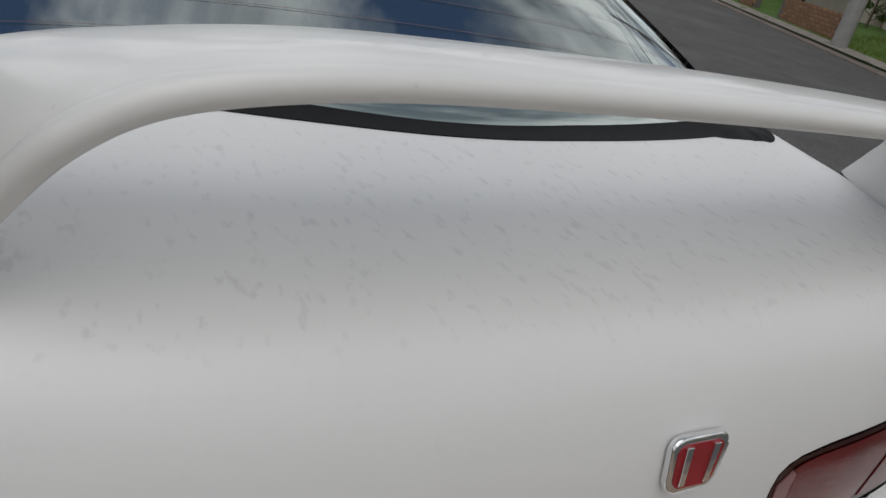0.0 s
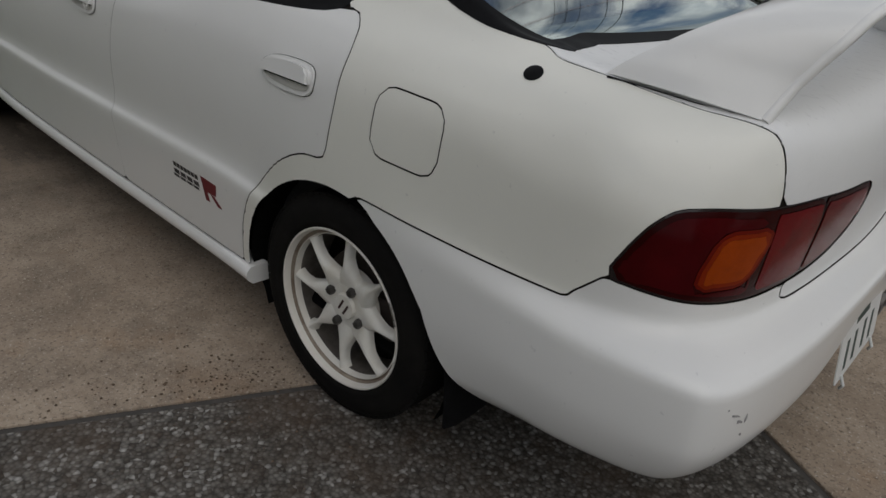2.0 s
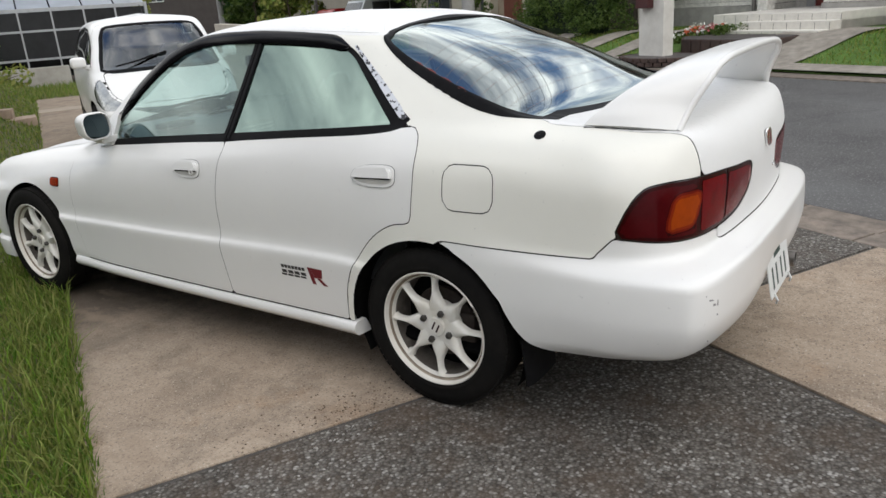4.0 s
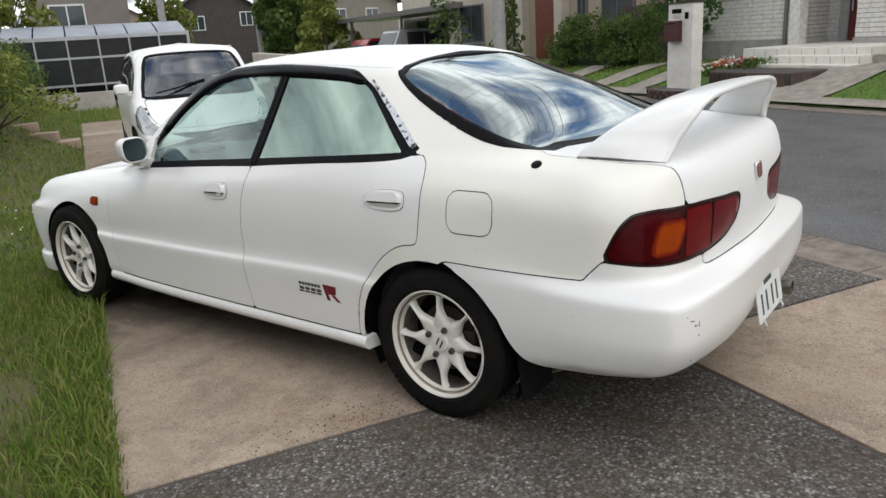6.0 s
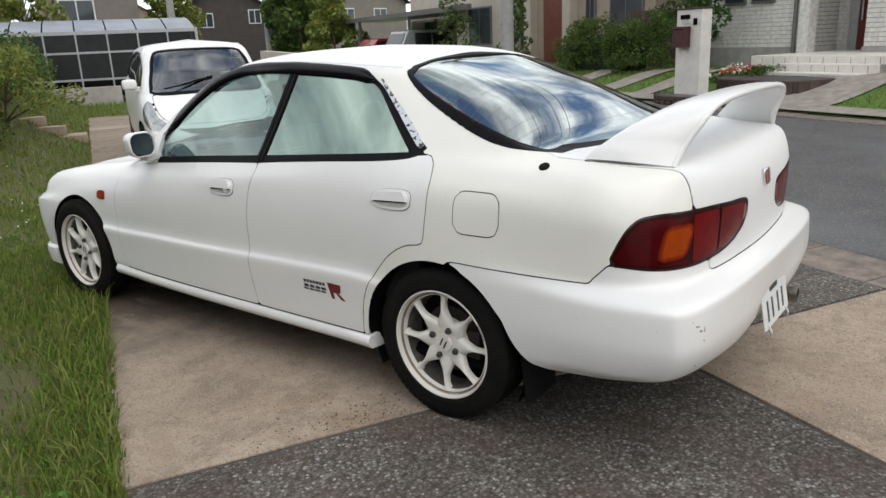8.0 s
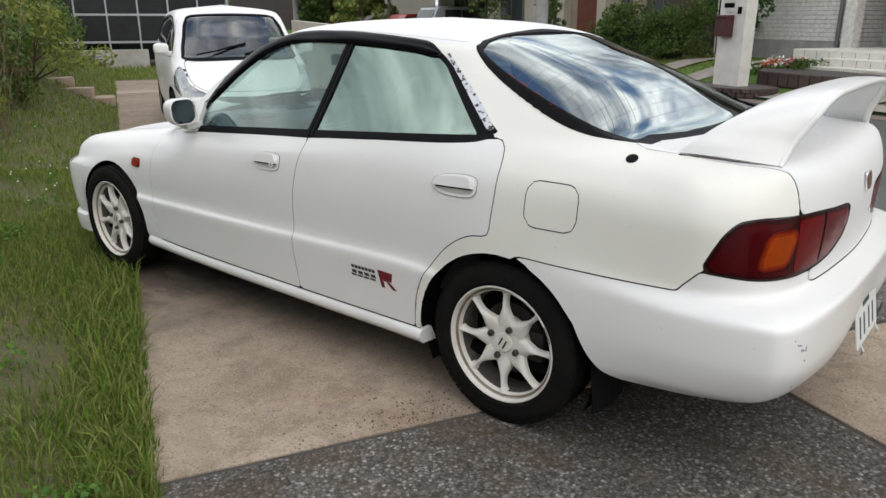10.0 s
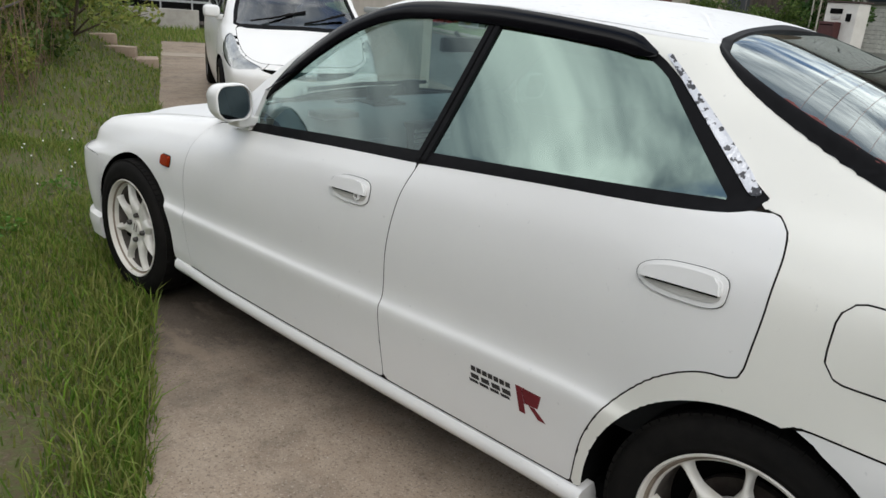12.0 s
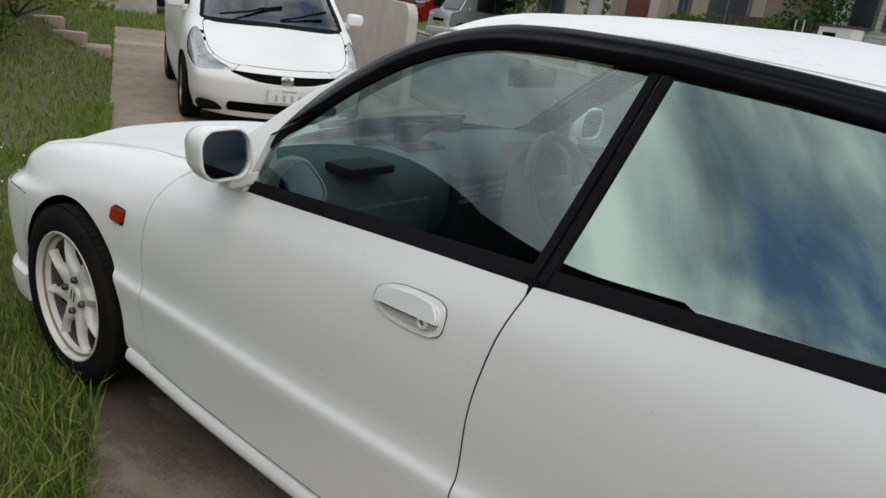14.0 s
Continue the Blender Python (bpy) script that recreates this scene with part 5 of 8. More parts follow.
box(bm, (-.13, 1.90, .905), (-.02, 1.93, .965), .010, 2, pose(0, 0, 0, 0, 0, 0))
tube(bm, [(-.05, 1.93, .90), (.0, 1.90, .95), (.045, 1.86, .975)], .012, 8)
box(bm, (.005, 1.835, .945), (.085, 1.855, .995), .006, 2)
tube(bm, [(-.15, 1.86, .905), (-.10, 1.82, .925), (-.04, 1.84, .915)], .008, 6)
box(bm, (-.26, 1.93, .895), (-.19, 1.97, .912), .005, 2)
part("dash_holder", bm, M_DASH, cab, "dark gadget holder on the dashboard", smooth=True)
bm = bmesh.new()
box(bm, (-.10, 1.67, .60), (.14, 1.74, .85), .01, 2)
part("centre_console", bm, M_DASH, cab)
bm = bmesh.new()
for x0 in (-.095, .025):
    for k in range(3):
        box(bm, (x0, 1.664, .775 + k * .02), (x0 + .085, 1.68, .785 + k * .02))
part("air_vent", bm, M_CABIN, cab)
bm = bmesh.new()
ring = [(.19 * math.cos(a), 0, .19 * math.sin(a)) for a in np.linspace(0, math.tau, 37)]
tube(bm, ring, .016, 8, cap=False)
for a in (0, math.pi, -math.pi / 2):
    tube(bm, [(0, 0, 0), (.18 * math.cos(a), 0, .18 * math.sin(a))], .014, 6)
box(bm, (-.055, -.02, -.055), (.055, .02, .055), .015, 2)
bm.transform(Matrix.Translation((.37, 1.60, .775)) @ pose(0, 0, 0, -24, 0, 0))
part("steering_wheel", bm, mat("grey_wheel_leather", (.15, .17, .18), .5, var=.15, scale=30), cab, smooth=True)


def seat_mesh(w, y0, z0, back, top):
    bm = bmesh.new()
    box(bm, (-w / 2, y0 - .05, z0 - .12), (w / 2, y0 + .50, z0 + .05), .05, 3)
    rows = []
    for i in range(25):
        t = i / 24
        hw = w / 2 * (1 - .10 * t - .45 * max(0, (t - .72) / .28) ** 1.5)
        yb, zb = y0 - back * t, z0 + (top - z0) * t
        rows.append([bm.verts.new(v) for v in ((-hw, yb + .07, zb), (-hw * .7, yb + .035, zb), (hw * .7, yb + .035, zb), (hw, yb + .07, zb), (hw * .95, yb - .07, zb), (-hw * .95, yb - .07, zb))])
    for a, b in zip(rows, rows[1:]):
        for k in range(6):
            bm.faces.new((a[k], a[(k + 1) % 6], b[(k + 1) % 6], b[k]))
    bm.faces.new(rows[-1]); bm.faces.new(rows[0][::-1])
    bmesh.ops.recalc_face_normals(bm, faces=bm.faces)
    return bm


for x in (-.36, .36):
    bm = seat_mesh(.50, .85, .46, .30, 1.10)
    bmesh.ops.translate(bm, verts=bm.verts, vec=(x, 0, 0))
    part("front_seat", bm, M_SEAT, cab, smooth=True)
bm = bmesh.new()
box(bm, (-.62, -.05, .42), (.62, .42, .56), .05, 3)
part("rear_bench", bm, M_SEAT, cab, smooth=True)
bm = bmesh.new()
box(bm, (-.60, -.12, .50), (.60, .06, .96), .05, 3, pose(0, .0, 0, 14, 0, 0))
part("rear_backrest", bm, M_SEAT, cab, smooth=True)
bm = bmesh.new()
box(bm, (-.58, -.40, .93), (.58, -.10, .955), .01)
part("parcel_shelf", bm, M_CABIN, cab)
bm = bmesh.new()
box(bm, (-.11, 1.535, 1.135), (.11, 1.56, 1.19), .012, 2)
tube(bm, [(0, 1.55, 1.18), (0, 1.58, 1.205)], .008, 6)
part("rear_view_mirror", bm, M_DASH, cab, smooth=True)
for x in (-.34, .34):
    bm = bmesh.new()
    box(bm, (x - .2, 1.33, 1.262), (x + .2, 1.50, 1.28), .008, 2)
    part("sun_visor", bm, M_CABIN, cab)
skin("headlining", np.maximum.reduce([f_roof + .02, -f_ws]), M_CABIN, cab, mirror_join=True, lift=-.03, flange=0)
for sgn in (-1, 1):
    bm = bmesh.new()
    box(bm, (sgn * .70, .15, .40), (sgn * .735, 1.95, .84), .012, 2)
    part("door_lining", bm, M_DASH, cab)

# ---- ground ----
def conc_mat(name, light, mid, dirt, dark_from=99.0):
    """Old broom-finished concrete: blotches, fine grit, dark pits, streaks, and a darker stretch along the drive."""
    m = mat(name, light, .88, bump=.35, bscale=190, spec=.25)
    n, l = m.node_tree.nodes, m.node_tree.links
    b, tc = n["Principled BSDF"], next(x for x in n if x.bl_idname == "ShaderNodeTexCoord")

    def noise(scale, lo, hi, detail=6, stretch=None, w=0.0):
        z, r = n.new("ShaderNodeTexNoise"), n.new("ShaderNodeMapRange")
        z.noise_dimensions = "4D"
        z.inputs["W"].default_value = w
        z.inputs["Scale"].default_value, z.inputs["Detail"].default_value, z.inputs["Roughness"].default_value = scale, detail, .65
        r.inputs["From Min"].default_value, r.inputs["From Max"].default_value = lo, hi
        if stretch:
            mp = n.new("ShaderNodeMapping")
            mp.inputs["Rotation"].default_value[2], mp.inputs["Scale"].default_value = radians(-YAW), stretch
            l.new(tc.outputs["Object"], mp.inputs[0]); l.new(mp.outputs[0], z.inputs["Vector"])
        else:
            l.new(tc.outputs["Object"], z.inputs["Vector"])
        l.new(z.outputs["Fac"], r.inputs["Value"])
        return r.outputs[0]

    def over(base, fac, color, amount):
        k, x = n.new("ShaderNodeMath"), n.new("ShaderNodeMix")
        k.operation, x.data_type = "MULTIPLY", "RGBA"
        k.inputs[1].default_value = amount
        l.new(fac, k.inputs[0]); l.new(k.outputs[0], x.inputs["Factor"]); l.new(base, x.inputs["A"])
        x.inputs["B"].default_value = (*color, 1)
        return x.outputs["Result"]

    c0 = n.new("ShaderNodeRGB")
    c0.outputs[0].default_value = (*light, 1)
    c = over(c0.outputs[0], noise(1.5, .38, .64, 9), mid, .75)
    c = over(c, noise(6.5, .50, .62, 9, None, 3), dirt, .42)
    c = over(c, noise(17, .50, .64, 8, None, 11), mid, .6)
    c = over(c, noise(2.3, .56, .66, 9, None, 13), (.30, .185, .105), .4)
    c = over(c, noise(1.0, .55, .68, 10, None, 9), dirt, .72)
    c = over(c, noise(9, .45, .75, 6, (6, 1, 1), 5), mid, .5)
    c = over(c, noise(34, .56, .66, 5, None, 17), dirt, .45)
    c = over(c, noise(95, .54, .66, 4, None, 2), tuple(.35 * q for q in mid), .8)
    c = over(c, noise(120, .58, .68, 3, None, 7), (.66, .60, .53), .65)
    if dark_from < 50:
        d, r, a = n.new("ShaderNodeVectorMath"), n.new("ShaderNodeMapRange"), n.new("ShaderNodeMath")
        d.operation, a.operation = "DOT_PRODUCT", "ADD"
        d.inputs[1].default_value = tuple(E1)
        r.inputs["From Min"].default_value, r.inputs["From Max"].default_value = dark_from - .4, dark_from + 1.1
        wob = noise(1.7, .2, .8, 6, None, 4)
        l.new(tc.outputs["Object"], d.inputs[0]); l.new(d.outputs["Value"], a.inputs[0]); l.new(wob, a.inputs[1]); l.new(a.outputs[0], r.inputs["Value"])
        back, mul = n.new("ShaderNodeMapRange"), n.new("ShaderNodeMath")        # the darkening thins out again further up the drive
        mul.operation = "MULTIPLY"
        back.inputs["From Min"].default_value, back.inputs["From Max"].default_value = 3.8, 5.6
        back.inputs["To Min"].default_value, back.inputs["To Max"].default_value = 1.0, .25
        l.new(a.outputs[0], back.inputs["Value"]); l.new(r.outputs[0], mul.inputs[0]); l.new(back.outputs[0], mul.inputs[1])
        c = over(c, mul.outputs[0], tuple(.38 * q for q in dirt), .90)
        c = over(c, noise(3.1, .53, .62, 10, (2.2, 1, 1), 21), mid, .45)
    l.new(c, b.inputs["Base Color"])
    return m


M_CONC = conc_mat("weathered_concrete", (.42, .34, .262), (.275, .212, .158), (.112, .092, .074), 1.35)
def asphalt_mat():
    """Worn street asphalt: grit, pale and dark patches, thin wandering cracks."""
    m = mat("asphalt", (0.098, 0.095, 0.094), 0.85, color2=(0.066, 0.064, 0.064), scale=1.6, bump=0.5, bscale=220, stain=((.12, .12, .12), .5, .55, .75))
    n, l = m.node_tree.nodes, m.node_tree.links
    b, tc = n["Principled BSDF"], next(x for x in n if x.bl_idname == "ShaderNodeTexCoord")
    base = b.inputs["Base Color"].links[0].from_socket
    gr, gm, mx = n.new("ShaderNodeTexNoise"), n.new("ShaderNodeMapRange"), n.new("ShaderNodeMix")
    gr.inputs["Scale"].default_value, gr.inputs["Detail"].default_value = 55, 4
    gm.inputs["From Min"].default_value, gm.inputs["From Max"].default_value = .57, .68
    vo, wob, vm, cx = n.new("ShaderNodeTexVoronoi"), n.new("ShaderNodeTexNoise"), n.new("ShaderNodeMapRange"), n.new("ShaderNodeMix")
    vo.feature, vo.inputs["Scale"].default_value = "DISTANCE_TO_EDGE", .33
    wob.inputs["Scale"].default_value = 1.3
    ad = n.new("ShaderNodeMix"); ad.data_type = "RGBA"; ad.inputs["Factor"].default_value = .25
    vm.inputs["From Max"].default_value, vm.inputs["To Min"].default_value, vm.inputs["To Max"].default_value = .005, .35, 0
    for q, col in ((mx, (.20, .20, .195, 1)), (cx, (.022, .022, .023, 1))):
        q.data_type = "RGBA"; q.inputs["B"].default_value = col
    for p, q in ((tc.outputs["Object"], gr.inputs["Vector"]), (gr.outputs["Fac"], gm.inputs["Value"]), (gm.outputs[0], mx.inputs["Factor"]), (base, mx.inputs["A"]),
                 (tc.outputs["Object"], wob.inputs["Vector"]), (tc.outputs["Object"], ad.inputs["A"]), (wob.outputs["Color"], ad.inputs["B"]), (ad.outputs["Result"], vo.inputs["Vector"]),
                 (vo.outputs["Distance"], vm.inputs["Value"]), (vm.outputs[0], cx.inputs["Factor"]), (mx.outputs["Result"], cx.inputs["A"]), (cx.outputs["Result"], b.inputs["Base Color"])):
        l.new(p, q)
    return m


M_ASPH = asphalt_mat()
M_KERB = mat("kerb_concrete", (0.235, 0.195, 0.160), 0.9, color2=(0.12, 0.10, 0.085), scale=9, bump=0.3, bscale=120, rand=.12)
M_JOINT = mat("dark_joint", (0.085, 0.078, 0.072), 0.9, var=.3, scale=20)
M_SOIL = mat("soil", (0.085, 0.062, 0.042), 0.95, color2=(0.045, 0.035, 0.024), scale=6, bump=0.8, bscale=60)


def agg_mat():
    """Exposed aggregate: small stones of many greys in dark mortar."""
    m = mat("washed_aggregate", (0.16, 0.155, 0.145), 0.75)
    n, l = m.node_tree.nodes, m.node_tree.links
    b = n["Principled BSDF"]
    tc, vo, rp, no, mx, bp = n.new("ShaderNodeTexCoord"), n.new("ShaderNodeTexVoronoi"), n.new("ShaderNodeValToRGB"), n.new("ShaderNodeTexNoise"), n.new("ShaderNodeMix"), n.new("ShaderNodeBump")
    sep, dr = n.new("ShaderNodeSeparateColor"), n.new("ShaderNodeMapRange")
    vo.inputs["Scale"].default_value = 92
    mx.data_type, mx.blend_type = "RGBA", "MULTIPLY"
    mx.inputs["Factor"].default_value = 1.0
    rp.color_ramp.elements[0].color, rp.color_ramp.elements[1].color = (.105, .088, .074, 1), (.50, .48, .45, 1)
    for p, c in ((.45, (.180, .163, .144, 1)), (.85, (.262, .243, .218, 1))):
        rp.color_ramp.elements.new(p).color = c
    dr.inputs["From Max"].default_value, dr.inputs["To Min"].default_value, dr.inputs["To Max"].default_value = .75, 1.0, .42
    no.inputs["Scale"].default_value, no.inputs["Detail"].default_value = 1.7, 6
    nr = n.new("ShaderNodeMapRange")
    nr.inputs["From Min"].default_value, nr.inputs["From Max"].default_value, nr.inputs["To Min"].default_value, nr.inputs["To Max"].default_value = .35, .7, .72, 1.08
    m2 = n.new("ShaderNodeMath"); m2.operation = "MULTIPLY"
    sn, sr, sx = n.new("ShaderNodeTexNoise"), n.new("ShaderNodeMapRange"), n.new("ShaderNodeMix")      # trodden-in earth
    sx.data_type, sx.inputs["B"].default_value = "RGBA", (.085, .060, .042, 1)
    sn.inputs["Scale"].default_value, sn.inputs["Detail"].default_value, sn.inputs["Roughness"].default_value = 2.6, 9, .68
    sr.inputs["From Min"].default_value, sr.inputs["From Max"].default_value, sr.inputs["To Max"].default_value = .47, .66, .7
    bp.inputs["Strength"].default_value, bp.inputs["Distance"].default_value, bp.invert = .5, .004, True
    b.inputs["Specular IOR Level"].default_value = .2
    for a, c in ((tc.outputs["Object"], vo.inputs["Vector"]), (vo.outputs["Color"], sep.inputs[0]), (sep.outputs[0], rp.inputs[0]), (vo.outputs["Distance"], dr.inputs["Value"]), (tc.outputs["Object"], no.inputs["Vector"]),
                 (no.outputs["Fac"], nr.inputs["Value"]), (nr.outputs[0], m2.inputs[0]), (dr.outputs[0], m2.inputs[1]), (rp.outputs[0], mx.inputs["A"]), (m2.outputs[0], mx.inputs["B"]), (tc.outputs["Object"], sn.inputs["Vector"]), (sn.outputs["Fac"], sr.inputs["Value"]), (sr.outputs[0], sx.inputs["Factor"]), (mx.outputs["Result"], sx.inputs["A"]), (sx.outputs["Result"], b.inputs["Base Color"]), (vo.outputs["Distance"], bp.inputs["Height"]), (bp.outputs[0], b.inputs["Normal"])):
        l.new(a, c)
    return m


M_AGG = agg_mat()


def slab(name, a0, a1, b0, b1, z0, z1, material, label, category="", kind="structure", bevel=.004, parent=None):
    """A flat slab in the plot's own directions."""
    bm = bmesh.new()
    pts = [plot(a0, b0), plot(a0, b1), plot(a1, b1), plot(a1, b0)]
    prism(bm, [(p.x, p.y) for p in pts], z0, z1, bevel)
    ob = part(name, bm, material, parent)
    return tagged(ob, label, category or name, kind=kind) if parent is None else ob


bm = bmesh.new()
bmesh.ops.create_grid(bm, x_segments=40, y_segments=40, size=600)
for v in bm.verts:
    v.co.z = -.10
tagged(part("ground", bm, M_SOIL, None), "bare earth under the plots and street", "ground", kind="structure")
JA, JB, LB, RB = -.30, .39, -1.87, 1.955
slab("driveway", JA + .012, 12.75, LB, JB - .012, -.3, 0, M_CONC, "stained old concrete driveway slab", "driveway")
slab("driveway_strip", -9, JA - .012, LB, JB - .012, -.3, 0, M_AGG, "grey washed-aggregate paving panel", "paving")
slab("driveway_panel", -9, JA - .012, JB + .012, RB - .01, -.3, 0.002, M_CONC, "brownish worn concrete paving panel", "paving")
slab("aggregate_panel", JA + .012, 4.2, JB + .012, RB - .01, -.3, 0, M_AGG, "grey washed-aggregate paving panel", "paving")
slab("joint", -9, 13, LB + .01, RB - .01, -.35, -.008, M_JOINT, "dark expansion joints between paving panels", "joint")
slab("driveway_far", 13.4, 16.0, LB, 1.9, -.3, 0, M_CONC, "grey concrete at the driveway's end", "driveway")
slab("driveway_band", 12.76, 13.38, LB, 1.9, -.3, .006, mat("pale_band", (.36, .30, .235), .85, var=.25, scale=3, bump=.2, bscale=100), "pale brown paving band across the driveway", "paving")
slab("driveway_side", 4.22, 12.75, JB + .012, 1.9, -.3, 0, M_CONC, "grey concrete driveway beside the compact car", "driveway")
slab("road", -60, 90, 2.44, 8.02, -.3, -.015, M_ASPH, "dark grey asphalt street, patched and worn", "road")

# ---- the white compact car ahead ----
FIT = [
    column(0, -1.85, .25, 0, -1.90, .45, 0, -1.88, .65, 0, -1.86, .85, 0, -1.83, .98, 0, -1.78, 1.05, 0, -1.68, 1.25, 0, -1.5, 1.45, 0, -.9, 1.51),
    column(.5, -1.82, .25, .5, -1.87, .45, .5, -1.85, .65, .5, -1.83, .85, .5, -1.80, .98, .48, -1.75, 1.05, .45, -1.66, 1.25, .38, -1.48, 1.445, 0, -.88, 1.512),
    column(.72, -1.7, .25, .77, -1.75, .45, .79, -1.74, .65, .79, -1.72, .85, .77, -1.70, .98, .74, -1.66, 1.05, .67, -1.58, 1.25, .57, -1.42, 1.43, 0, -.85, 1.515),
    column(.78, -1.32, .22, .825, -1.32, .4, .835, -1.32, .65, .83, -1.32, .85, .80, -1.3, .98, .77, -1.28, 1.05, .70, -1.22, 1.25, .60, -1.15, 1.43, 0, -.7, 1.52),
    column(.79, -.3, .2, .83, -.3, .4, .838, -.3, .65, .832, -.3, .83, .805, -.3, .95, .775, -.3, 1.02, .70, -.3, 1.23, .61, -.3, 1.44, 0, -.3, 1.525),
    column(.79, .45, .2, .83, .45, .4, .835, .45, .62, .828, .45, .80, .80, .45, .92, .765, .45, 1.0, .695, .42, 1.2, .61, .32, 1.42, 0, .0, 1.52),
    column(.785, .95, .2, .82, .95, .4, .825, .95, .6, .81, .95, .76, .775, .98, .87, .735, 1.0, .93, .675, .80, 1.12, .59, .48, 1.39, 0, .15, 1.515),
    column(.775, 1.25, .19, .80, 1.25, .36, .80, 1.25, .58, .78, 1.25, .72, .73, 1.24, .81, .64, 1.15, .90, .56, .88, 1.12, .47, .55, 1.40, 0, .25, 1.51),
    column(.66, 1.58, .15, .72, 1.66, .33, .73, 1.68, .46, .705, 1.61, .585, .62, 1.48, .70, .48, 1.20, .90, .42, .93, 1.12, .35, .60, 1.41, 0, .3, 1.508),
    column(.32, 1.80, .14, .36, 1.87, .31, .37, 1.88, .44, .355, 1.83, .555, .33, 1.72, .635, .26, 1.24, .905, .22, .97, 1.12, .18, .63, 1.415, 0, .33, 1.506),
    column(0, 1.85, .14, 0, 1.92, .31, 0, 1.93, .44, 0, 1.88, .55, 0, 1.77, .625, 0, 1.26, .91, 0, .99, 1.12, 0, .65, 1.417, 0, .35, 1.505),
]
loft(FIT, 0.016)
SIDE = (UU > 1.8) & (UU < 8.3)
fit_car = thing("compact_car", plot_pose(7.95, -.45, 0, 180), "white compact hatchback parked nose-out on the driveway", "car", "parked cars")
M_HEAD = glass_mat("headlamp_lens", (.92, .93, .93), .04)
M_HEADIN = mat("headlamp_reflector", (.62, .63, .62), .30, metal=.20, color2=(.30, .30, .30), scale=9)
M_GREY_GL = glass_mat("grey_windscreen", (.70, .80, .79), .14)
a1 = np.where(SIDE & (Z < .8), np.minimum(np.hypot(Y - 1.13, Z - .28), np.hypot(Y + 1.32, Z - .28)) - .325, BIG)
c_arch = np.where(a1 > 1, BIG, metric(a1))
c_ws = only(metric(poly(UU, VV, [(10.6, 4.98), (7.2, 4.98), (6.75, 5.1), (6.6, 5.6), (6.6, 6.5), (6.75, 6.88), (7.1, 6.95), (10.6, 6.95)])), UU > 5.5)
c_side = only(metric(poly(Y, Z, [(.90, .955), (.40, .99), (-.50, 1.03), (-1.30, 1.07), (-1.42, 1.12), (-1.30, 1.33), (-1.1, 1.38), (-.3, 1.40), (.25, 1.375), (.50, 1.29), (.72, 1.13)])), SIDE & (VV > 3.5) & (UU < 6.9))
c_hood = only(metric(poly(UU, VV, [(10.6, 3.45), (9.2, 3.45), (8.7, 3.36), (8.05, 3.95), (7.50, 4.38), (7.12, 4.8), (7.12, 4.9), (10.6, 4.93)])), UU > 6)
c_lamp = only(metric(poly(UU, VV, curve([(8.80, 2.84), (8.2, 2.55), (7.6, 2.42), (7.2, 2.60), (7.02, 3.2), (6.97, 3.85), (7.10, 4.30), (7.40, 4.26), (7.95, 3.84), (8.45, 3.36), (8.80, 2.84)], 4)[:-1])), UU > 6)
c_grille = only(metric(poly(X, Z, curve([(-1, .452), (.15, .456), (.32, .482), (.47, .528)], 4) + curve([(.46, .540), (.25, .532), (-1, .526)], 4))), (UU > 8) & (VV < 4))
c_intake = only(metric(poly(X, Z, rounded(0, .235, .98, .088, .03))), (UU > 8) & (VV < 2))
c_bump = only(metric(poly(UU, VV, [(10.6, -1), (7.35, -1), (7.2, 1.2), (7.12, 2.42), (7.6, 2.42), (8.2, 2.55), (8.80, 2.84), (8.9, 3.41), (10.6, 3.43)])), UU > 6)
c_door = only(metric(poly(Y, Z, [(.88, .93), (.95, .70), (.90, .26), (-.10, .25), (-.12, .95), (-.12, 1.5), (.4, 1.5)])), SIDE & (UU < 7.2))
c_rdoor = only(metric(poly(Y, Z, [(-.12, .25), (-.80, .25), (-1.0, .55), (-1.10, .75), (-1.10, 1.5), (-.12, 1.5)])), SIDE & (UU < 7.2))
CN = UU > 5.2
c_lamp, c_hood, c_bump = true_dist(c_lamp, CN), true_dist(c_hood, CN), true_dist(c_bump, CN)
skin("body_shell", np.maximum.reduce([-c_arch, -c_ws, -c_side, -c_hood + .003, -c_lamp, -c_bump + .003, -c_door + .003, -c_rdoor + .003]), M_PAINT, fit_car, mirror_join=True)
skin("bonnet", np.maximum(c_hood + .003, -c_lamp), M_PAINT, fit_car, mirror_join=True)
skin("front_bumper", np.maximum.reduce([c_bump + .003, -c_arch, -c_grille, -c_intake, -c_lamp]), M_PAINT, fit_car, mirror_join=True)
skin("front_door", np.maximum.reduce([c_door + .003, -c_side, -c_arch]), M_PAINT, fit_car)
skin("rear_door", np.maximum.reduce([c_rdoor + .003, -c_side, -c_arch]), M_PAINT, fit_car)
skin("grille", c_grille - .004, M_DARK, fit_car, mirror_join=True, lift=-.012)
skin("lower_intake", c_intake - .004, M_DARK, fit_car, mirror_join=True, lift=-.02)
skin("windscreen", c_ws - .002, M_GREY_GL, fit_car, mirror_join=True, lift=-.006, flange=0)
skin("windscreen_border", np.maximum(c_ws - .004, -(c_ws + .035)), M_TRIM, fit_car, mirror_join=True, lift=.001)
skin("side_window", c_side - .002, M_GREY_GL, fit_car, lift=-.008, flange=0)
skin("side_window_frame", np.maximum(c_side, -(c_side + .03)), M_TRIM, fit_car, lift=.001)
skin("inner_shell", np.maximum.reduce([-c_arch + .02, -c_ws - .01, -c_side - .01, -c_lamp - .01]), M_DARK, fit_car, mirror_join=True, lift=-.035, flange=0)
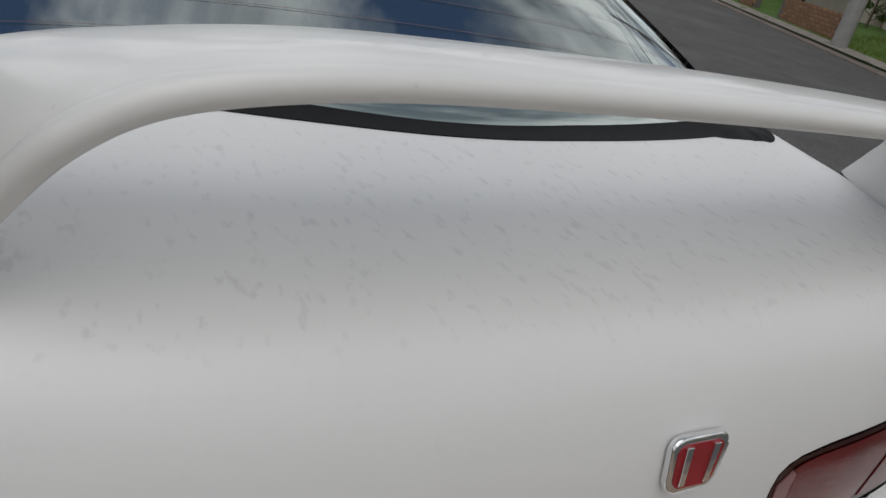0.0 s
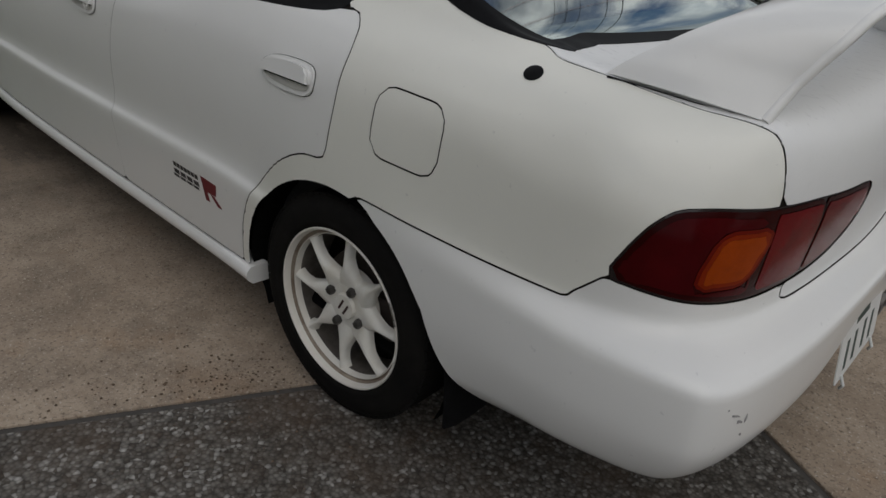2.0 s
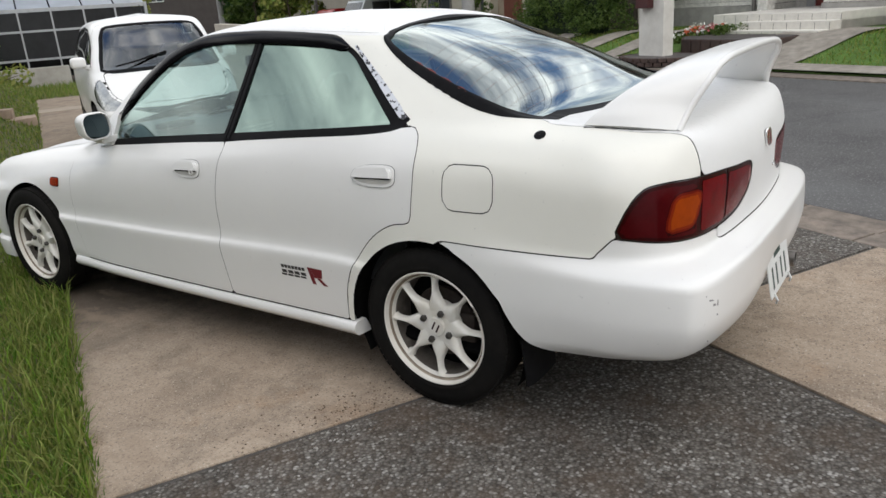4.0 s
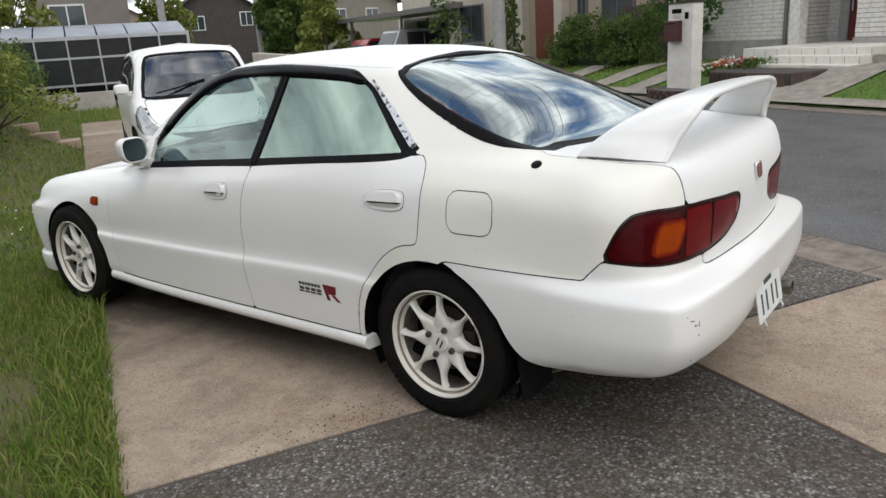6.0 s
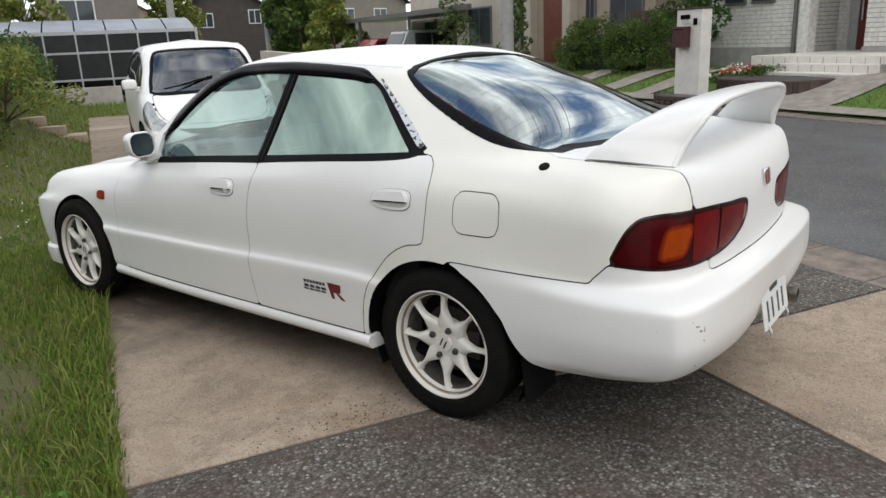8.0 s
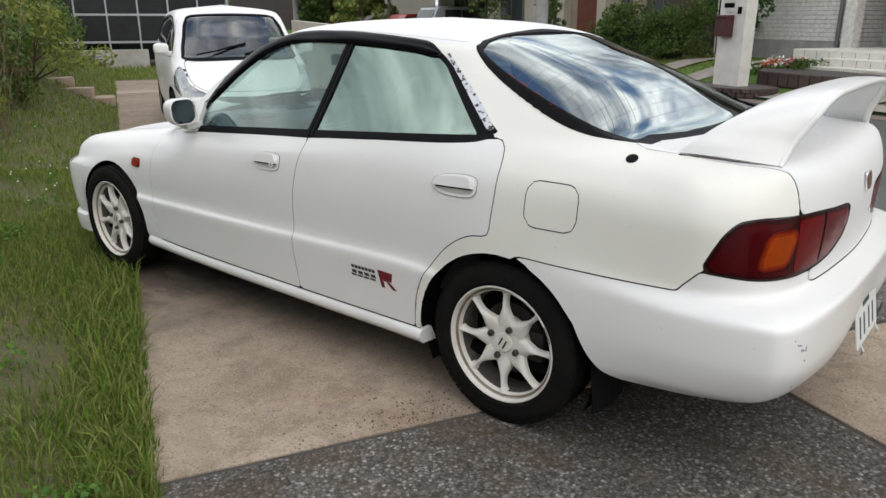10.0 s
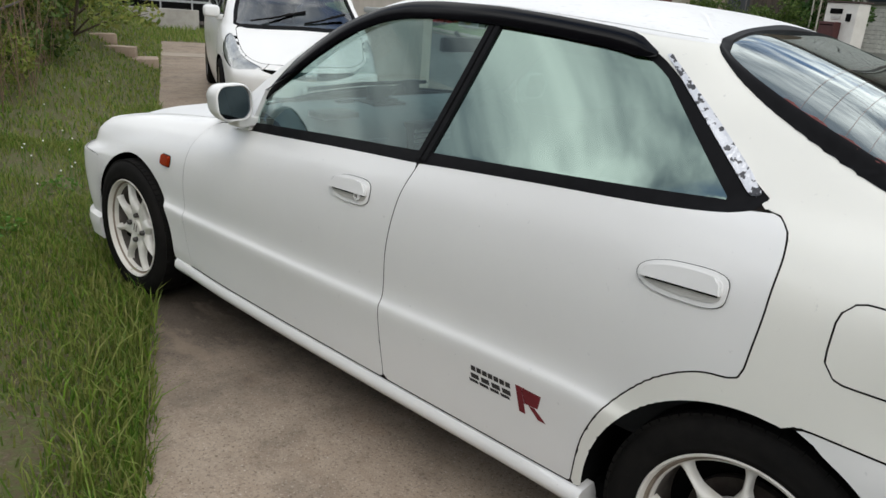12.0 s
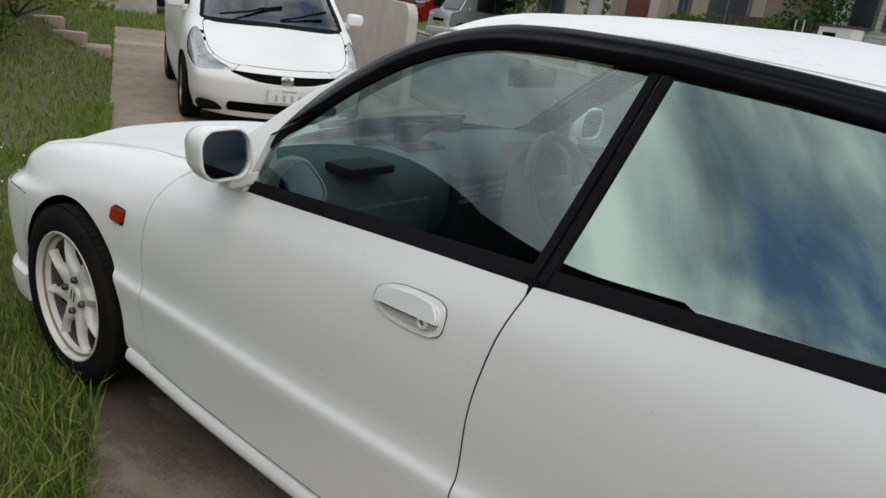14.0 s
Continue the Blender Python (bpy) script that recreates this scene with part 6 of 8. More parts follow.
for side in "LR":
    hl = new("headlamp")
    hl.parent = fit_car
    hl["label"] = "swept clear headlamp with amber corner"
    skin("reflector", c_lamp - .004, M_HEADIN, hl, sides=side, lift=-.012)
    skin("lens", c_lamp - .0005, M_HEAD, hl, sides=side, lift=-.001, flange=0)
    sg = -1 if side == "L" else 1
    bm = bmesh.new()
    bmesh.ops.create_uvsphere(bm, u_segments=20, v_segments=12, radius=.030)
    bmesh.ops.translate(bm, verts=bm.verts, vec=(sg * .70, 1.44, .62))
    part("bulb_bowl", bm, M_CHROME, hl, smooth=True)
    bm = bmesh.new()
    bmesh.ops.create_uvsphere(bm, u_segments=16, v_segments=10, radius=.020)
    bmesh.ops.translate(bm, verts=bm.verts, vec=(sg * .66, 1.60, .52))
    part("turn_bulb", bm, M_LAMB, hl, smooth=True)
# badge as a plain chrome shape, plate as bars, wipers, mirrors, wheels
bm = bmesh.new()
box(bm, (-.055, 1.915, .448), (.055, 1.935, .530), .014, 2)
part("badge", bm, M_CHROME, fit_car, "plain chrome emblem", smooth=True)
bm = bmesh.new()
box(bm, (-.165, 1.930, .300), (.165, 1.942, .425), .008, 2)
pl = part("number_plate", bm, M_PLATE, fit_car, "white number plate with dark bars")
bm = bmesh.new()
for k in range(4):
    box(bm, (-.125 + k * .068, 1.942, .318), (-.098 + k * .068, 1.9432, .372))
box(bm, (-.08, 1.942, .395), (.05, 1.9432, .41))
part("bars", bm, mat("faded_grey_bars", (.42, .43, .42), .5, var=.2, scale=30), pl)
for x0, x1, up in ((.50, -.08, .16), (-.05, -.50, .15)):
    bm = bmesh.new()
    wz = lambda q: .935 + (1.20 - q) * .80 + .02
    tube(bm, [(x0, 1.20, wz(1.20)), (x0 + (x1 - x0) * .5, 1.14, wz(1.14)), (x0 + (x1 - x0) * .72, 1.10, wz(1.10) + .01)], .010, 6)
    tube(bm, [(x0 + (x1 - x0) * .30, 1.165, wz(1.165)), (x1, 1.06, wz(1.06))], .012, 6, radii=[.008, .016])
    part("wiper", bm, M_TRIM, fit_car)
for sgn in (-1, 1):
    bm = bmesh.new()
    box(bm, (sgn * .775, .78, .95), (sgn * .945, .90, 1.075), .05, 3)
    box(bm, (sgn * .70, .80, .93), (sgn * .82, .86, .985), .015, 2)
    part("door_mirror", bm, M_PAINT, fit_car, smooth=True)
bm = bmesh.new()
tube(bm, [(.0, .30, 1.50), (.0, .12, 1.62)], .006, 6)
part("aerial", bm, M_TRIM, fit_car)
for x in (-.37, .37):
    bm = seat_mesh(.46, -.15, .50, .22, 1.12)
    bmesh.ops.translate(bm, verts=bm.verts, vec=(x, 0, 0))
    part("seat", bm, M_SEAT, fit_car, smooth=True)
bm = bmesh.new()
box(bm, (-.66, .62, .5), (.66, 1.10, .92), .05, 2)
part("dashboard", bm, M_DASH, fit_car)


def plain_wheel(parent, m, r=.285):
    w = new("wheel")
    w.parent = parent
    w.matrix_local = m
    bm = bmesh.new()
    lathe(bm, [(-.06, r * .64), (-.085, r * .72), (-.09, r * .85), (-.075, r * .96), (-.05, r), (.07, r), (.085, r * .9), (.08, r * .66)], 40)
    part("tyre", bm, M_TYRE, w, smooth=True)
    bm = bmesh.new()
    lathe(bm, [(-.062, r * .66), (-.08, r * .665), (-.078, r * .62), (-.05, r * .58), (.0, r * .57)], 40)
    part("rim", bm, M_STEEL, w, smooth=True)
    for k in range(7):
        bm = bmesh.new()
        box(bm, (-.072, -.020, .02), (-.045, .020, r * .63), .008, 1, Matrix.Rotation(k * math.tau / 7, 4, "X"))
        part("spoke", bm, M_STEEL, w)
    bm = bmesh.new()
    lathe(bm, [(.0, r * .6), (.0, .001)], 32)
    part("brake", bm, M_DARK, w)
    return w


PW = fit_car.matrix_world.copy()
for x, y, t in ((-.735, 1.13, 0), (-.735, -1.32, 0), (.735, 1.13, 180), (.735, -1.32, 180)):
    plain_wheel(fit_car, pose(x, y, .285, 0, 0, t))
for sgn in (-1, 1):
    for yc in (1.13, -1.32):
        bm = bmesh.new()
        rows = []
        for i in range(19):
            a = radians(-20 + 220 * i / 18)
            yy, zz = yc + .33 * math.cos(a), .28 + .33 * math.sin(a)
            rows.append([bm.verts.new((sgn * .79, yy, zz)), bm.verts.new((sgn * .58, yy, zz)), bm.verts.new((sgn * .575, yc, .28))])
        for a, b in zip(rows, rows[1:]):
            bm.faces.new((a[0], b[0], b[1], a[1])); bm.faces.new((a[1], b[1], b[2], a[2]))
        part("wheel_well", bm, M_DARK, fit_car)
bm = bmesh.new()
box(bm, (-.72, -1.7, .18), (.72, 1.75, .26), .02)
part("floor_pan", bm, M_DARK, fit_car)

# ---- planting ----
def leaf_mat(name, c1, c2, c3=None):
    m = mat(name, c1, .55, spec=.3)
    n, l = m.node_tree.nodes, m.node_tree.links
    ge, rp = n.new("ShaderNodeNewGeometry"), n.new("ShaderNodeValToRGB")
    rp.color_ramp.elements[0].color, rp.color_ramp.elements[1].color = (*c1, 1), (*c2, 1)
    if c3:
        rp.color_ramp.elements.new(.9).color = (*c3, 1)
        rp.color_ramp.elements[1].position = .75 if len(rp.color_ramp.elements) == 3 else 1
    l.new(ge.outputs["Random Per Island"], rp.inputs[0])
    b = n["Principled BSDF"]
    l.new(rp.outputs[0], b.inputs["Base Color"])
    tr, mx = n.new("ShaderNodeBsdfTranslucent"), n.new("ShaderNodeMixShader")
    mx.inputs[0].default_value = .3
    l.new(rp.outputs[0], tr.inputs["Color"])
    l.new(b.outputs[0], mx.inputs[1]); l.new(tr.outputs[0], mx.inputs[2])
    l.new(mx.outputs[0], n["Material Output"].inputs["Surface"])
    return m


M_GRASS = leaf_mat("grass_blades", (.058, .145, .011), (.160, .290, .026), (.26, .26, .08))
M_LEAF = leaf_mat("hedge_leaves", (.026, .060, .010), (.074, .130, .024), (.12, .17, .04))
M_LEAFD = leaf_mat("dark_tree_leaves", (.022, .060, .012), (.07, .14, .028))
M_LEAFY = leaf_mat("yellow_green_leaves", (.095, .155, .022), (.185, .26, .042), (.27, .27, .07))
M_WEED = leaf_mat("weed_leaves", (.06, .15, .025), (.14, .27, .04))
M_DRY = mat("dry_brown_stems", (.30, .205, .14), .9, color2=(.17, .115, .075), scale=30)
M_BARK = mat("bark", (.11, .085, .06), .95, color2=(.055, .042, .032), scale=20, bump=.6, bscale=60)
M_OLDWOOD = mat("weathered_post_wood", (.11, .095, .08), .9, color2=(.06, .05, .042), scale=14, bump=.4, bscale=80)
M_FLOWER = mat("white_petals", (.75, .75, .70), .7)
rng = np.random.default_rng(7)


def soil_height(a, b):
    """The unpaved strip rises away from the driveway, with bumps."""
    d = np.clip((-1.87 - b), 0, 10)
    far = np.clip((a - 7) / 5, 0, 1)
    return -.03 + .12 * np.clip(d / 1.2, 0, 1) ** 1.3 + .10 * np.clip((d - .8) / 2.5, 0, 1) + .50 * far * np.clip(d / 1.2, 0, 1) + .035 * np.sin(a * 2.3 + b) * np.sin(b * 3.1 + .6 * a) * np.clip(d, 0, 1) + .02 * np.sin(a * 7.1) * np.sin(b * 6.3) * np.clip(d * 2, 0, 1)


def grid_ground(name, a0, a1, b0, b1, na, nb, material, height, label, cat):
    aa, bb = np.meshgrid(np.linspace(a0, a1, na), np.linspace(b0, b1, nb), indexing="ij")
    zz = height(aa, bb)
    v = np.stack([aa * E1.x + bb * E2.x, aa * E1.y + bb * E2.y, zz], -1).reshape(-1, 3)
    f = [(i * nb + j, (i + 1) * nb + j, (i + 1) * nb + j + 1, i * nb + j + 1) for i in range(na - 1) for j in range(nb - 1)]
    f = [q[::-1] for q in f]
    return tagged(mesh_ob(name, v, f, material), label, cat, kind="structure")


M_LAWNBASE = mat("weedy_soil", (.085, .115, .026), .95, color2=(.105, .072, .048), scale=34, detail=12, bump=1.0, bscale=70, stain=((.19, .155, .11), 55, .60, .70))
grid_ground("verge", -7, 20.6, -9, LB, 150, 70, M_LAWNBASE, soil_height, "weedy earth strip beside the driveway", "verge")


def blades(name, pa, pb, pz, hmin, hmax, width, material, label, cat, lean=.5):
    """Many grass blades as one piece: each a bent, tapering strip."""
    n = len(pa)
    h = rng.uniform(hmin, hmax, n) * rng.choice([.5, .8, 1.0, 1.0, 1.3], n)
    ang, turn = rng.uniform(0, math.tau, n), rng.uniform(0, math.tau, n)
    ln = h * rng.uniform(.15, lean + .35, n)
    w = width * rng.uniform(.6, 1.4, n)
    x, y = pa * E1.x + pb * E2.x, pa * E1.y + pb * E2.y
    wx, wy, lx, ly = np.cos(turn) * w, np.sin(turn) * w, np.cos(ang) * ln, np.sin(ang) * ln
    V = np.empty((n, 5, 3))
    V[:, 0] = np.stack([x - wx, y - wy, pz - .01], 1)
    V[:, 1] = np.stack([x + wx, y + wy, pz - .01], 1)
    V[:, 2] = np.stack([x + wx * .8 + lx * .35, y + wy * .8 + ly * .35, pz + h * .6], 1)
    V[:, 3] = np.stack([x - wx * .8 + lx * .35, y - wy * .8 + ly * .35, pz + h * .6], 1)
    V[:, 4] = np.stack([x + lx, y + ly, pz + h * .92], 1)
    base = np.arange(n) * 5
    F = [(b, b + 1, b + 2, b + 3) for b in base] + [(b + 3, b + 2, b + 4) for b in base]
    return tagged(mesh_ob(name, V.reshape(-1, 3), F, material, smooth=False), label, cat, kind="stuff")


def scatter(n, a0, a1, b0, b1, clump=.0, keep=None):
    pa, pb = rng.uniform(a0, a1, n), rng.uniform(b0, b1, n)
    if clump:
        k = np.sin(pa * 2.1 + 1.3 * np.sin(pb * 2.7)) * np.sin(pb * 3.3 + np.cos(pa * 1.7)) + .5 * np.sin(pa * 6.3) * np.sin(pb * 7.7)
        k = np.maximum(k, -.8)
        bare = (pb < -2.15) * np.clip(np.sin(pa * 1.9 + .8 * np.sin(pb * 4.1)) + .6 * np.sin(pb * 5.2 + pa) - .1, 0, 1)
        m = k > rng.uniform(-1.2, clump, n) + .28 * bare
        pa, pb = pa[m], pb[m]
    return pa, pb, soil_height(pa, pb)


blades("grass", *scatter(140000, -2.2, 5.0, -4.2, -1.84, .35), .018, .066, .0028, M_GRASS, "bright green uncut grass along the driveway edge", "grass")
pa = rng.uniform(-2.2, 7.0, 9000)
pb = LB - np.abs(rng.normal(0, .15, 9000)) + .02
blades("edge_grass", pa, pb, np.maximum(soil_height(pa, pb), 0), .04, .12, .0030, M_GRASS, "taller grass overhanging the driveway edge", "grass", .7)
blades("far_grass", *scatter(34000, 5.0, 20.5, -5.5, -1.85), .025, .085, .006, M_GRASS, "green grass bank along the driveway", "grass")
blades("rough_grass", *scatter(9000, -2.2, 8, -8, -4.2), .08, .22, .006, M_GRASS, "rough grass behind the fence", "grass")
pa, pb = rng.uniform(16.05, 20.3, 5000), rng.uniform(-1.9, 1.9, 5000)
blades("end_grass", pa, pb, np.zeros(5000) - .02, .06, .18, .007, M_GRASS, "grass in front of the low wall", "grass")
slab("end_strip", 16.02, 20.4, LB, 1.9, -.3, -.01, M_LAWNBASE, "weedy earth before the low wall", "verge")


def leaf_cloud(centres, radii, n, size, material, name, parent=None, squash=.8, flat=0.0):
    """Many small leaves filling clumps, as one mesh."""
    c = np.array(centres, float)
    r = np.array(radii, float)
    k = rng.choice(len(c), n, p=(r ** 2) / (r ** 2).sum())
    d = rng.normal(size=(n, 3))
    d /= np.linalg.norm(d, axis=1, keepdims=True)
    p = c[k] + d * (r[k] * rng.uniform(.55, 1.08, n) ** .6)[:, None] * (1, 1, squash)
    u = rng.normal(size=(n, 3)); u[:, 2] *= (1 - flat); u /= np.linalg.norm(u, axis=1, keepdims=True)
    v = np.cross(u, rng.normal(size=(n, 3))); v /= np.linalg.norm(v, axis=1, keepdims=True)
    s = size * rng.uniform(.6, 1.35, n)[:, None]
    V = np.stack([p - u * s, p - v * s * .5 , p + u * s, p + v * s * .5], 1).reshape(-1, 3)
    b = np.arange(n) * 4
    return mesh_ob(name, V, [(i, i + 1, i + 2, i + 3) for i in b], material, parent, smooth=False)


def tree(name, a, b, height, spread, material, label, n=2600, trunk=.09, low=.35, z=0.0, leaf=.10, cat="tree"):
    p = plot(a, b, z)
    t = thing(name, pose(p.x, p.y, p.z), label, cat)
    bm = bmesh.new()
    top = height * .8
    lean = [float(q) * height for q in rng.uniform(-.06, .06, 2)]
    tube(bm, [(lean[0] * s ** 2, lean[1] * s ** 2, top * s) for s in np.linspace(0, 1, 7)], trunk, 8, radii=[trunk * (1 - .8 * s) for s in np.linspace(0, 1, 7)])
    cs, rs = [], []
    for k in range(11):
        s = low + (1 - low) * (k + .5) / 11
        an = k * 2.4 + rng.uniform(-.4, .4)
        reach = spread * (1 - .55 * max(0, (s - .55) / .45)) * rng.uniform(.55, 1.0)
        base = Vector((lean[0] * s * s * .7, lean[1] * s * s * .7, top * s * .85))
        tip = Vector((math.cos(an) * reach, math.sin(an) * reach, height * s))
        tube(bm, [base, base.lerp(tip, .5) + Vector((0, 0, -.05)), tip], trunk * .3, 5, radii=[trunk * .38 * (1.1 - s * .6), trunk * .24, trunk * .08])
        cs.append(tuple(tip)); rs.append(spread * rng.uniform(.32, .5))
        if k % 2:
            cs.append(tuple(base.lerp(tip, .55) + Vector((0, 0, .1)))); rs.append(spread * rng.uniform(.25, .38))
    part("trunk", bm, M_BARK, t, smooth=True)
    leaf_cloud(cs, rs, n, leaf, material, "crown", t)
    return t


# broad weeds and clover flowers in the grass
for k in range(14):
    a, b = rng.uniform(-.6, 5.5), rng.uniform(-3.4, -1.95)
    z = float(soil_height(np.array(a), np.array(b)))
    p = plot(a, b, z)
    w = thing("weed", pose(p.x, p.y, p.z, 0, 0, rng.uniform(0, 360)), "low broad-leaved green weed in the grass", "weed", "weeds")
    leaf_cloud([(rng.uniform(-.1, .1), rng.uniform(-.1, .1), .05) for _ in range(4)], [.08] * 4, 110, .015, M_WEED, "leaves", w, .7, .4)
for k in range(22):
    if k < 13:
        a, b = 3.9 + rng.normal(0, .35), -2.35 + rng.normal(0, .22)
    else:
        a, b = rng.uniform(0, 9), rng.uniform(-2.8, -1.95)
    z = max(0, float(soil_height(np.array(a), np.array(b))))
    p = plot(a, b, z)
    w = thing("clover_flower", pose(p.x, p.y, p.z), "small white clover flower on a stem", "flower", "clover flowers")
    bm = bmesh.new()
    hgt = rng.uniform(.10, .2)
    tube(bm, [(0, 0, 0), (.01, .01, hgt)], .0018, 4)
    part("stem", bm, M_WEED, w)
    bm = bmesh.new()
    bmesh.ops.create_icosphere(bm, subdivisions=1, radius=.0065)
    for v in bm.verts:
        v.co = v.co * rng.uniform(.8, 1.2) + Vector((.01, .01, hgt))
    part("head", bm, M_FLOWER, w)

# old fence with dry climbers
fence = thing("fence", Matrix(), "old dark timber post fence overgrown with dry stems", "fence")
posts = [(-.8, -3.25), (1.45, -3.25), (3.70, -3.25), (5.98, -3.28), (8.19, -3.25), (10.4, -3.25)]
for a, b in posts:
    z = float(soil_height(np.array(a), np.array(b)))
    p = plot(a, b, z)
    bm = bmesh.new()
    tube(bm, [(p.x + .02 * s, p.y - .01 * s, p.z - .1 + 1.35 * s) for s in np.linspace(0, 1, 6)], .045, 9, radii=[.034, .033, .033, .031, .031, .029])
    part("post", bm, M_OLDWOOD, fence, smooth=True)
for zr in (.78,):
    bm = bmesh.new()
    tube(bm, [tuple(plot(a, b + .05, float(soil_height(np.array(a), np.array(b))) + zr + .06 * math.sin(a * 3))) for a, b in posts], .011, 6)
    part("rail", bm, M_OLDWOOD, fence, smooth=True)
bm = bmesh.new()
for k in range(170):
    a = rng.uniform(.6, 10.5)
    b = -3.1 - abs(rng.normal(0, .28)) + .1
    z = float(soil_height(np.array(a), np.array(b)))
    h = rng.uniform(.6, 1.75)
    p0, d = plot(a, b, z), rng.normal(0, .26, 2)
    tube(bm, [p0, p0 + Vector((d[0] * .4, d[1] * .4, h * .5)), p0 + Vector((d[0] * 1.2, d[1] * 1.2, h))], .005, 4, cap=False, radii=[.0042, .0032, .0015])
st = part("dry_stems", bm, M_DRY, None)
tagged(st, "tangle of thin dry brown stems on the fence", "dry stems", kind="stuff")
cs, rs = [], []
for k in range(60):
    a, b = rng.uniform(1, 11.5), -3.25 - abs(rng.normal(0, .35))
    cs.append(tuple(plot(a, b, rng.uniform(.2, 1.4)))); rs.append(rng.uniform(.12, .34))
tagged(leaf_cloud(cs, rs, 24000, .026, M_LEAFY, "climber_leaves"), "sparse yellow-green leaves among the dry stems", "climber", kind="stuff")
for k, (a, b, h, s) in enumerate(((9.0, -3.3, 1.15, .75), (10.6, -3.0, 1.25, .85), (12.3, -3.1, 1.35, .95), (13.8, -3.6, 1.7, 1.1), (12.0, -4.6, 2.0, 1.3), (7.6, -3.9, 1.2, .8), (15.2, -3.3, 1.2, .9))):
    p = plot(a, b, float(soil_height(np.array(a), np.array(b))))
    sh = thing("shrub", pose(p.x, p.y, p.z), "leafy green shrub on the bank", "shrub", "bank shrubs")
    cc = [(rng.normal(0, s * .42), rng.normal(0, s * .42), rng.uniform(.15, 1) * h * .85) for _ in range(16)]
    leaf_cloud(cc, [s * rng.uniform(.24, .42) for _ in cc], 2400, .042, (M_LEAF, M_LEAFY, M_LEAF)[k % 3], "leaves", sh)
    bm = bmesh.new()
    for q in cc[:9]:
        tube(bm, [(0, 0, 0), (q[0] * .4, q[1] * .4, q[2] * .55), q], .012, 5, radii=[.018, .012, .004])
    part("stems", bm, M_BARK, sh)
# stepping stones up the bank
M_STEPB = mat("tan_step_block", (.44, .34, .265), .9, color2=(.30, .23, .18), scale=7, bump=.3, bscale=90)
for k, (a, b, w) in enumerate(((10.85, -2.10, .42), (10.95, -2.42, .45), (11.3, -2.68, .40))):
    z = float(soil_height(np.array(a), np.array(b)))
    p = plot(a, b, z)
    s = thing("step_block", pose(p.x, p.y, p.z, rng.uniform(-3, 3), rng.uniform(-3, 3), YAW + rng.uniform(-12, 12)), "worn brown concrete step block in the grass bank", "step block", "bank steps")
    part("block", box(bmesh.new(), (-w / 2, -.16, -.08), (w / 2, .16, .09), .015, 2), M_STEPB, s)

# ---- walls, lean-to and street edge ----
M_WALLC = mat("grey_rendered_wall", (.44, .42, .385), .9, color2=(.33, .31, .28), scale=3, bump=.2, bscale=90, stain=((.20, .19, .17), 1.2, .55, .75))
M_WALLB = mat("beige_rendered_wall", (.50, .46, .40), .9, color2=(.42, .385, .33), scale=2.5, bump=.2, bscale=90)
M_ALU = mat("silver_aluminium", (.50, .51, .52), .4, metal=.7, var=.15, scale=12)
M_POLY = mat("polycarbonate_roof", (.56, .60, .66), .25, var=.12, scale=2, spec=.6)
M_SMOKE = mat("dark_panel", (.020, .021, .023), .25, var=.4, scale=3)
slab("wall_low", 20.45, 20.6, -9, -.92, -.2, .50, M_WALLC, "low grey rendered wall behind the driveway", "wall", bevel=.02)
fw = thing("garden_wall", plot_pose(8.27, 1.41), "beige rendered garden wall with a rounded end", "wall")
bm = bmesh.new()
prof = [(0, -.1), (0, 1.03)] + [(.20 - .20 * math.cos(t), 1.03 + .20 * math.sin(t)) for t in np.linspace(.2, math.pi / 2, 7)] + [(4.2, 1.31), (4.2, -.1)]
va = [bm.verts.new((0, y, z)) for y, z in prof]
vb = [bm.verts.new((.12, y, z)) for y, z in prof]
bm.faces.new(va); bm.faces.new(vb[::-1])
for k in range(len(prof)):
    bm.faces.new((va[k], vb[k], vb[(k + 1) % len(prof)], va[(k + 1) % len(prof)]))
bmesh.ops.recalc_face_normals(bm, faces=bm.faces)
part("wall", bm, M_WALLB, fw)

# lean-to car shelter: curved sheet roof, barred dark panes
cp = thing("car_shelter", plot_pose(22.0, 0), "aluminium car shelter with a curved translucent roof and dark panes", "car shelter")
L0, L1 = -9.5, 1.5
for k in range(13):
    bm = bmesh.new()
    rows = []
    x0, x1 = L0 + (L1 - L0) * k / 13 + .02, L0 + (L1 - L0) * (k + 1) / 13 - .02
    for i in range(9):
        t = i / 8
        rows.append([bm.verts.new((x, 3.0 * t, 2.02 + .42 * math.sin(min(1, t * 1.2) * math.pi / 2))) for x in (x0, x1)])
    for a, b in zip(rows, rows[1:]):
        bm.faces.new((a[0], a[1], b[1], b[0]))
    bmesh.ops.solidify(bm, geom=bm.faces[:], thickness=.02)
    part("roof_sheet", bm, M_POLY, cp, smooth=True)
for z, th in ((1.99, .05), (1.43, .03), (.66, .03)):
    part("rail", box(bmesh.new(), (L0, -.03, z - th), (L1, .03, z + th)), M_ALU, cp)
for k in range(14):
    x = L0 + (L1 - L0) * k / 13
    part("mullion", box(bmesh.new(), (x - .022, -.025, 0), (x + .022, .025, 2.0)), M_ALU, cp)
for k in range(13):
    x0, x1 = L0 + (L1 - L0) * k / 13 + .03, L0 + (L1 - L0) * (k + 1) / 13 - .03
    for z0, z1 in ((.70, 1.40), (1.46, 1.93)):
        part("pane", box(bmesh.new(), (x0, .0, z0), (x1, .012, z1)), M_SMOKE, cp)
part("back_panel", box(bmesh.new(), (L0, 2.9, 0), (L1, 3.0, 2.4)), M_SMOKE, cp)
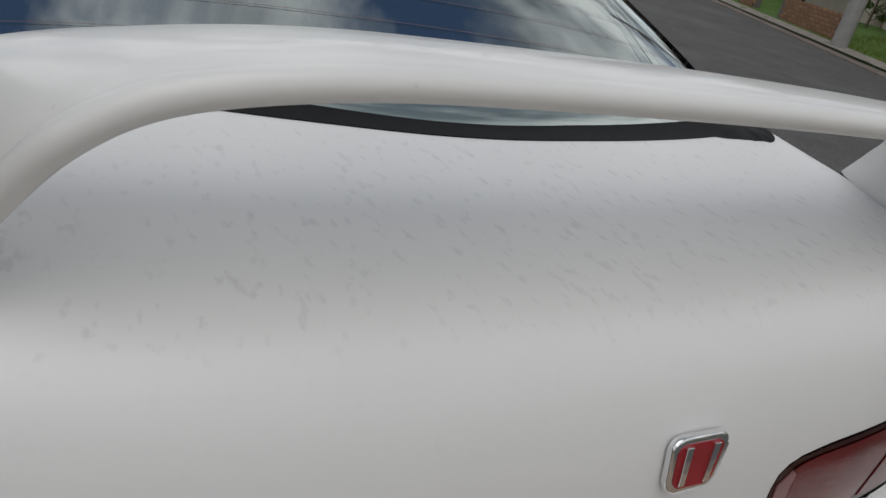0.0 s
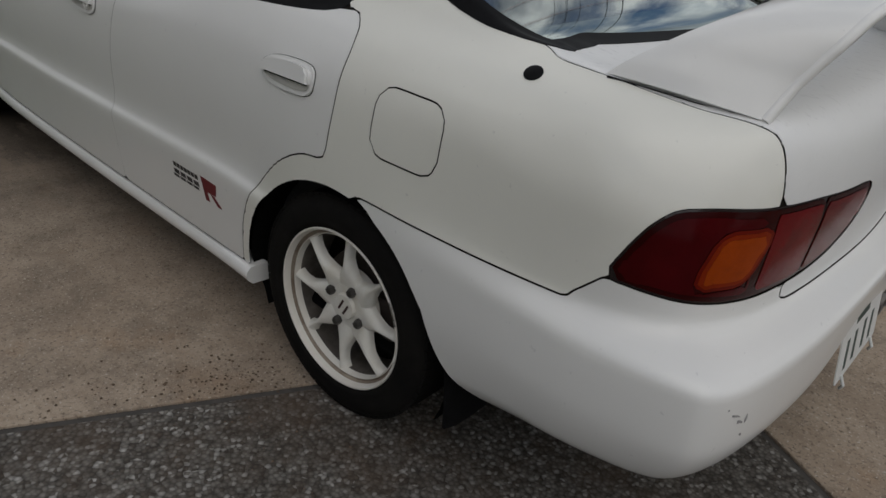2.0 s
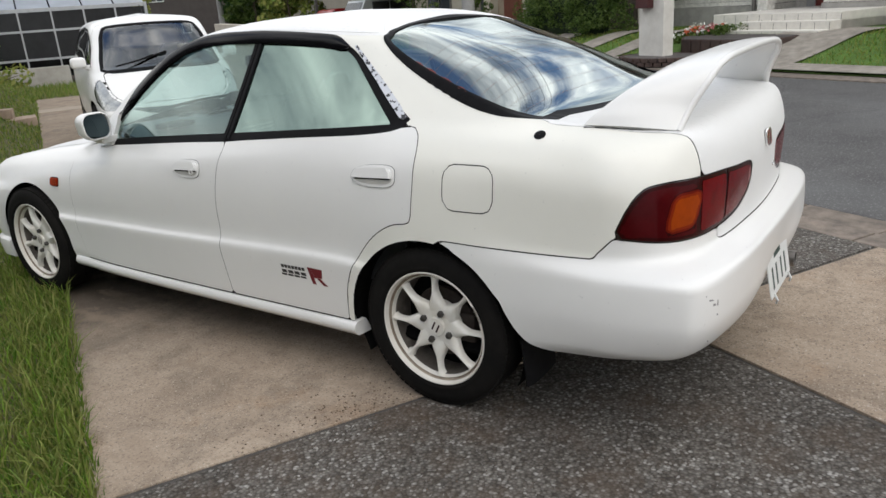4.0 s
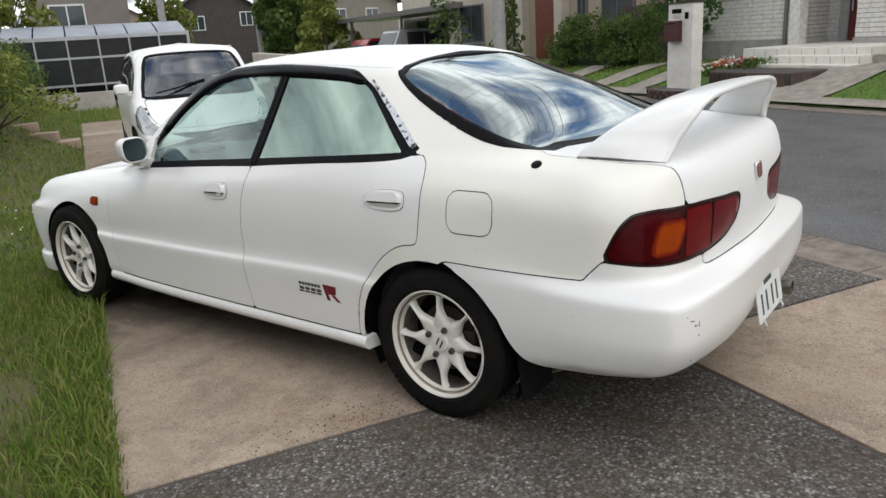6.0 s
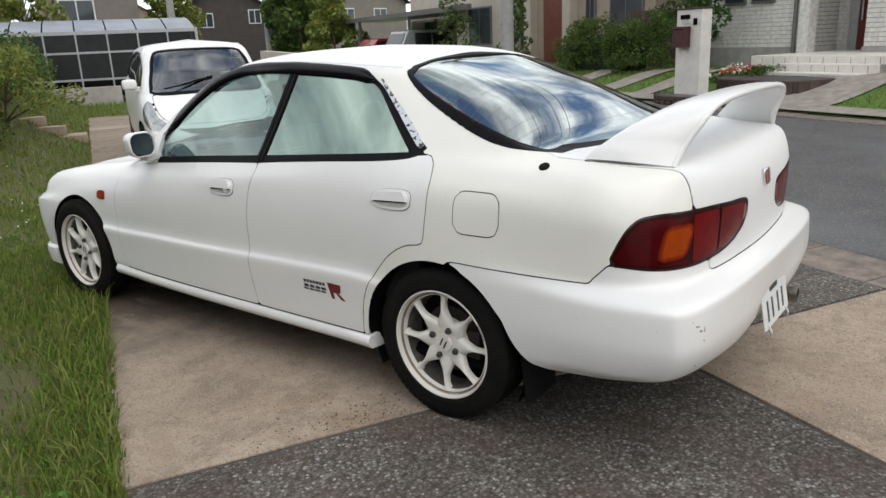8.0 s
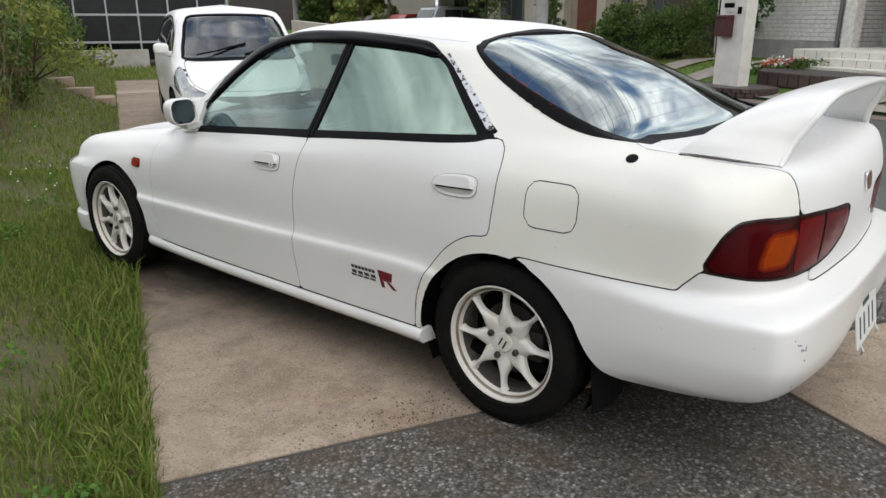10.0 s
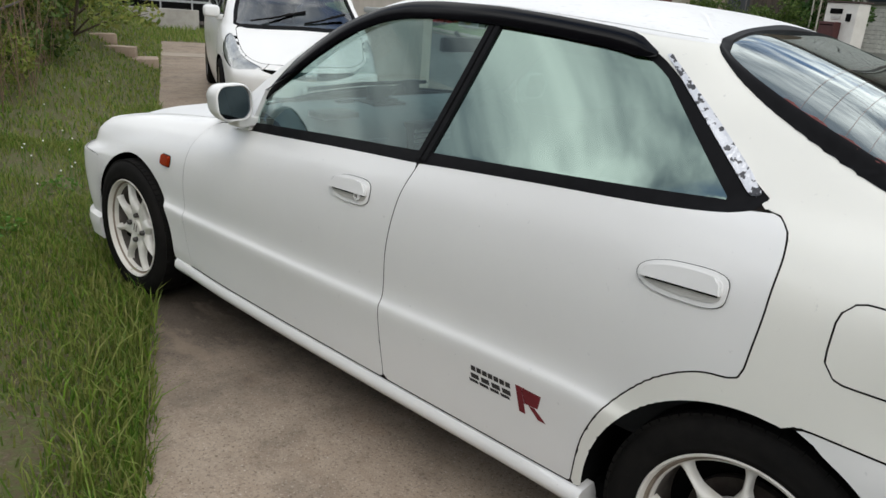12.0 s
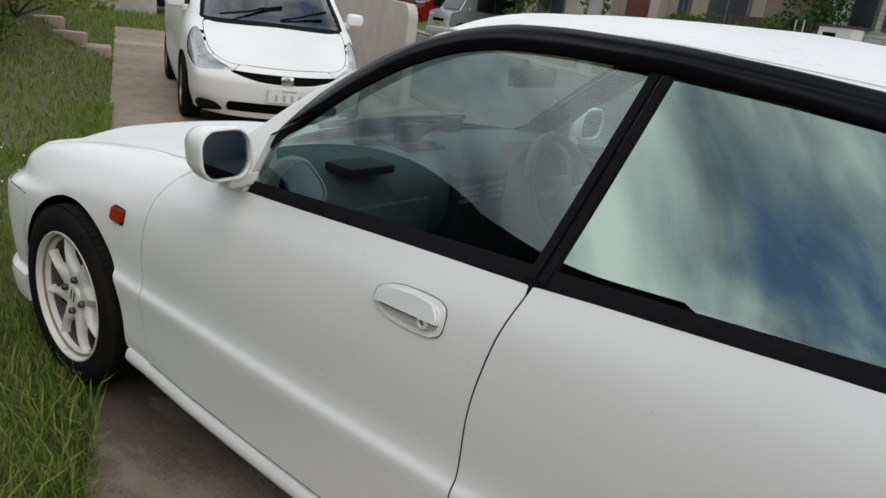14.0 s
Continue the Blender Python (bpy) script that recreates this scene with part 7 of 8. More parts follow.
for x in (L0, L1):
    part("end_post", box(bmesh.new(), (x - .04, -.05, 0), (x + .04, .05, 2.05)), M_ALU, cp)

# near street edge: row of kerb stones, gutter
for k in range(34):
    a0 = -7.6 + k * .62
    bm = bmesh.new()
    pts = [plot(a0 + .006, RB), plot(a0 + .006, RB + .21), plot(a0 + .614, RB + .21), plot(a0 + .614, RB)]
    prism(bm, [(p.x, p.y) for p in pts], -.25, -.002 + rng.uniform(-.003, .003), .008)
    kb = part("kerb_stone", bm, M_KERB, None)
    tagged(kb, "worn brownish kerb stone along the street", "kerb stone", "near kerb stones")
    bm = bmesh.new()
    pts = [plot(a0 + .006, RB + .216), plot(a0 + .006, 2.436), plot(a0 + .614, 2.436), plot(a0 + .614, RB + .216)]
    prism(bm, [(p.x, p.y) for p in pts], -.25, -.012 + rng.uniform(-.003, .003), .006)
    tagged(part("gutter_block", bm, M_KERB, None), "flat brown gutter block beside the asphalt", "gutter block", "near gutter blocks")
for k in range(46):
    a0 = -8 + k * .9
    bm = bmesh.new()
    pts = [plot(a0 + .006, 8.03), plot(a0 + .006, 8.45), plot(a0 + .894, 8.45), plot(a0 + .894, 8.03)]
    prism(bm, [(p.x, p.y) for p in pts], -.25, .0 + rng.uniform(-.004, .004), .01)
    tagged(part("kerb_slab", bm, M_KERB, None), "pale concrete kerb slab across the street", "kerb slab", "far kerb slabs")

# ---- across the street ----
def far_height(a, b):
    """The front gardens rise a little from the kerb to the houses."""
    t = np.clip((b - 8.5) / 2.6, 0, 1)
    return .01 + .41 * t * t * (3 - 2 * t) + .012 * np.sin(a * 3.1) * np.sin(b * 2.7)


M_LAWN = mat("mown_lawn", (.095, .180, .025), .9, color2=(.058, .115, .018), scale=6, bump=.9, bscale=120)
grid_ground("front_gardens", -14, 58, 8.46, 60, 120, 70, M_LAWN, far_height, "green front lawns across the street", "lawn")
pa, pb = rng.uniform(1, 17, 18000), rng.uniform(9.02, 12.4, 18000)
m = ~((pa > 5.55) & (pa < 9.6)) & ~((pa > 9.85) & (pa < 10.55)) & ~((pa > 11.25) & (pa < 12.05)) & ~((pa > 12.95) & (pa < 13.85))
blades("lawn_grass", pa[m], pb[m], far_height(pa[m], pb[m]), .03, .08, .008, M_GRASS, "short bright lawn grass across the street", "grass")
M_PATH = mat("pale_path", (.32, .29, .25), .85, color2=(.20, .18, .155), scale=5, bump=.2, bscale=80)


def far_strip(name, a0, a1, b0, b1, lift, material, label, cat):
    aa, bb = np.linspace(a0, a1, 6), np.linspace(b0, b1, 14)
    v = [tuple(plot(a, b, float(far_height(np.array(a), np.array(b))) + lift)) for a in aa for b in bb]
    f = [(i * 14 + j, i * 14 + j + 1, (i + 1) * 14 + j + 1, (i + 1) * 14 + j) for i in range(5) for j in range(13)]
    return tagged(mesh_ob(name, v, f, material), label, cat, kind="structure")


far_strip("path", 5.6, 7.2, 9.0, 11.8, .03, M_PATH, "pale concrete path to the front steps", "path")
far_strip("footway", -8, 40, 8.46, 9.0, .034, M_PATH, "pale concrete edge strip beside the lawns", "pavement")
for k, (a0, a1) in enumerate(((9.9, 10.5), (11.3, 12.0), (13.0, 13.8))):
    far_strip("parking_strip", a0, a1, 8.46, 11.6, .03, M_PATH, "pale concrete wheel strip in the lawn", "paving")

# gate post with letter box
M_RENDER = mat("white_render", (.70, .68, .63), .9, color2=(.58, .555, .51), scale=3, bump=.35, bscale=120, stain=((.42, .38, .34), 1.6, .58, .8))
M_BROWNBRICK = mat("dark_brown_brick", (.085, .055, .045), .8, color2=(.05, .034, .03), scale=9, bump=.3, bscale=60, rand=.2)
gp = thing("gate_post", plot_pose(8.30, 8.75), "white rendered gate post with letter box and bell", "gate post")
part("pillar", box(bmesh.new(), (-.13, -.19, .02), (.13, .45, 1.72), .012, 2), M_RENDER, gp)
part("cap", box(bmesh.new(), (-.15, -.21, 1.72), (.15, .47, 1.75), .006), M_BROWNBRICK, gp)
lb = part("letter_box", box(bmesh.new(), (-.28, .07, 1.04), (-.13, .39, 1.42), .012, 2), mat("dark_red_box", (.075, .022, .022), .4, var=.2, scale=10), gp, "dark red-brown letter box")
part("letter_slot", box(bmesh.new(), (-.283, .10, 1.36), (-.28, .36, 1.375)), M_DARK, lb)
part("name_plate", box(bmesh.new(), (-.145, .10, 1.55), (-.13, .34, 1.63)), M_DARK, gp)
part("name_bar", box(bmesh.new(), (-.148, .12, 1.47), (-.13, .30, 1.52)), mat("grey_plate", (.5, .49, .46), .5, var=.1, scale=20), gp)
part("bell", box(bmesh.new(), (-.15, -.09, 1.44), (-.13, .0, 1.56), .004), M_DARK, gp)
ring = thing("post_plinth", plot_pose(8.30, 8.72), "round dark-brown brick plinth under the gate post", "plinth")
nb = 30
for row in range(2):
    for k in range(nb):
        a = (k + .5 * row) * math.tau / nb
        m4 = Matrix.Translation((.60 * math.cos(a), .80 * math.sin(a), .055 + row * .078)) @ Matrix.Rotation(a, 4, "Z")
        if k == 0 and row == 0:
            bk = part("brick", box(bmesh.new(), (-.05, -.066, -.036), (.05, .066, .036), .004), M_BROWNBRICK, ring)
            bk.matrix_local = m4
        else:
            o = new("brick", bk.data)
            o.parent = ring
            o.matrix_local = m4
bm = bmesh.new()
prism(bm, [(.58 * math.cos(t), .78 * math.sin(t)) for t in np.linspace(0, math.tau, 33)[:-1]], -.05, .165)
part("top", bm, mat("dark_stone_top", (.10, .09, .085), .6, var=.3, scale=6, bump=.2, bscale=80), ring)
# raised bed
bed = thing("raised_bed", plot_pose(7.2, 9.45), "low dark-brown brick raised terrace by the steps", "terrace")
outl = [(0, -.2)] + [(1.10 * s, -.45 - .15 * math.sin(s * 3)) for s in np.linspace(.1, 1, 6)] + [(1.25, .2), (1.2, 1.6), (.6, 1.75), (0, 1.2)]
part("deck", prism(bmesh.new(), outl, -.1, .41, .01), mat("dark_slate_deck", (.075, .065, .062), .55, var=.3, scale=5, bump=.2, bscale=60), bed)
for k in range(len(outl)):
    p, q = Vector((*outl[k], 0)), Vector((*outl[(k + 1) % len(outl)], 0))
    n = max(1, int((q - p).length / .22))
    for i in range(n):
        c = p.lerp(q, (i + .5) / n)
        ang = math.atan2(q.y - p.y, q.x - p.x)
        o = new("brick", bpy.data.meshes["brick"])
        o.parent = bed
        o.matrix_local = Matrix.Translation((c.x, c.y, .28)) @ Matrix.Rotation(ang + math.pi / 2, 4, "Z") @ Matrix.Diagonal((1.0, 1.55, 3.4, 1))
# flowers by the post
M_ORANGE, M_PINK = mat("orange_petals", (.55, .12, .05), .6), mat("pink_petals", (.50, .16, .16), .6)
for k in range(22):
    a, b = 8.95 + rng.uniform(-.25, .5), 10.5 + rng.uniform(-.5, .5)
    p = plot(a, b, float(far_height(np.array(a), np.array(b))))
    f = thing("flower", pose(p.x, p.y, p.z), "small bedding flower in bloom", "flower", "bedding flowers")
    leaf_cloud([(0, 0, .08)], [.10], 40, .04, M_LEAF, "leaves", f)
    cs = [(rng.normal(0, .06), rng.normal(0, .06), .16 + rng.uniform(-.04, .04)) for _ in range(5)]
    leaf_cloud(cs, [.03] * 5, 26, .03, (M_ORANGE, M_FLOWER, M_PINK, M_FLOWER)[k % 4], "petals", f)["kind"] = "stuff"
leafrow = thing("low_hedge", plot_pose(8.4, 11.3, .42), "low clipped green edging by the steps", "hedge")
leaf_cloud([(x * .22 - .9, .15 * math.sin(x), .07) for x in range(10)], [.14] * 10, 900, .035, M_LEAF, "leaves", leafrow)


# tiled house
M_TILE = mat("white_wall_tile", (.74, .72, .67), .55, color2=(.52, .50, .465), scale=12, rand=.06)
M_GROUT = mat("dark_grout", (.16, .15, .14), .9, var=.2, scale=20)
M_PLINTH = mat("grey_plinth", (.36, .345, .32), .9, var=.25, scale=4, bump=.2, bscale=80)
M_DOOR = mat("red_brown_door", (.13, .025, .02), .35, var=.25, scale=8, coat=.3)
M_FRAME = mat("grey_bronze_frame", (.17, .16, .15), .45, metal=.4, var=.2, scale=10)
M_WINGL = mat("house_window_glass", (.045, .055, .065), .06, var=.3, scale=1.5, spec=.8)


def tile_face(name, parent, w, z0, z1, m, tw=.30, th=.095):
    """Courses of long tiles standing proud of a dark backing; local x along the wall, facing -y."""
    back = part("backing", box(bmesh.new(), (0, .0, z0), (w, .10, z1)), M_GROUT, parent)
    back.matrix_local = m
    V, F = [], []
    rows = int((z1 - z0) / th)
    for r in range(rows):
        x = -(r % 2) * tw * 0
        while x < w - .01:
            x1 = min(w, x + tw)
            d = .012 + rng.uniform(-.004, .004)
            za, zb = z0 + r * th + .012, z0 + (r + 1) * th
            b0 = len(V)
            V += [(x + .003, -d, za), (x1 - .003, -d, za), (x1 - .003, -d, zb), (x + .003, -d, zb), (x + .003, .005, za), (x1 - .003, .005, za), (x1 - .003, .005, zb), (x + .003, .005, zb)]
            F += [(b0, b0 + 1, b0 + 2, b0 + 3), (b0 + 4, b0 + 5, b0 + 1, b0), (b0 + 3, b0 + 2, b0 + 6, b0 + 7), (b0 + 4, b0, b0 + 3, b0 + 7), (b0 + 1, b0 + 5, b0 + 6, b0 + 2)]
            x = x1
    o = mesh_ob(name, V, F, M_TILE, parent, smooth=False)
    o["kind"] = "stuff"
    o.matrix_local = m
    return o



th = thing("tiled_house", plot_pose(0, 0), "house clad in white tile courses with a red-brown front door", "house")
# in this thing's frame: x across the street, y along it; walls that face the street look towards -x
turn = lambda x, y, z=0: pose(x, y, z, 0, 0, -90)
part("wall", box(bmesh.new(), (13.1, 9.7, .4), (20, 12.6, 5.6)), M_TILE, th)
part("wall", box(bmesh.new(), (14.35, 8.0, .4), (20, 9.7, 5.6)), M_TILE, th)
part("wall", box(bmesh.new(), (13.0, 2.0, .4), (20, 8.0, 5.6)), M_TILE, th)
tile_face("tile_cladding", th, 2.9, .86, 5.4, turn(13.1, 12.6))
tile_face("tile_cladding", th, 2.2, .86, 3.2, turn(14.35, 9.7))
tile_face("tile_cladding", th, 6.0, .86, 5.4, turn(13.0, 8.0))
tile_face("tile_cladding", th, 1.25, .86, 3.2, pose(13.1, 9.7, 0, 0, 0, 0))
part("plinth", box(bmesh.new(), (13.06, 9.69, .2), (13.2, 12.62, .86)), M_PLINTH, th)
part("plinth", box(bmesh.new(), (12.96, 2.0, .2), (13.1, 8.02, .86)), M_PLINTH, th)
part("porch_roof", box(bmesh.new(), (13.3, 7.9, 3.1), (14.5, 9.9, 3.35)), M_TILE, th)
part("porch_column", box(bmesh.new(), (12.95, 9.35, .7), (13.2, 9.62, 3.1)), M_TILE, th)
part("downpipe", tube(bmesh.new(), [(12.98, 9.74, .5), (12.98, 9.74, 5.4)], .045, 10), M_FRAME, th)
dr = part("front_door", box(bmesh.new(), (14.27, 8.30, .75), (14.33, 9.10, 2.85), .005), M_DOOR, th, "red-brown front door")
part("door_handle", tube(bmesh.new(), [(14.22, 9.0, 1.4), (14.22, 9.0, 2.1)], .018, 8), M_ALU, dr)
part("door_rail", box(bmesh.new(), (14.255, 8.35, 1.55), (14.275, 8.95, 1.57)), M_FRAME, dr)
part("door_frame", box(bmesh.new(), (14.24, 9.10, .75), (14.36, 9.32, 2.95)), M_ALU, th)
part("door_frame", box(bmesh.new(), (14.24, 8.2, .75), (14.36, 8.30, 2.95)), M_ALU, th)
for y in (11.6, 10.75):
    wd = part("window", box(bmesh.new(), (13.02, y - .33, 1.88), (13.14, y + .33, 2.75), .004), M_FRAME, th)
    part("pane", box(bmesh.new(), (13.012, y - .28, 1.94), (13.03, y + .28, 2.70)), M_WINGL, wd)
part("wall_lamp", box(bmesh.new(), (12.98, 12.0, 1.14), (13.1, 12.1, 1.26), .01), M_ALU, th)
part("roof", box(bmesh.new(), (12.5, 1.5, 5.6), (20.5, 13.1, 5.85)), M_FRAME, th)
st = thing("front_steps", plot_pose(0, 0), "white tiled front steps", "steps")
for x0, y0, y1, z0, z1 in ((10.8, 6.5, 8.75, 0, .46), (11.12, 6.5, 8.5, .1, .61), (11.44, 6.5, 9.5, .1, .75)):
    tr_ = part("tread", box(bmesh.new(), (x0, y0, z0), (14.3, y1, z1), .012, 2), mat("step_tile", (.70, .67, .61), .6, var=.12, scale=8), st)
    for k in range(int((y1 - y0) / .3) + 1):
        part("riser_joint", box(bmesh.new(), (x0 - .003, y0 + k * .3, max(z0, .05)), (x0 + .002, y0 + k * .3 + .008, z1 - .03)), M_GROUT, tr_)

# clipped hedge and boards
hd = thing("hedge", plot_pose(14.0, 10.85, .38), "dense clipped green hedge", "hedge")
cs = []
for _ in range(190):
    y = rng.uniform(-2.3, 1.8)
    top = 1.18 + .16 * math.sin(y * 2.3) + .12 * math.sin(y * 5.1 + 1) - .25 * max(0, y - .9)
    cs.append((rng.uniform(-.45, .4) - .10 * math.sin(y * 3), y, rng.uniform(.10, 1) * top))
leaf_cloud(cs, list(rng.uniform(.13, .30, 190)), 21000, .034, M_LEAF, "leaves", hd)
# near-black box stands in for the shade deep among the leaves
part("core", box(bmesh.new(), (-.18, -1.6, 0), (.18, 1.5, .95), .1, 2), mat("hedge_shade", (.012, .022, .007), .95), hd)
bf = thing("board_fence", plot_pose(12.75, 12.35, .4), "brown upright board fence", "fence")
for k in range(14):
    part("board", box(bmesh.new(), (-.012, k * .15 + .004, 0), (.012, k * .15 + .142, 1.5), .003), mat("fence_board", (.085, .062, .045), .8, color2=(.05, .038, .03), scale=9, rand=.2) if k == 0 else bpy.data.materials["fence_board"], bf)
for k, (a, b) in enumerate(((11.6, 11.4), (12.0, 11.6))):
    p = plot(a, b, .4)
    s = thing("tree_stake", pose(p.x, p.y, p.z), "pale bamboo tree stake", "stake", "tree stakes")
    part("cane", tube(bmesh.new(), [(0, 0, 0), (.03, .02, 1.5)], .018, 7), M_WALLB, s)

# beige house row
M_TAN = mat("tan_render", (.36, .29, .225), .9, color2=(.30, .24, .185), scale=2, bump=.15, bscale=60)
M_TAN2 = mat("cream_render", (.47, .42, .35), .9, color2=(.40, .36, .30), scale=2, bump=.15, bscale=60)
M_ROOFD = mat("dark_roof_tile", (.07, .065, .065), .7, var=.35, scale=6, bump=.5, bscale=14)
M_BROWNW = mat("brown_cladding", (.075, .055, .045), .8, var=.3, scale=6)


def windows(parent, face, spots, deep=.06):
    """Windows in a wall that faces the street: frame, panes, sill. Spots: (y, z, width, height)."""
    for y, z, w, h in spots:
        o = part("window", box(bmesh.new(), (face - deep, y - w / 2, z), (face + .08, y + w / 2, z + h), .008), M_FRAME, parent)
        part("pane", box(bmesh.new(), (face - deep - .006, y - w / 2 + .06, z + .06), (face - deep + .02, y - .025, z + h - .06)), M_WINGL, o)
        part("pane", box(bmesh.new(), (face - deep - .006, y + .025, z + .06), (face - deep + .02, y + w / 2 - .06, z + h - .06)), M_WINGL, o)
        part("sill", box(bmesh.new(), (face - deep - .06, y - w / 2 - .04, z - .05), (face, y + w / 2 + .04, z)), M_ALU, o)


bh = thing("beige_house", plot_pose(0, 0), "two-storey beige rendered house with a brown door", "house")
part("wall", box(bmesh.new(), (12.6, 14.0, .3), (20, 21.2, 6.0)), M_TAN, bh)
part("wall", box(bmesh.new(), (12.2, 21.2, .3), (20, 25.5, 6.0)), M_TAN2, bh)
for y in (17.85, 20.2, 21.3):
    part("pilaster", box(bmesh.new(), (12.3, y - .22, .3), (12.7, y + .22, 6.0), .01), M_TAN2, bh)
part("front_door", box(bmesh.new(), (12.52, 18.3, .5), (12.62, 19.5, 2.75), .01), mat("orange_brown_door", (.17, .045, .025), .45, var=.3, scale=5), bh)
windows(bh, 12.6, ((20.75, .9, .6, 1.9), (16.9, 1.5, .5, 1.5), (15.2, 1.3, 1.5, 1.3), (16.0, 3.9, 1.6, 1.2), (19.5, 3.9, 1.6, 1.2)))
windows(bh, 12.2, ((23.4, 1.1, 1.8, 1.4), (23.4, 3.8, 1.7, 1.2)))
part("roof", box(bmesh.new(), (11.9, 13.5, 6.0), (20.5, 26, 6.25), .02), M_ROOFD, bh)
bh2 = thing("cream_house", plot_pose(0, 0), "cream two-storey house with a dark garage recess", "house")
part("wall", box(bmesh.new(), (15.5, 27.0, 0), (24, 38, 5.8)), M_TAN2, bh2)
# flat panel on the wall; its dark colour stands in for a shaded recess
part("recess", box(bmesh.new(), (15.44, 28.2, 0), (15.52, 30.0, 2.6)), M_BROWNW, bh2)
windows(bh2, 15.5, ((32.2, 1.0, 1.7, 1.3), (35.2, 1.0, 1.6, 1.3), (29.5, 3.6, 1.6, 1.1), (33.5, 3.6, 1.6, 1.1)))
part("roof", box(bmesh.new(), (15.0, 26.5, 5.8), (24.5, 38.5, 6.05), .02), M_ROOFD, bh2)
low = thing("brick_wall", plot_pose(0, 0), "low orange-brown brick garden wall", "wall")
M_OBRICK = mat("orange_brick", (.30, .17, .095), .85, color2=(.22, .12, .07), scale=8, bump=.3, bscale=40, rand=.15)
bkm = None
for seg0, seg1 in ((16.6, 20.2), (22.0, 23.4)):
    part("core", box(bmesh.new(), (9.22, seg0, -.05), (9.38, seg1, .60)), M_GROUT, low)
    for r in range(7):
        for k in range(int((seg1 - seg0) / .30)):
            y = seg0 + k * .30 + (.15 if r % 2 else 0)
            if y + .29 > seg1:
                continue
            if bkm is None:
                bkm = box(bmesh.new(), (0, 0, 0), (.03, .288, .086), .004)
                me = bpy.data.meshes.new("wall_brick"); bkm.to_mesh(me); bkm.free(); me.materials.append(M_OBRICK); bkm = me
            o = new("brick", bkm)
            o.parent = low
            o.matrix_local = Matrix.Translation((9.20, y, .02 + r * .095))
# utility poles and cables
M_POLE = mat("concrete_pole", (.34, .335, .325), .85, color2=(.27, .265, .255), scale=5, bump=.15, bscale=60)


def utility_pole(a, b, h=11.0, arms=True):
    p = plot(a, b, 0)
    u = thing("utility_pole", pose(p.x, p.y, 0, 0, 0, YAW), "grey concrete utility pole", "utility pole", "utility poles")
    part("pole", tube(bmesh.new(), [(0, 0, z) for z in np.linspace(-.2, h, 8)], .17, 16, radii=list(np.linspace(.185, .11, 8))), M_POLE, u, smooth=True)
    if arms:
        for z, w in ((h - .5, 1.5), (h - 1.4, 1.3), (h - 3.0, 1.0)):
            part("crossarm", box(bmesh.new(), (-w / 2 + .2, -.05, z), (w / 2 + .2, .05, z + .09)), M_STEEL, u)
            for x in (-w / 2 + .3, .25, w / 2 + .1):
                part("insulator", tube(bmesh.new(), [(x, 0, z + .09), (x, 0, z + .28)], .04, 8), M_PLATE, u)
        part("transformer", tube(bmesh.new(), [(.35, 0, h - 3.0), (.35, 0, h - 2.1)], .22, 14), M_STEEL, u, smooth=True)
    return u


utility_pole(15.6, 8.85)
utility_pole(46, 9.0)
utility_pole(-14.0, 8.85)
utility_pole(38, -4.0, 9.5)
utility_pole(33, 2.0, 9.0, False)
def cable(p, q, sag, r=.012):
    p, q = Vector(p), Vector(q)
    bm = bmesh.new()
    tube(bm, [p.lerp(q, t) - Vector((0, 0, sag * 4 * t * (1 - t))) for t in np.linspace(0, 1, 13)], r, 5)
    tagged(part("cable", bm, M_TRIM, None), "black overhead power cable between poles", "cable", "overhead cables")
for z in (10.6, 9.7, 8.1, 7.6):
    for off in ((-.4, .5) if z > 9 else (0,)):
        cable(plot(-14, 8.85 + off, z), plot(15.6, 8.85 + off, z), .6)
        cable(plot(15.6, 8.85 + off, z), plot(46, 9.0 + off, z), .6)
cable(plot(38, -4.0, 9.2), plot(46, 9.0, 9.7), .5)
cable(plot(38, -4.0, 8.6), plot(33, -30, 8.6), .6)
cable(plot(33, 2, 7.5), plot(38, -4, 8.0), .3)


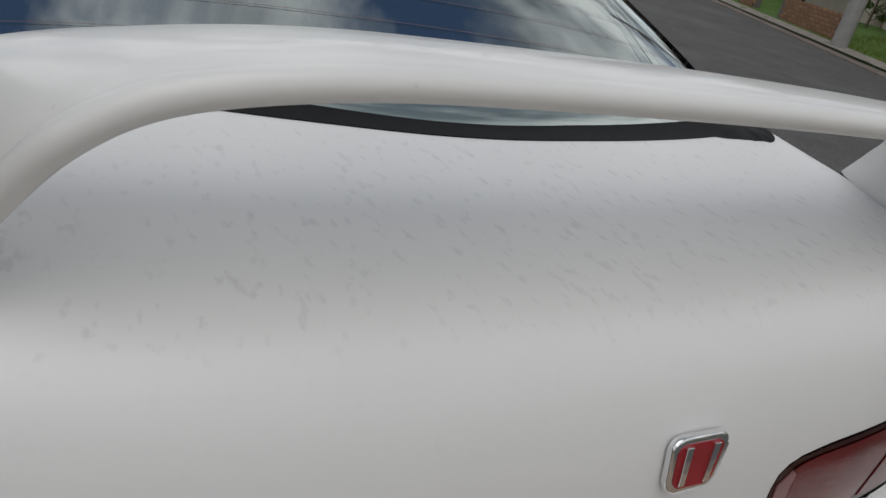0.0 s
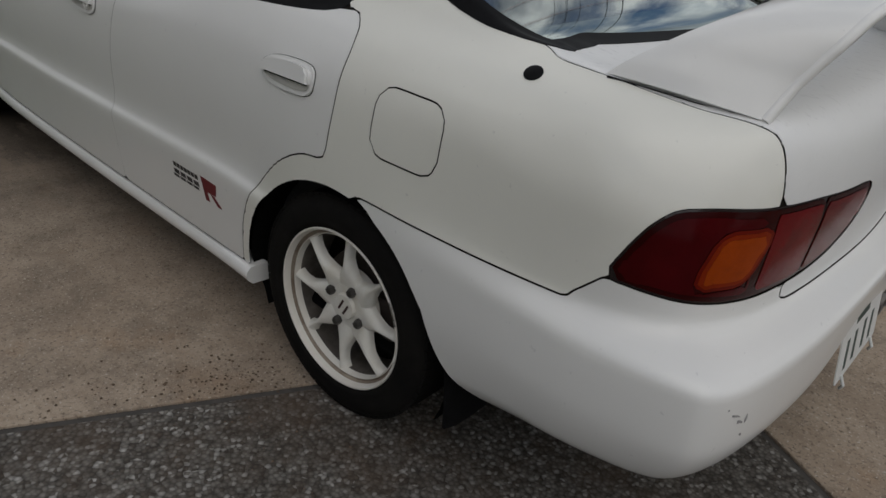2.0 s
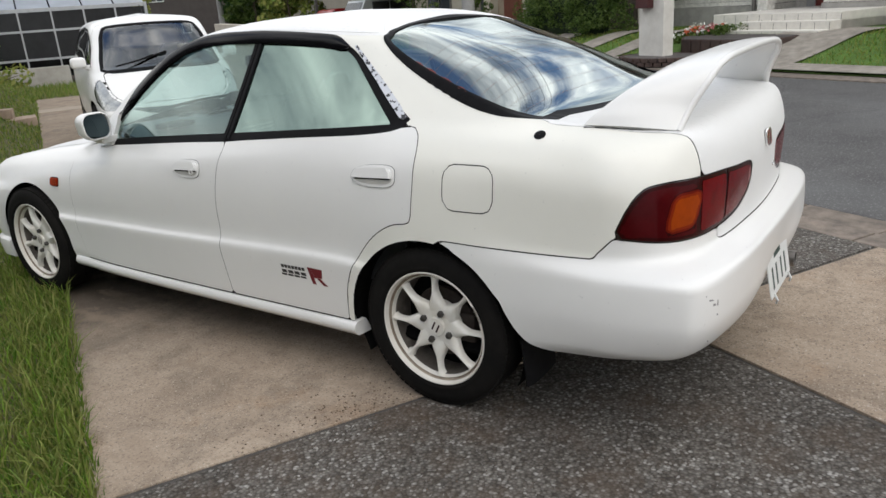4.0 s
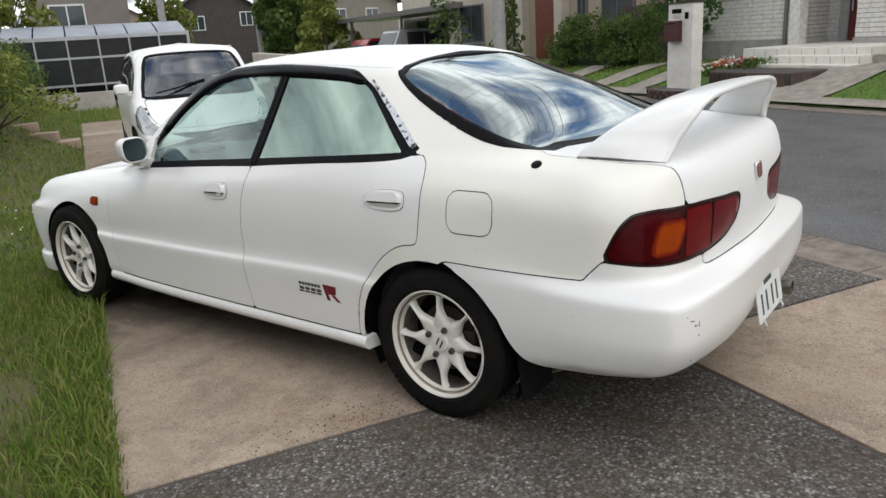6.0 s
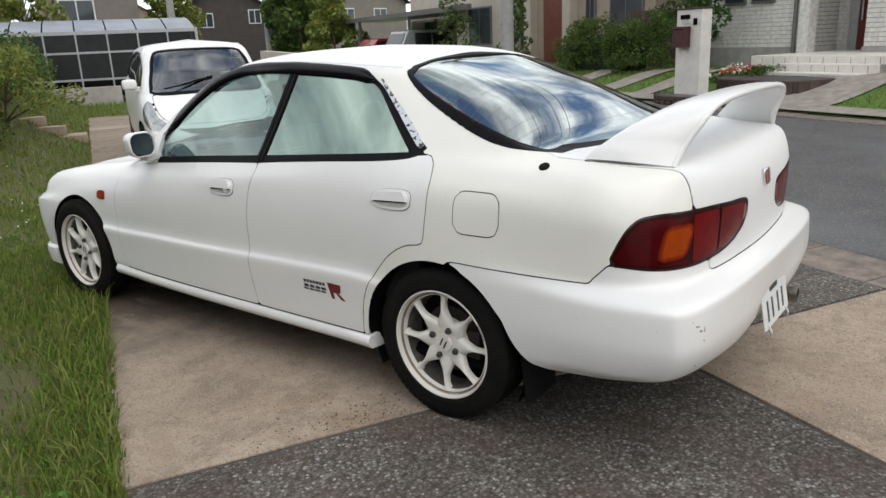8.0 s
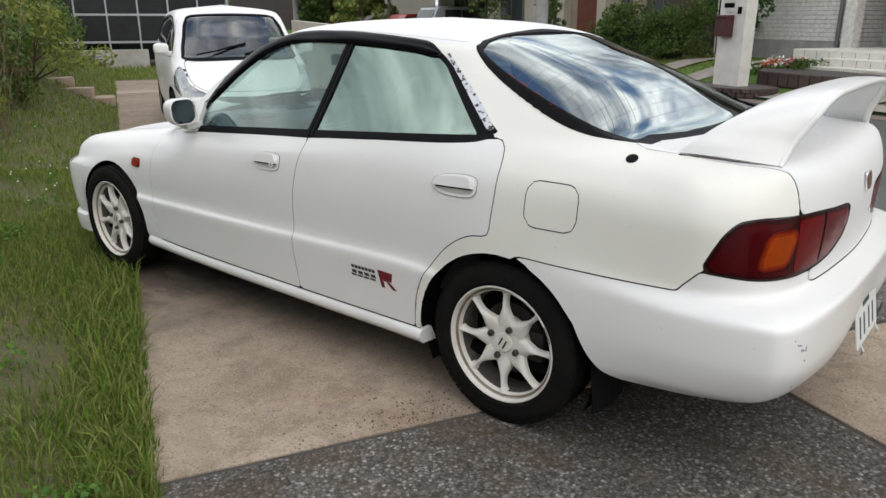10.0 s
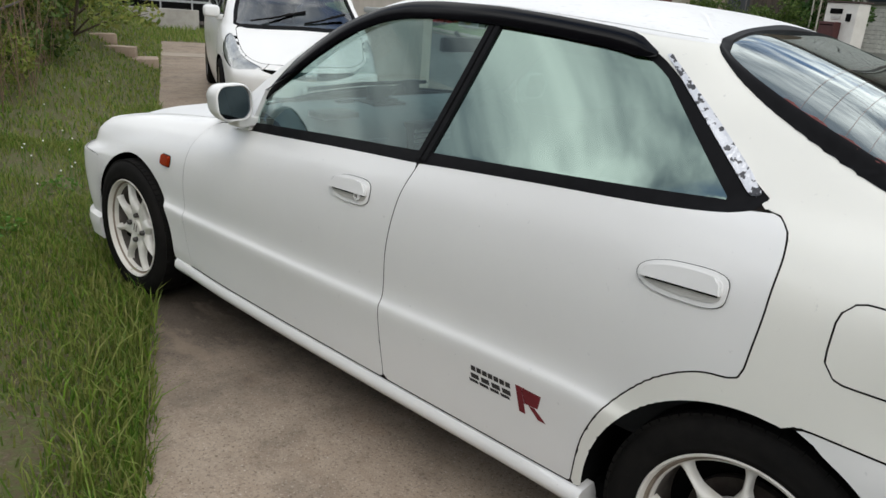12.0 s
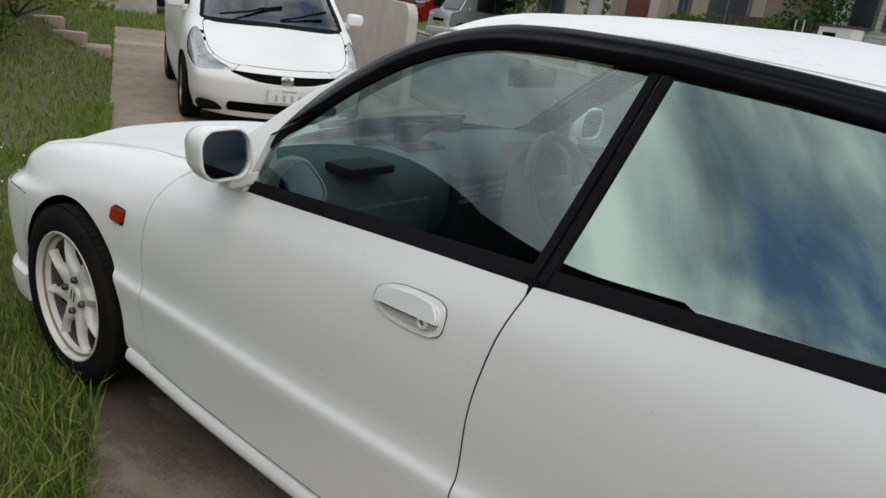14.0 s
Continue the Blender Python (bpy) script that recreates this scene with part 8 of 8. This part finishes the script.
# parked cars over there
def small_car(name, m, length, width, height, paint, label, van=False):
    """A distant parked car: lower body, cabin, glass, lamps, wheels."""
    c = thing(name, m, label, "car", "parked cars")
    L, W, H = length / 2, width / 2, height
    def hull(pts, w0, w1, mname, material, lab=""):
        bm = bmesh.new()
        rows = []
        for s in (-1, -.92, .92, 1):
            k = 1 if abs(s) < 1 else .94
            rows.append([bm.verts.new((s * (w0 + (w1 - w0) * max(0, (z - pts[0][1]) / max(.01, max(q[1] for q in pts) - pts[0][1]))), y * (1 if abs(s) < 1 else .985), z * (1 if abs(s) < 1 else .99))) for y, z in pts])
        n = len(pts)
        for a, b in zip(rows, rows[1:]):
            for k in range(n):
                bm.faces.new((a[k], a[(k + 1) % n], b[(k + 1) % n], b[k]))
        bm.faces.new(rows[0]); bm.faces.new(rows[-1][::-1])
        bmesh.ops.recalc_face_normals(bm, faces=bm.faces)
        return part(mname, bm, material, c, lab, smooth=True, sharp=40)
    if van:
        low = [(-L, .25), (-L, .98), (L * .70, .98), (L * .97, .86), (L, .55), (L, .25)]
        top = [(-L + .02, .96), (-L + .12, H - .06), (-L + .3, H), (L * .32, H), (L * .45, H - .05), (L * .72, .97)]
    else:
        low = [(-L, .25), (-L * .98, .85), (-L * .6, .95), (L * .45, .93), (L * .93, .72), (L, .5), (L, .25)]
        top = [(-L * .75, .93), (-L * .5, H - .05), (-L * .3, H), (L * .1, H), (L * .2, H - .04), (L * .52, .92)]
    hull(low, W, W * .97, "body", paint)
    hull(top, W * .95, W * .84, "cabin", paint)
    z0, z1 = 1.02, H - .12
    for s in (-1, 1):
        for y0, y1 in ((-L + .22, -L * .28), (-L * .24, L * .25)) if van else ((-L * .48, -L * .05), (-L * .02, L * .25)):
            o = box(bmesh.new(), (s * W * .86, y0, z0), (s * W * .965, y1, z1), .02, 2)
            part("side_window", o, M_SMOKE, c, smooth=True)
    yf = (L * .47, L * .72) if van else (L * .2, L * .5)
    bm = bmesh.new()
    q = [bm.verts.new(v) for v in ((-W * .8, yf[1] + .02, z0), (W * .8, yf[1] + .02, z0), (W * .74, yf[0] + .03, z1), (-W * .74, yf[0] + .03, z1))]
    bm.faces.new(q)
    part("windscreen", bm, M_WINGL, c)
    bm = bmesh.new()
    box(bm, (-W * .5, L - .02, .50), (W * .5, L + .012, .62), .01)
    part("grille", bm, M_DARK, c)
    for s in (-1, 1):
        part("headlamp", box(bmesh.new(), (s * W * .55, L - .08, .60), (s * W * .9, L + .01, .78), .03, 2), M_HEADIN, c, smooth=True)
        part("door_mirror", box(bmesh.new(), (s * W, L * .45, .98), (s * (W + .17), L * .52, 1.13), .03, 2), paint, c, smooth=True)
        for y in (-L * .66, L * .66):
            plain_wheel(c, pose(s * (W - .08), y, .28, 0, 0, 0 if s < 0 else 180), .28)
    pt = part("number_plate", box(bmesh.new(), (-.16, L, .36), (.16, L + .014, .48)), mat("yellow_plate", (.55, .42, .06), .5) if van else M_PLATE, c)
    part("bar", box(bmesh.new(), (-.12, L + .014, .385), (.12, L + .016, .43)), M_BAR, pt)
    return c


M_SILVER = mat("silver_paint", (.42, .44, .45), .3, metal=.6, var=.1, scale=4, coat=.5)
M_REDP = mat("red_car_paint", (.30, .012, .015), .3, var=.15, scale=4, coat=.6)
small_car("minivan", plot_pose(27.6, 11.2, .02, 102), 3.4, 1.48, 1.78, M_SILVER, "silver boxy microvan parked across the street", True)
small_car("red_car", plot_pose(31.5, 10.9, .02, 102), 3.6, 1.6, 1.5, M_REDP, "red compact car parked across the street")
cpf = thing("carport", plot_pose(0, 0), "dark metal carport frame across the street", "carport")
for y, x in ((27.6, 11.0), (34.0, 11.0), (27.6, 15.2), (34.0, 15.2)):
    part("post", box(bmesh.new(), (x - .06, y - .06, 0), (x + .06, y + .06, 2.4)), M_FRAME, cpf)
part("beam", box(bmesh.new(), (10.9, 22.0, 2.36), (11.1, 40, 2.56)), M_FRAME, cpf)
part("roof_sheet", box(bmesh.new(), (11.1, 24, 2.5), (15.4, 40, 2.54)), M_POLY, cpf)

# trees along the far side
tree("garden_tree", 41, 9.8, 5.2, 1.9, M_LEAF, "leafy green roadside tree", 5200, leaf=.16, low=.2)
tree("garden_tree", 46, 11.0, 5.6, 2.1, M_LEAFD, "dark green roadside tree", 5200, leaf=.17, low=.2)
tree("garden_tree", 36.5, 10.4, 4.0, 1.4, M_LEAFY, "light green garden tree", 3000, leaf=.13, low=.2)
tree("garden_tree", 19.2, 11.2, 2.6, .6, M_LEAF, "slim young tree by the beige house", 900, trunk=.035, leaf=.07, low=.3)
tree("garden_tree", 23.2, 10.9, 2.9, .7, M_LEAF, "slim young tree by the beige house", 900, trunk=.035, leaf=.07, low=.3)
tree("garden_tree", 12.0, 12.0, 2.9, .85, M_LEAFD, "dark leafy garden tree behind the hedge", 2600, trunk=.05, leaf=.06, low=.25, z=.4)
tree("garden_tree", 28.5, -3.5, 4.2, 1.2, M_LEAFY, "young green tree behind the car shelter", 2600, leaf=.12)
tree("garden_tree", 42, 3.0, 4.6, 1.5, M_LEAFY, "light green garden tree", 3000, leaf=.14)
tree("garden_tree", 19.5, -5.6, 3.6, 1.5, M_LEAFD, "dark green tree on the bank", 3600, leaf=.10, low=.25, z=.5)
tree("garden_tree", 12.5, -6.2, 3.4, 1.3, M_LEAF, "green tree on the bank", 3000, leaf=.09, low=.2, z=.5)


# houses beyond, with pitched roofs
def gable_house(name, a, b, turn_, w, d, eave, ridge, wall_m, roof_m, spots, label, z=0.0):
    h = thing(name, plot_pose(a, b, z, turn_), label, "house", "far houses")
    part("wall", box(bmesh.new(), (-w / 2, 0, -1), (w / 2, d, eave)), wall_m, h)
    bm = bmesh.new()
    a_ = [bm.verts.new(v) for v in ((-w / 2, .0, eave), (w / 2, .0, eave), (0, .0, ridge))]
    b_ = [bm.verts.new(v) for v in ((-w / 2, d, eave), (w / 2, d, eave), (0, d, ridge))]
    bm.faces.new(a_); bm.faces.new(b_[::-1]); bm.faces.new((a_[0], a_[1], b_[1], b_[0]))
    part("gable", bm, wall_m, h)
    for s in (-1, 1):
        bm = bmesh.new()
        o = .45
        sl = (ridge - eave) / (w / 2)
        v = [(0, -o, ridge + .06), (s * (w / 2 + o), -o, eave - o * sl + .06), (s * (w / 2 + o), d + o, eave - o * sl + .06), (0, d + o, ridge + .06)]
        f = bm.faces.new([bm.verts.new(q) for q in v])
        bmesh.ops.solidify(bm, geom=[f], thickness=.12)
        part("roof", bm, roof_m, h)
    for x, zz, ww, hh in spots:
        o = part("window", box(bmesh.new(), (x - ww / 2, -.06, zz), (x + ww / 2, .05, zz + hh), .01), M_PLATE, h)
        part("pane", box(bmesh.new(), (x - ww / 2 + .07, -.07, zz + .07), (x - .03, -.05, zz + hh - .07)), M_WINGL, o)
        part("pane", box(bmesh.new(), (x + .03, -.07, zz + .07), (x + ww / 2 - .07, -.05, zz + hh - .07)), M_WINGL, o)
    return h


M_GREYBR = mat("grey_brown_siding", (.22, .195, .175), .85, color2=(.18, .16, .145), scale=2)
M_DKBR = mat("dark_brown_siding", (.065, .055, .052), .85, color2=(.05, .042, .04), scale=2)
gable_house("far_house", 36, -1.2, 0, 4.2, 9, 4.9, 6.2, M_GREYBR, M_ROOFD, ((-.5, 2.7, 1.5, 1.1), (-.5, .2, 1.5, 1.2)), "grey-brown two-storey house with a white-framed window")
gable_house("far_house", 60, 9.0, 0, 7.4, 9, 4.2, 6.6, M_DKBR, M_ROOFD, ((-1.6, 3.0, 1.1, 1.1), (2.2, 3.2, 1.0, 1.1), (0, .6, 1.4, 1.2)), "dark brown gabled house with small white windows")
gable_house("far_house", 66, 2.0, 0, 6, 8, 3.9, 5.6, M_TAN, M_ROOFD, ((-1.0, 2.6, 1.2, 1.0), (1.2, 2.6, 1.2, 1.0)), "tan gabled house in the distance")
gable_house("far_house", 58, 20, 20, 9, 9, 4.6, 6.6, M_GREYBR, M_ROOFD, ((-2, 3, 1.4, 1.1), (1.5, 3, 1.4, 1.1)), "grey house with a dark tiled roof in the distance")
gable_house("far_house", 46, -13, -10, 9, 9, 4.9, 6.9, M_TAN2, M_ROOFD, ((-2, 3, 1.4, 1.1), (1.5, 3, 1.4, 1.1)), "cream house with a dark tiled roof in the distance")
gable_house("far_house", 40, -24, -20, 9, 9, 4.9, 6.9, M_GREYBR, M_ROOFD, ((-2, 3, 1.4, 1.1), (1.5, 3, 1.4, 1.1)), "grey house with a dark tiled roof in the distance")
# houses on the near side, behind the walker
dark_house = gable_house("near_house", .4, -11.0, 90, 13.4, 8, 4.0, 8.85, M_DKBR, M_ROOFD, ((-3, 3, 1.8, 1.2), (2, 3, 1.8, 1.2), (-3, .5, 1.8, 2.0), (2, .5, 1.8, 2.0)), "dark brown two-storey house beside the driveway")
bm = bmesh.new()
tube(bm, [(-1.6, .1, 6.8), (-1.6, .1, 8.6)], .03, 6)
tube(bm, [(-1.6, -.6, 8.4), (-1.6, .9, 8.4)], .02, 5)
for k in range(5):
    tube(bm, [(-2.0 + .03 * k, -.5 + .3 * k, 8.4), (-1.2 - .03 * k, -.5 + .3 * k, 8.4)], .014, 5)
part("aerial", bm, M_ALU, dark_house, "thin rooftop television aerial")
gable_house("near_house", -16, -16, 90, 12, 8, 5.0, 7.0, M_GREYBR, M_ROOFD, ((-3, 3, 1.8, 1.2), (2, 3, 1.8, 1.2)), "grey two-storey house beyond the driveway")
gable_house("near_house", -22, 4, 180, 12, 9, 5.2, 7.4, M_TAN, M_ROOFD, ((-3, 3, 1.8, 1.2), (2, 3, 1.8, 1.2)), "tan two-storey house down the street")
gable_house("near_house", -8, 22, -90, 12, 9, 5.2, 7.4, M_TAN2, M_ROOFD, ((-3, 3, 1.8, 1.2), (2, 3, 1.8, 1.2), (-3, .6, 1.8, 1.4), (2, .6, 1.8, 1.4)), "cream two-storey house opposite")

# loose grit swept against the paving joint by the rear wheel
ga = np.concatenate([JA + .02 + np.abs(rng.normal(0, .10, 170)), rng.normal(JA, .25, 130)])
gb = np.concatenate([rng.normal(-1.0, .16, 170), rng.normal(-.95, .35, 130)])
gr = rng.uniform(.0015, .0048, 300)
gv, gf = [], []
for a_, b_, r_ in zip(ga, gb, gr):
    p = plot(a_, b_, r_ * .55)
    k0, ph = len(gv), rng.uniform(0, 6)
    gv += [(p.x + r_ * math.cos(ph + q * 1.571) * rng.uniform(.7, 1.3), p.y + r_ * math.sin(ph + q * 1.571) * rng.uniform(.7, 1.3), p.z) for q in range(4)] + [(p.x, p.y, p.z + r_ * .7), (p.x, p.y, p.z - r_ * .7)]
    gf += [(k0 + q, k0 + (q + 1) % 4, k0 + 4) for q in range(4)] + [(k0 + (q + 1) % 4, k0 + q, k0 + 5) for q in range(4)]
tagged(mesh_ob("grit", gv, gf, mat("brown_grit", (.16, .11, .075), .9, color2=(.07, .048, .035), scale=40), smooth=False), "scatter of brown grit and dry crumbs on the paving", "grit", kind="stuff")
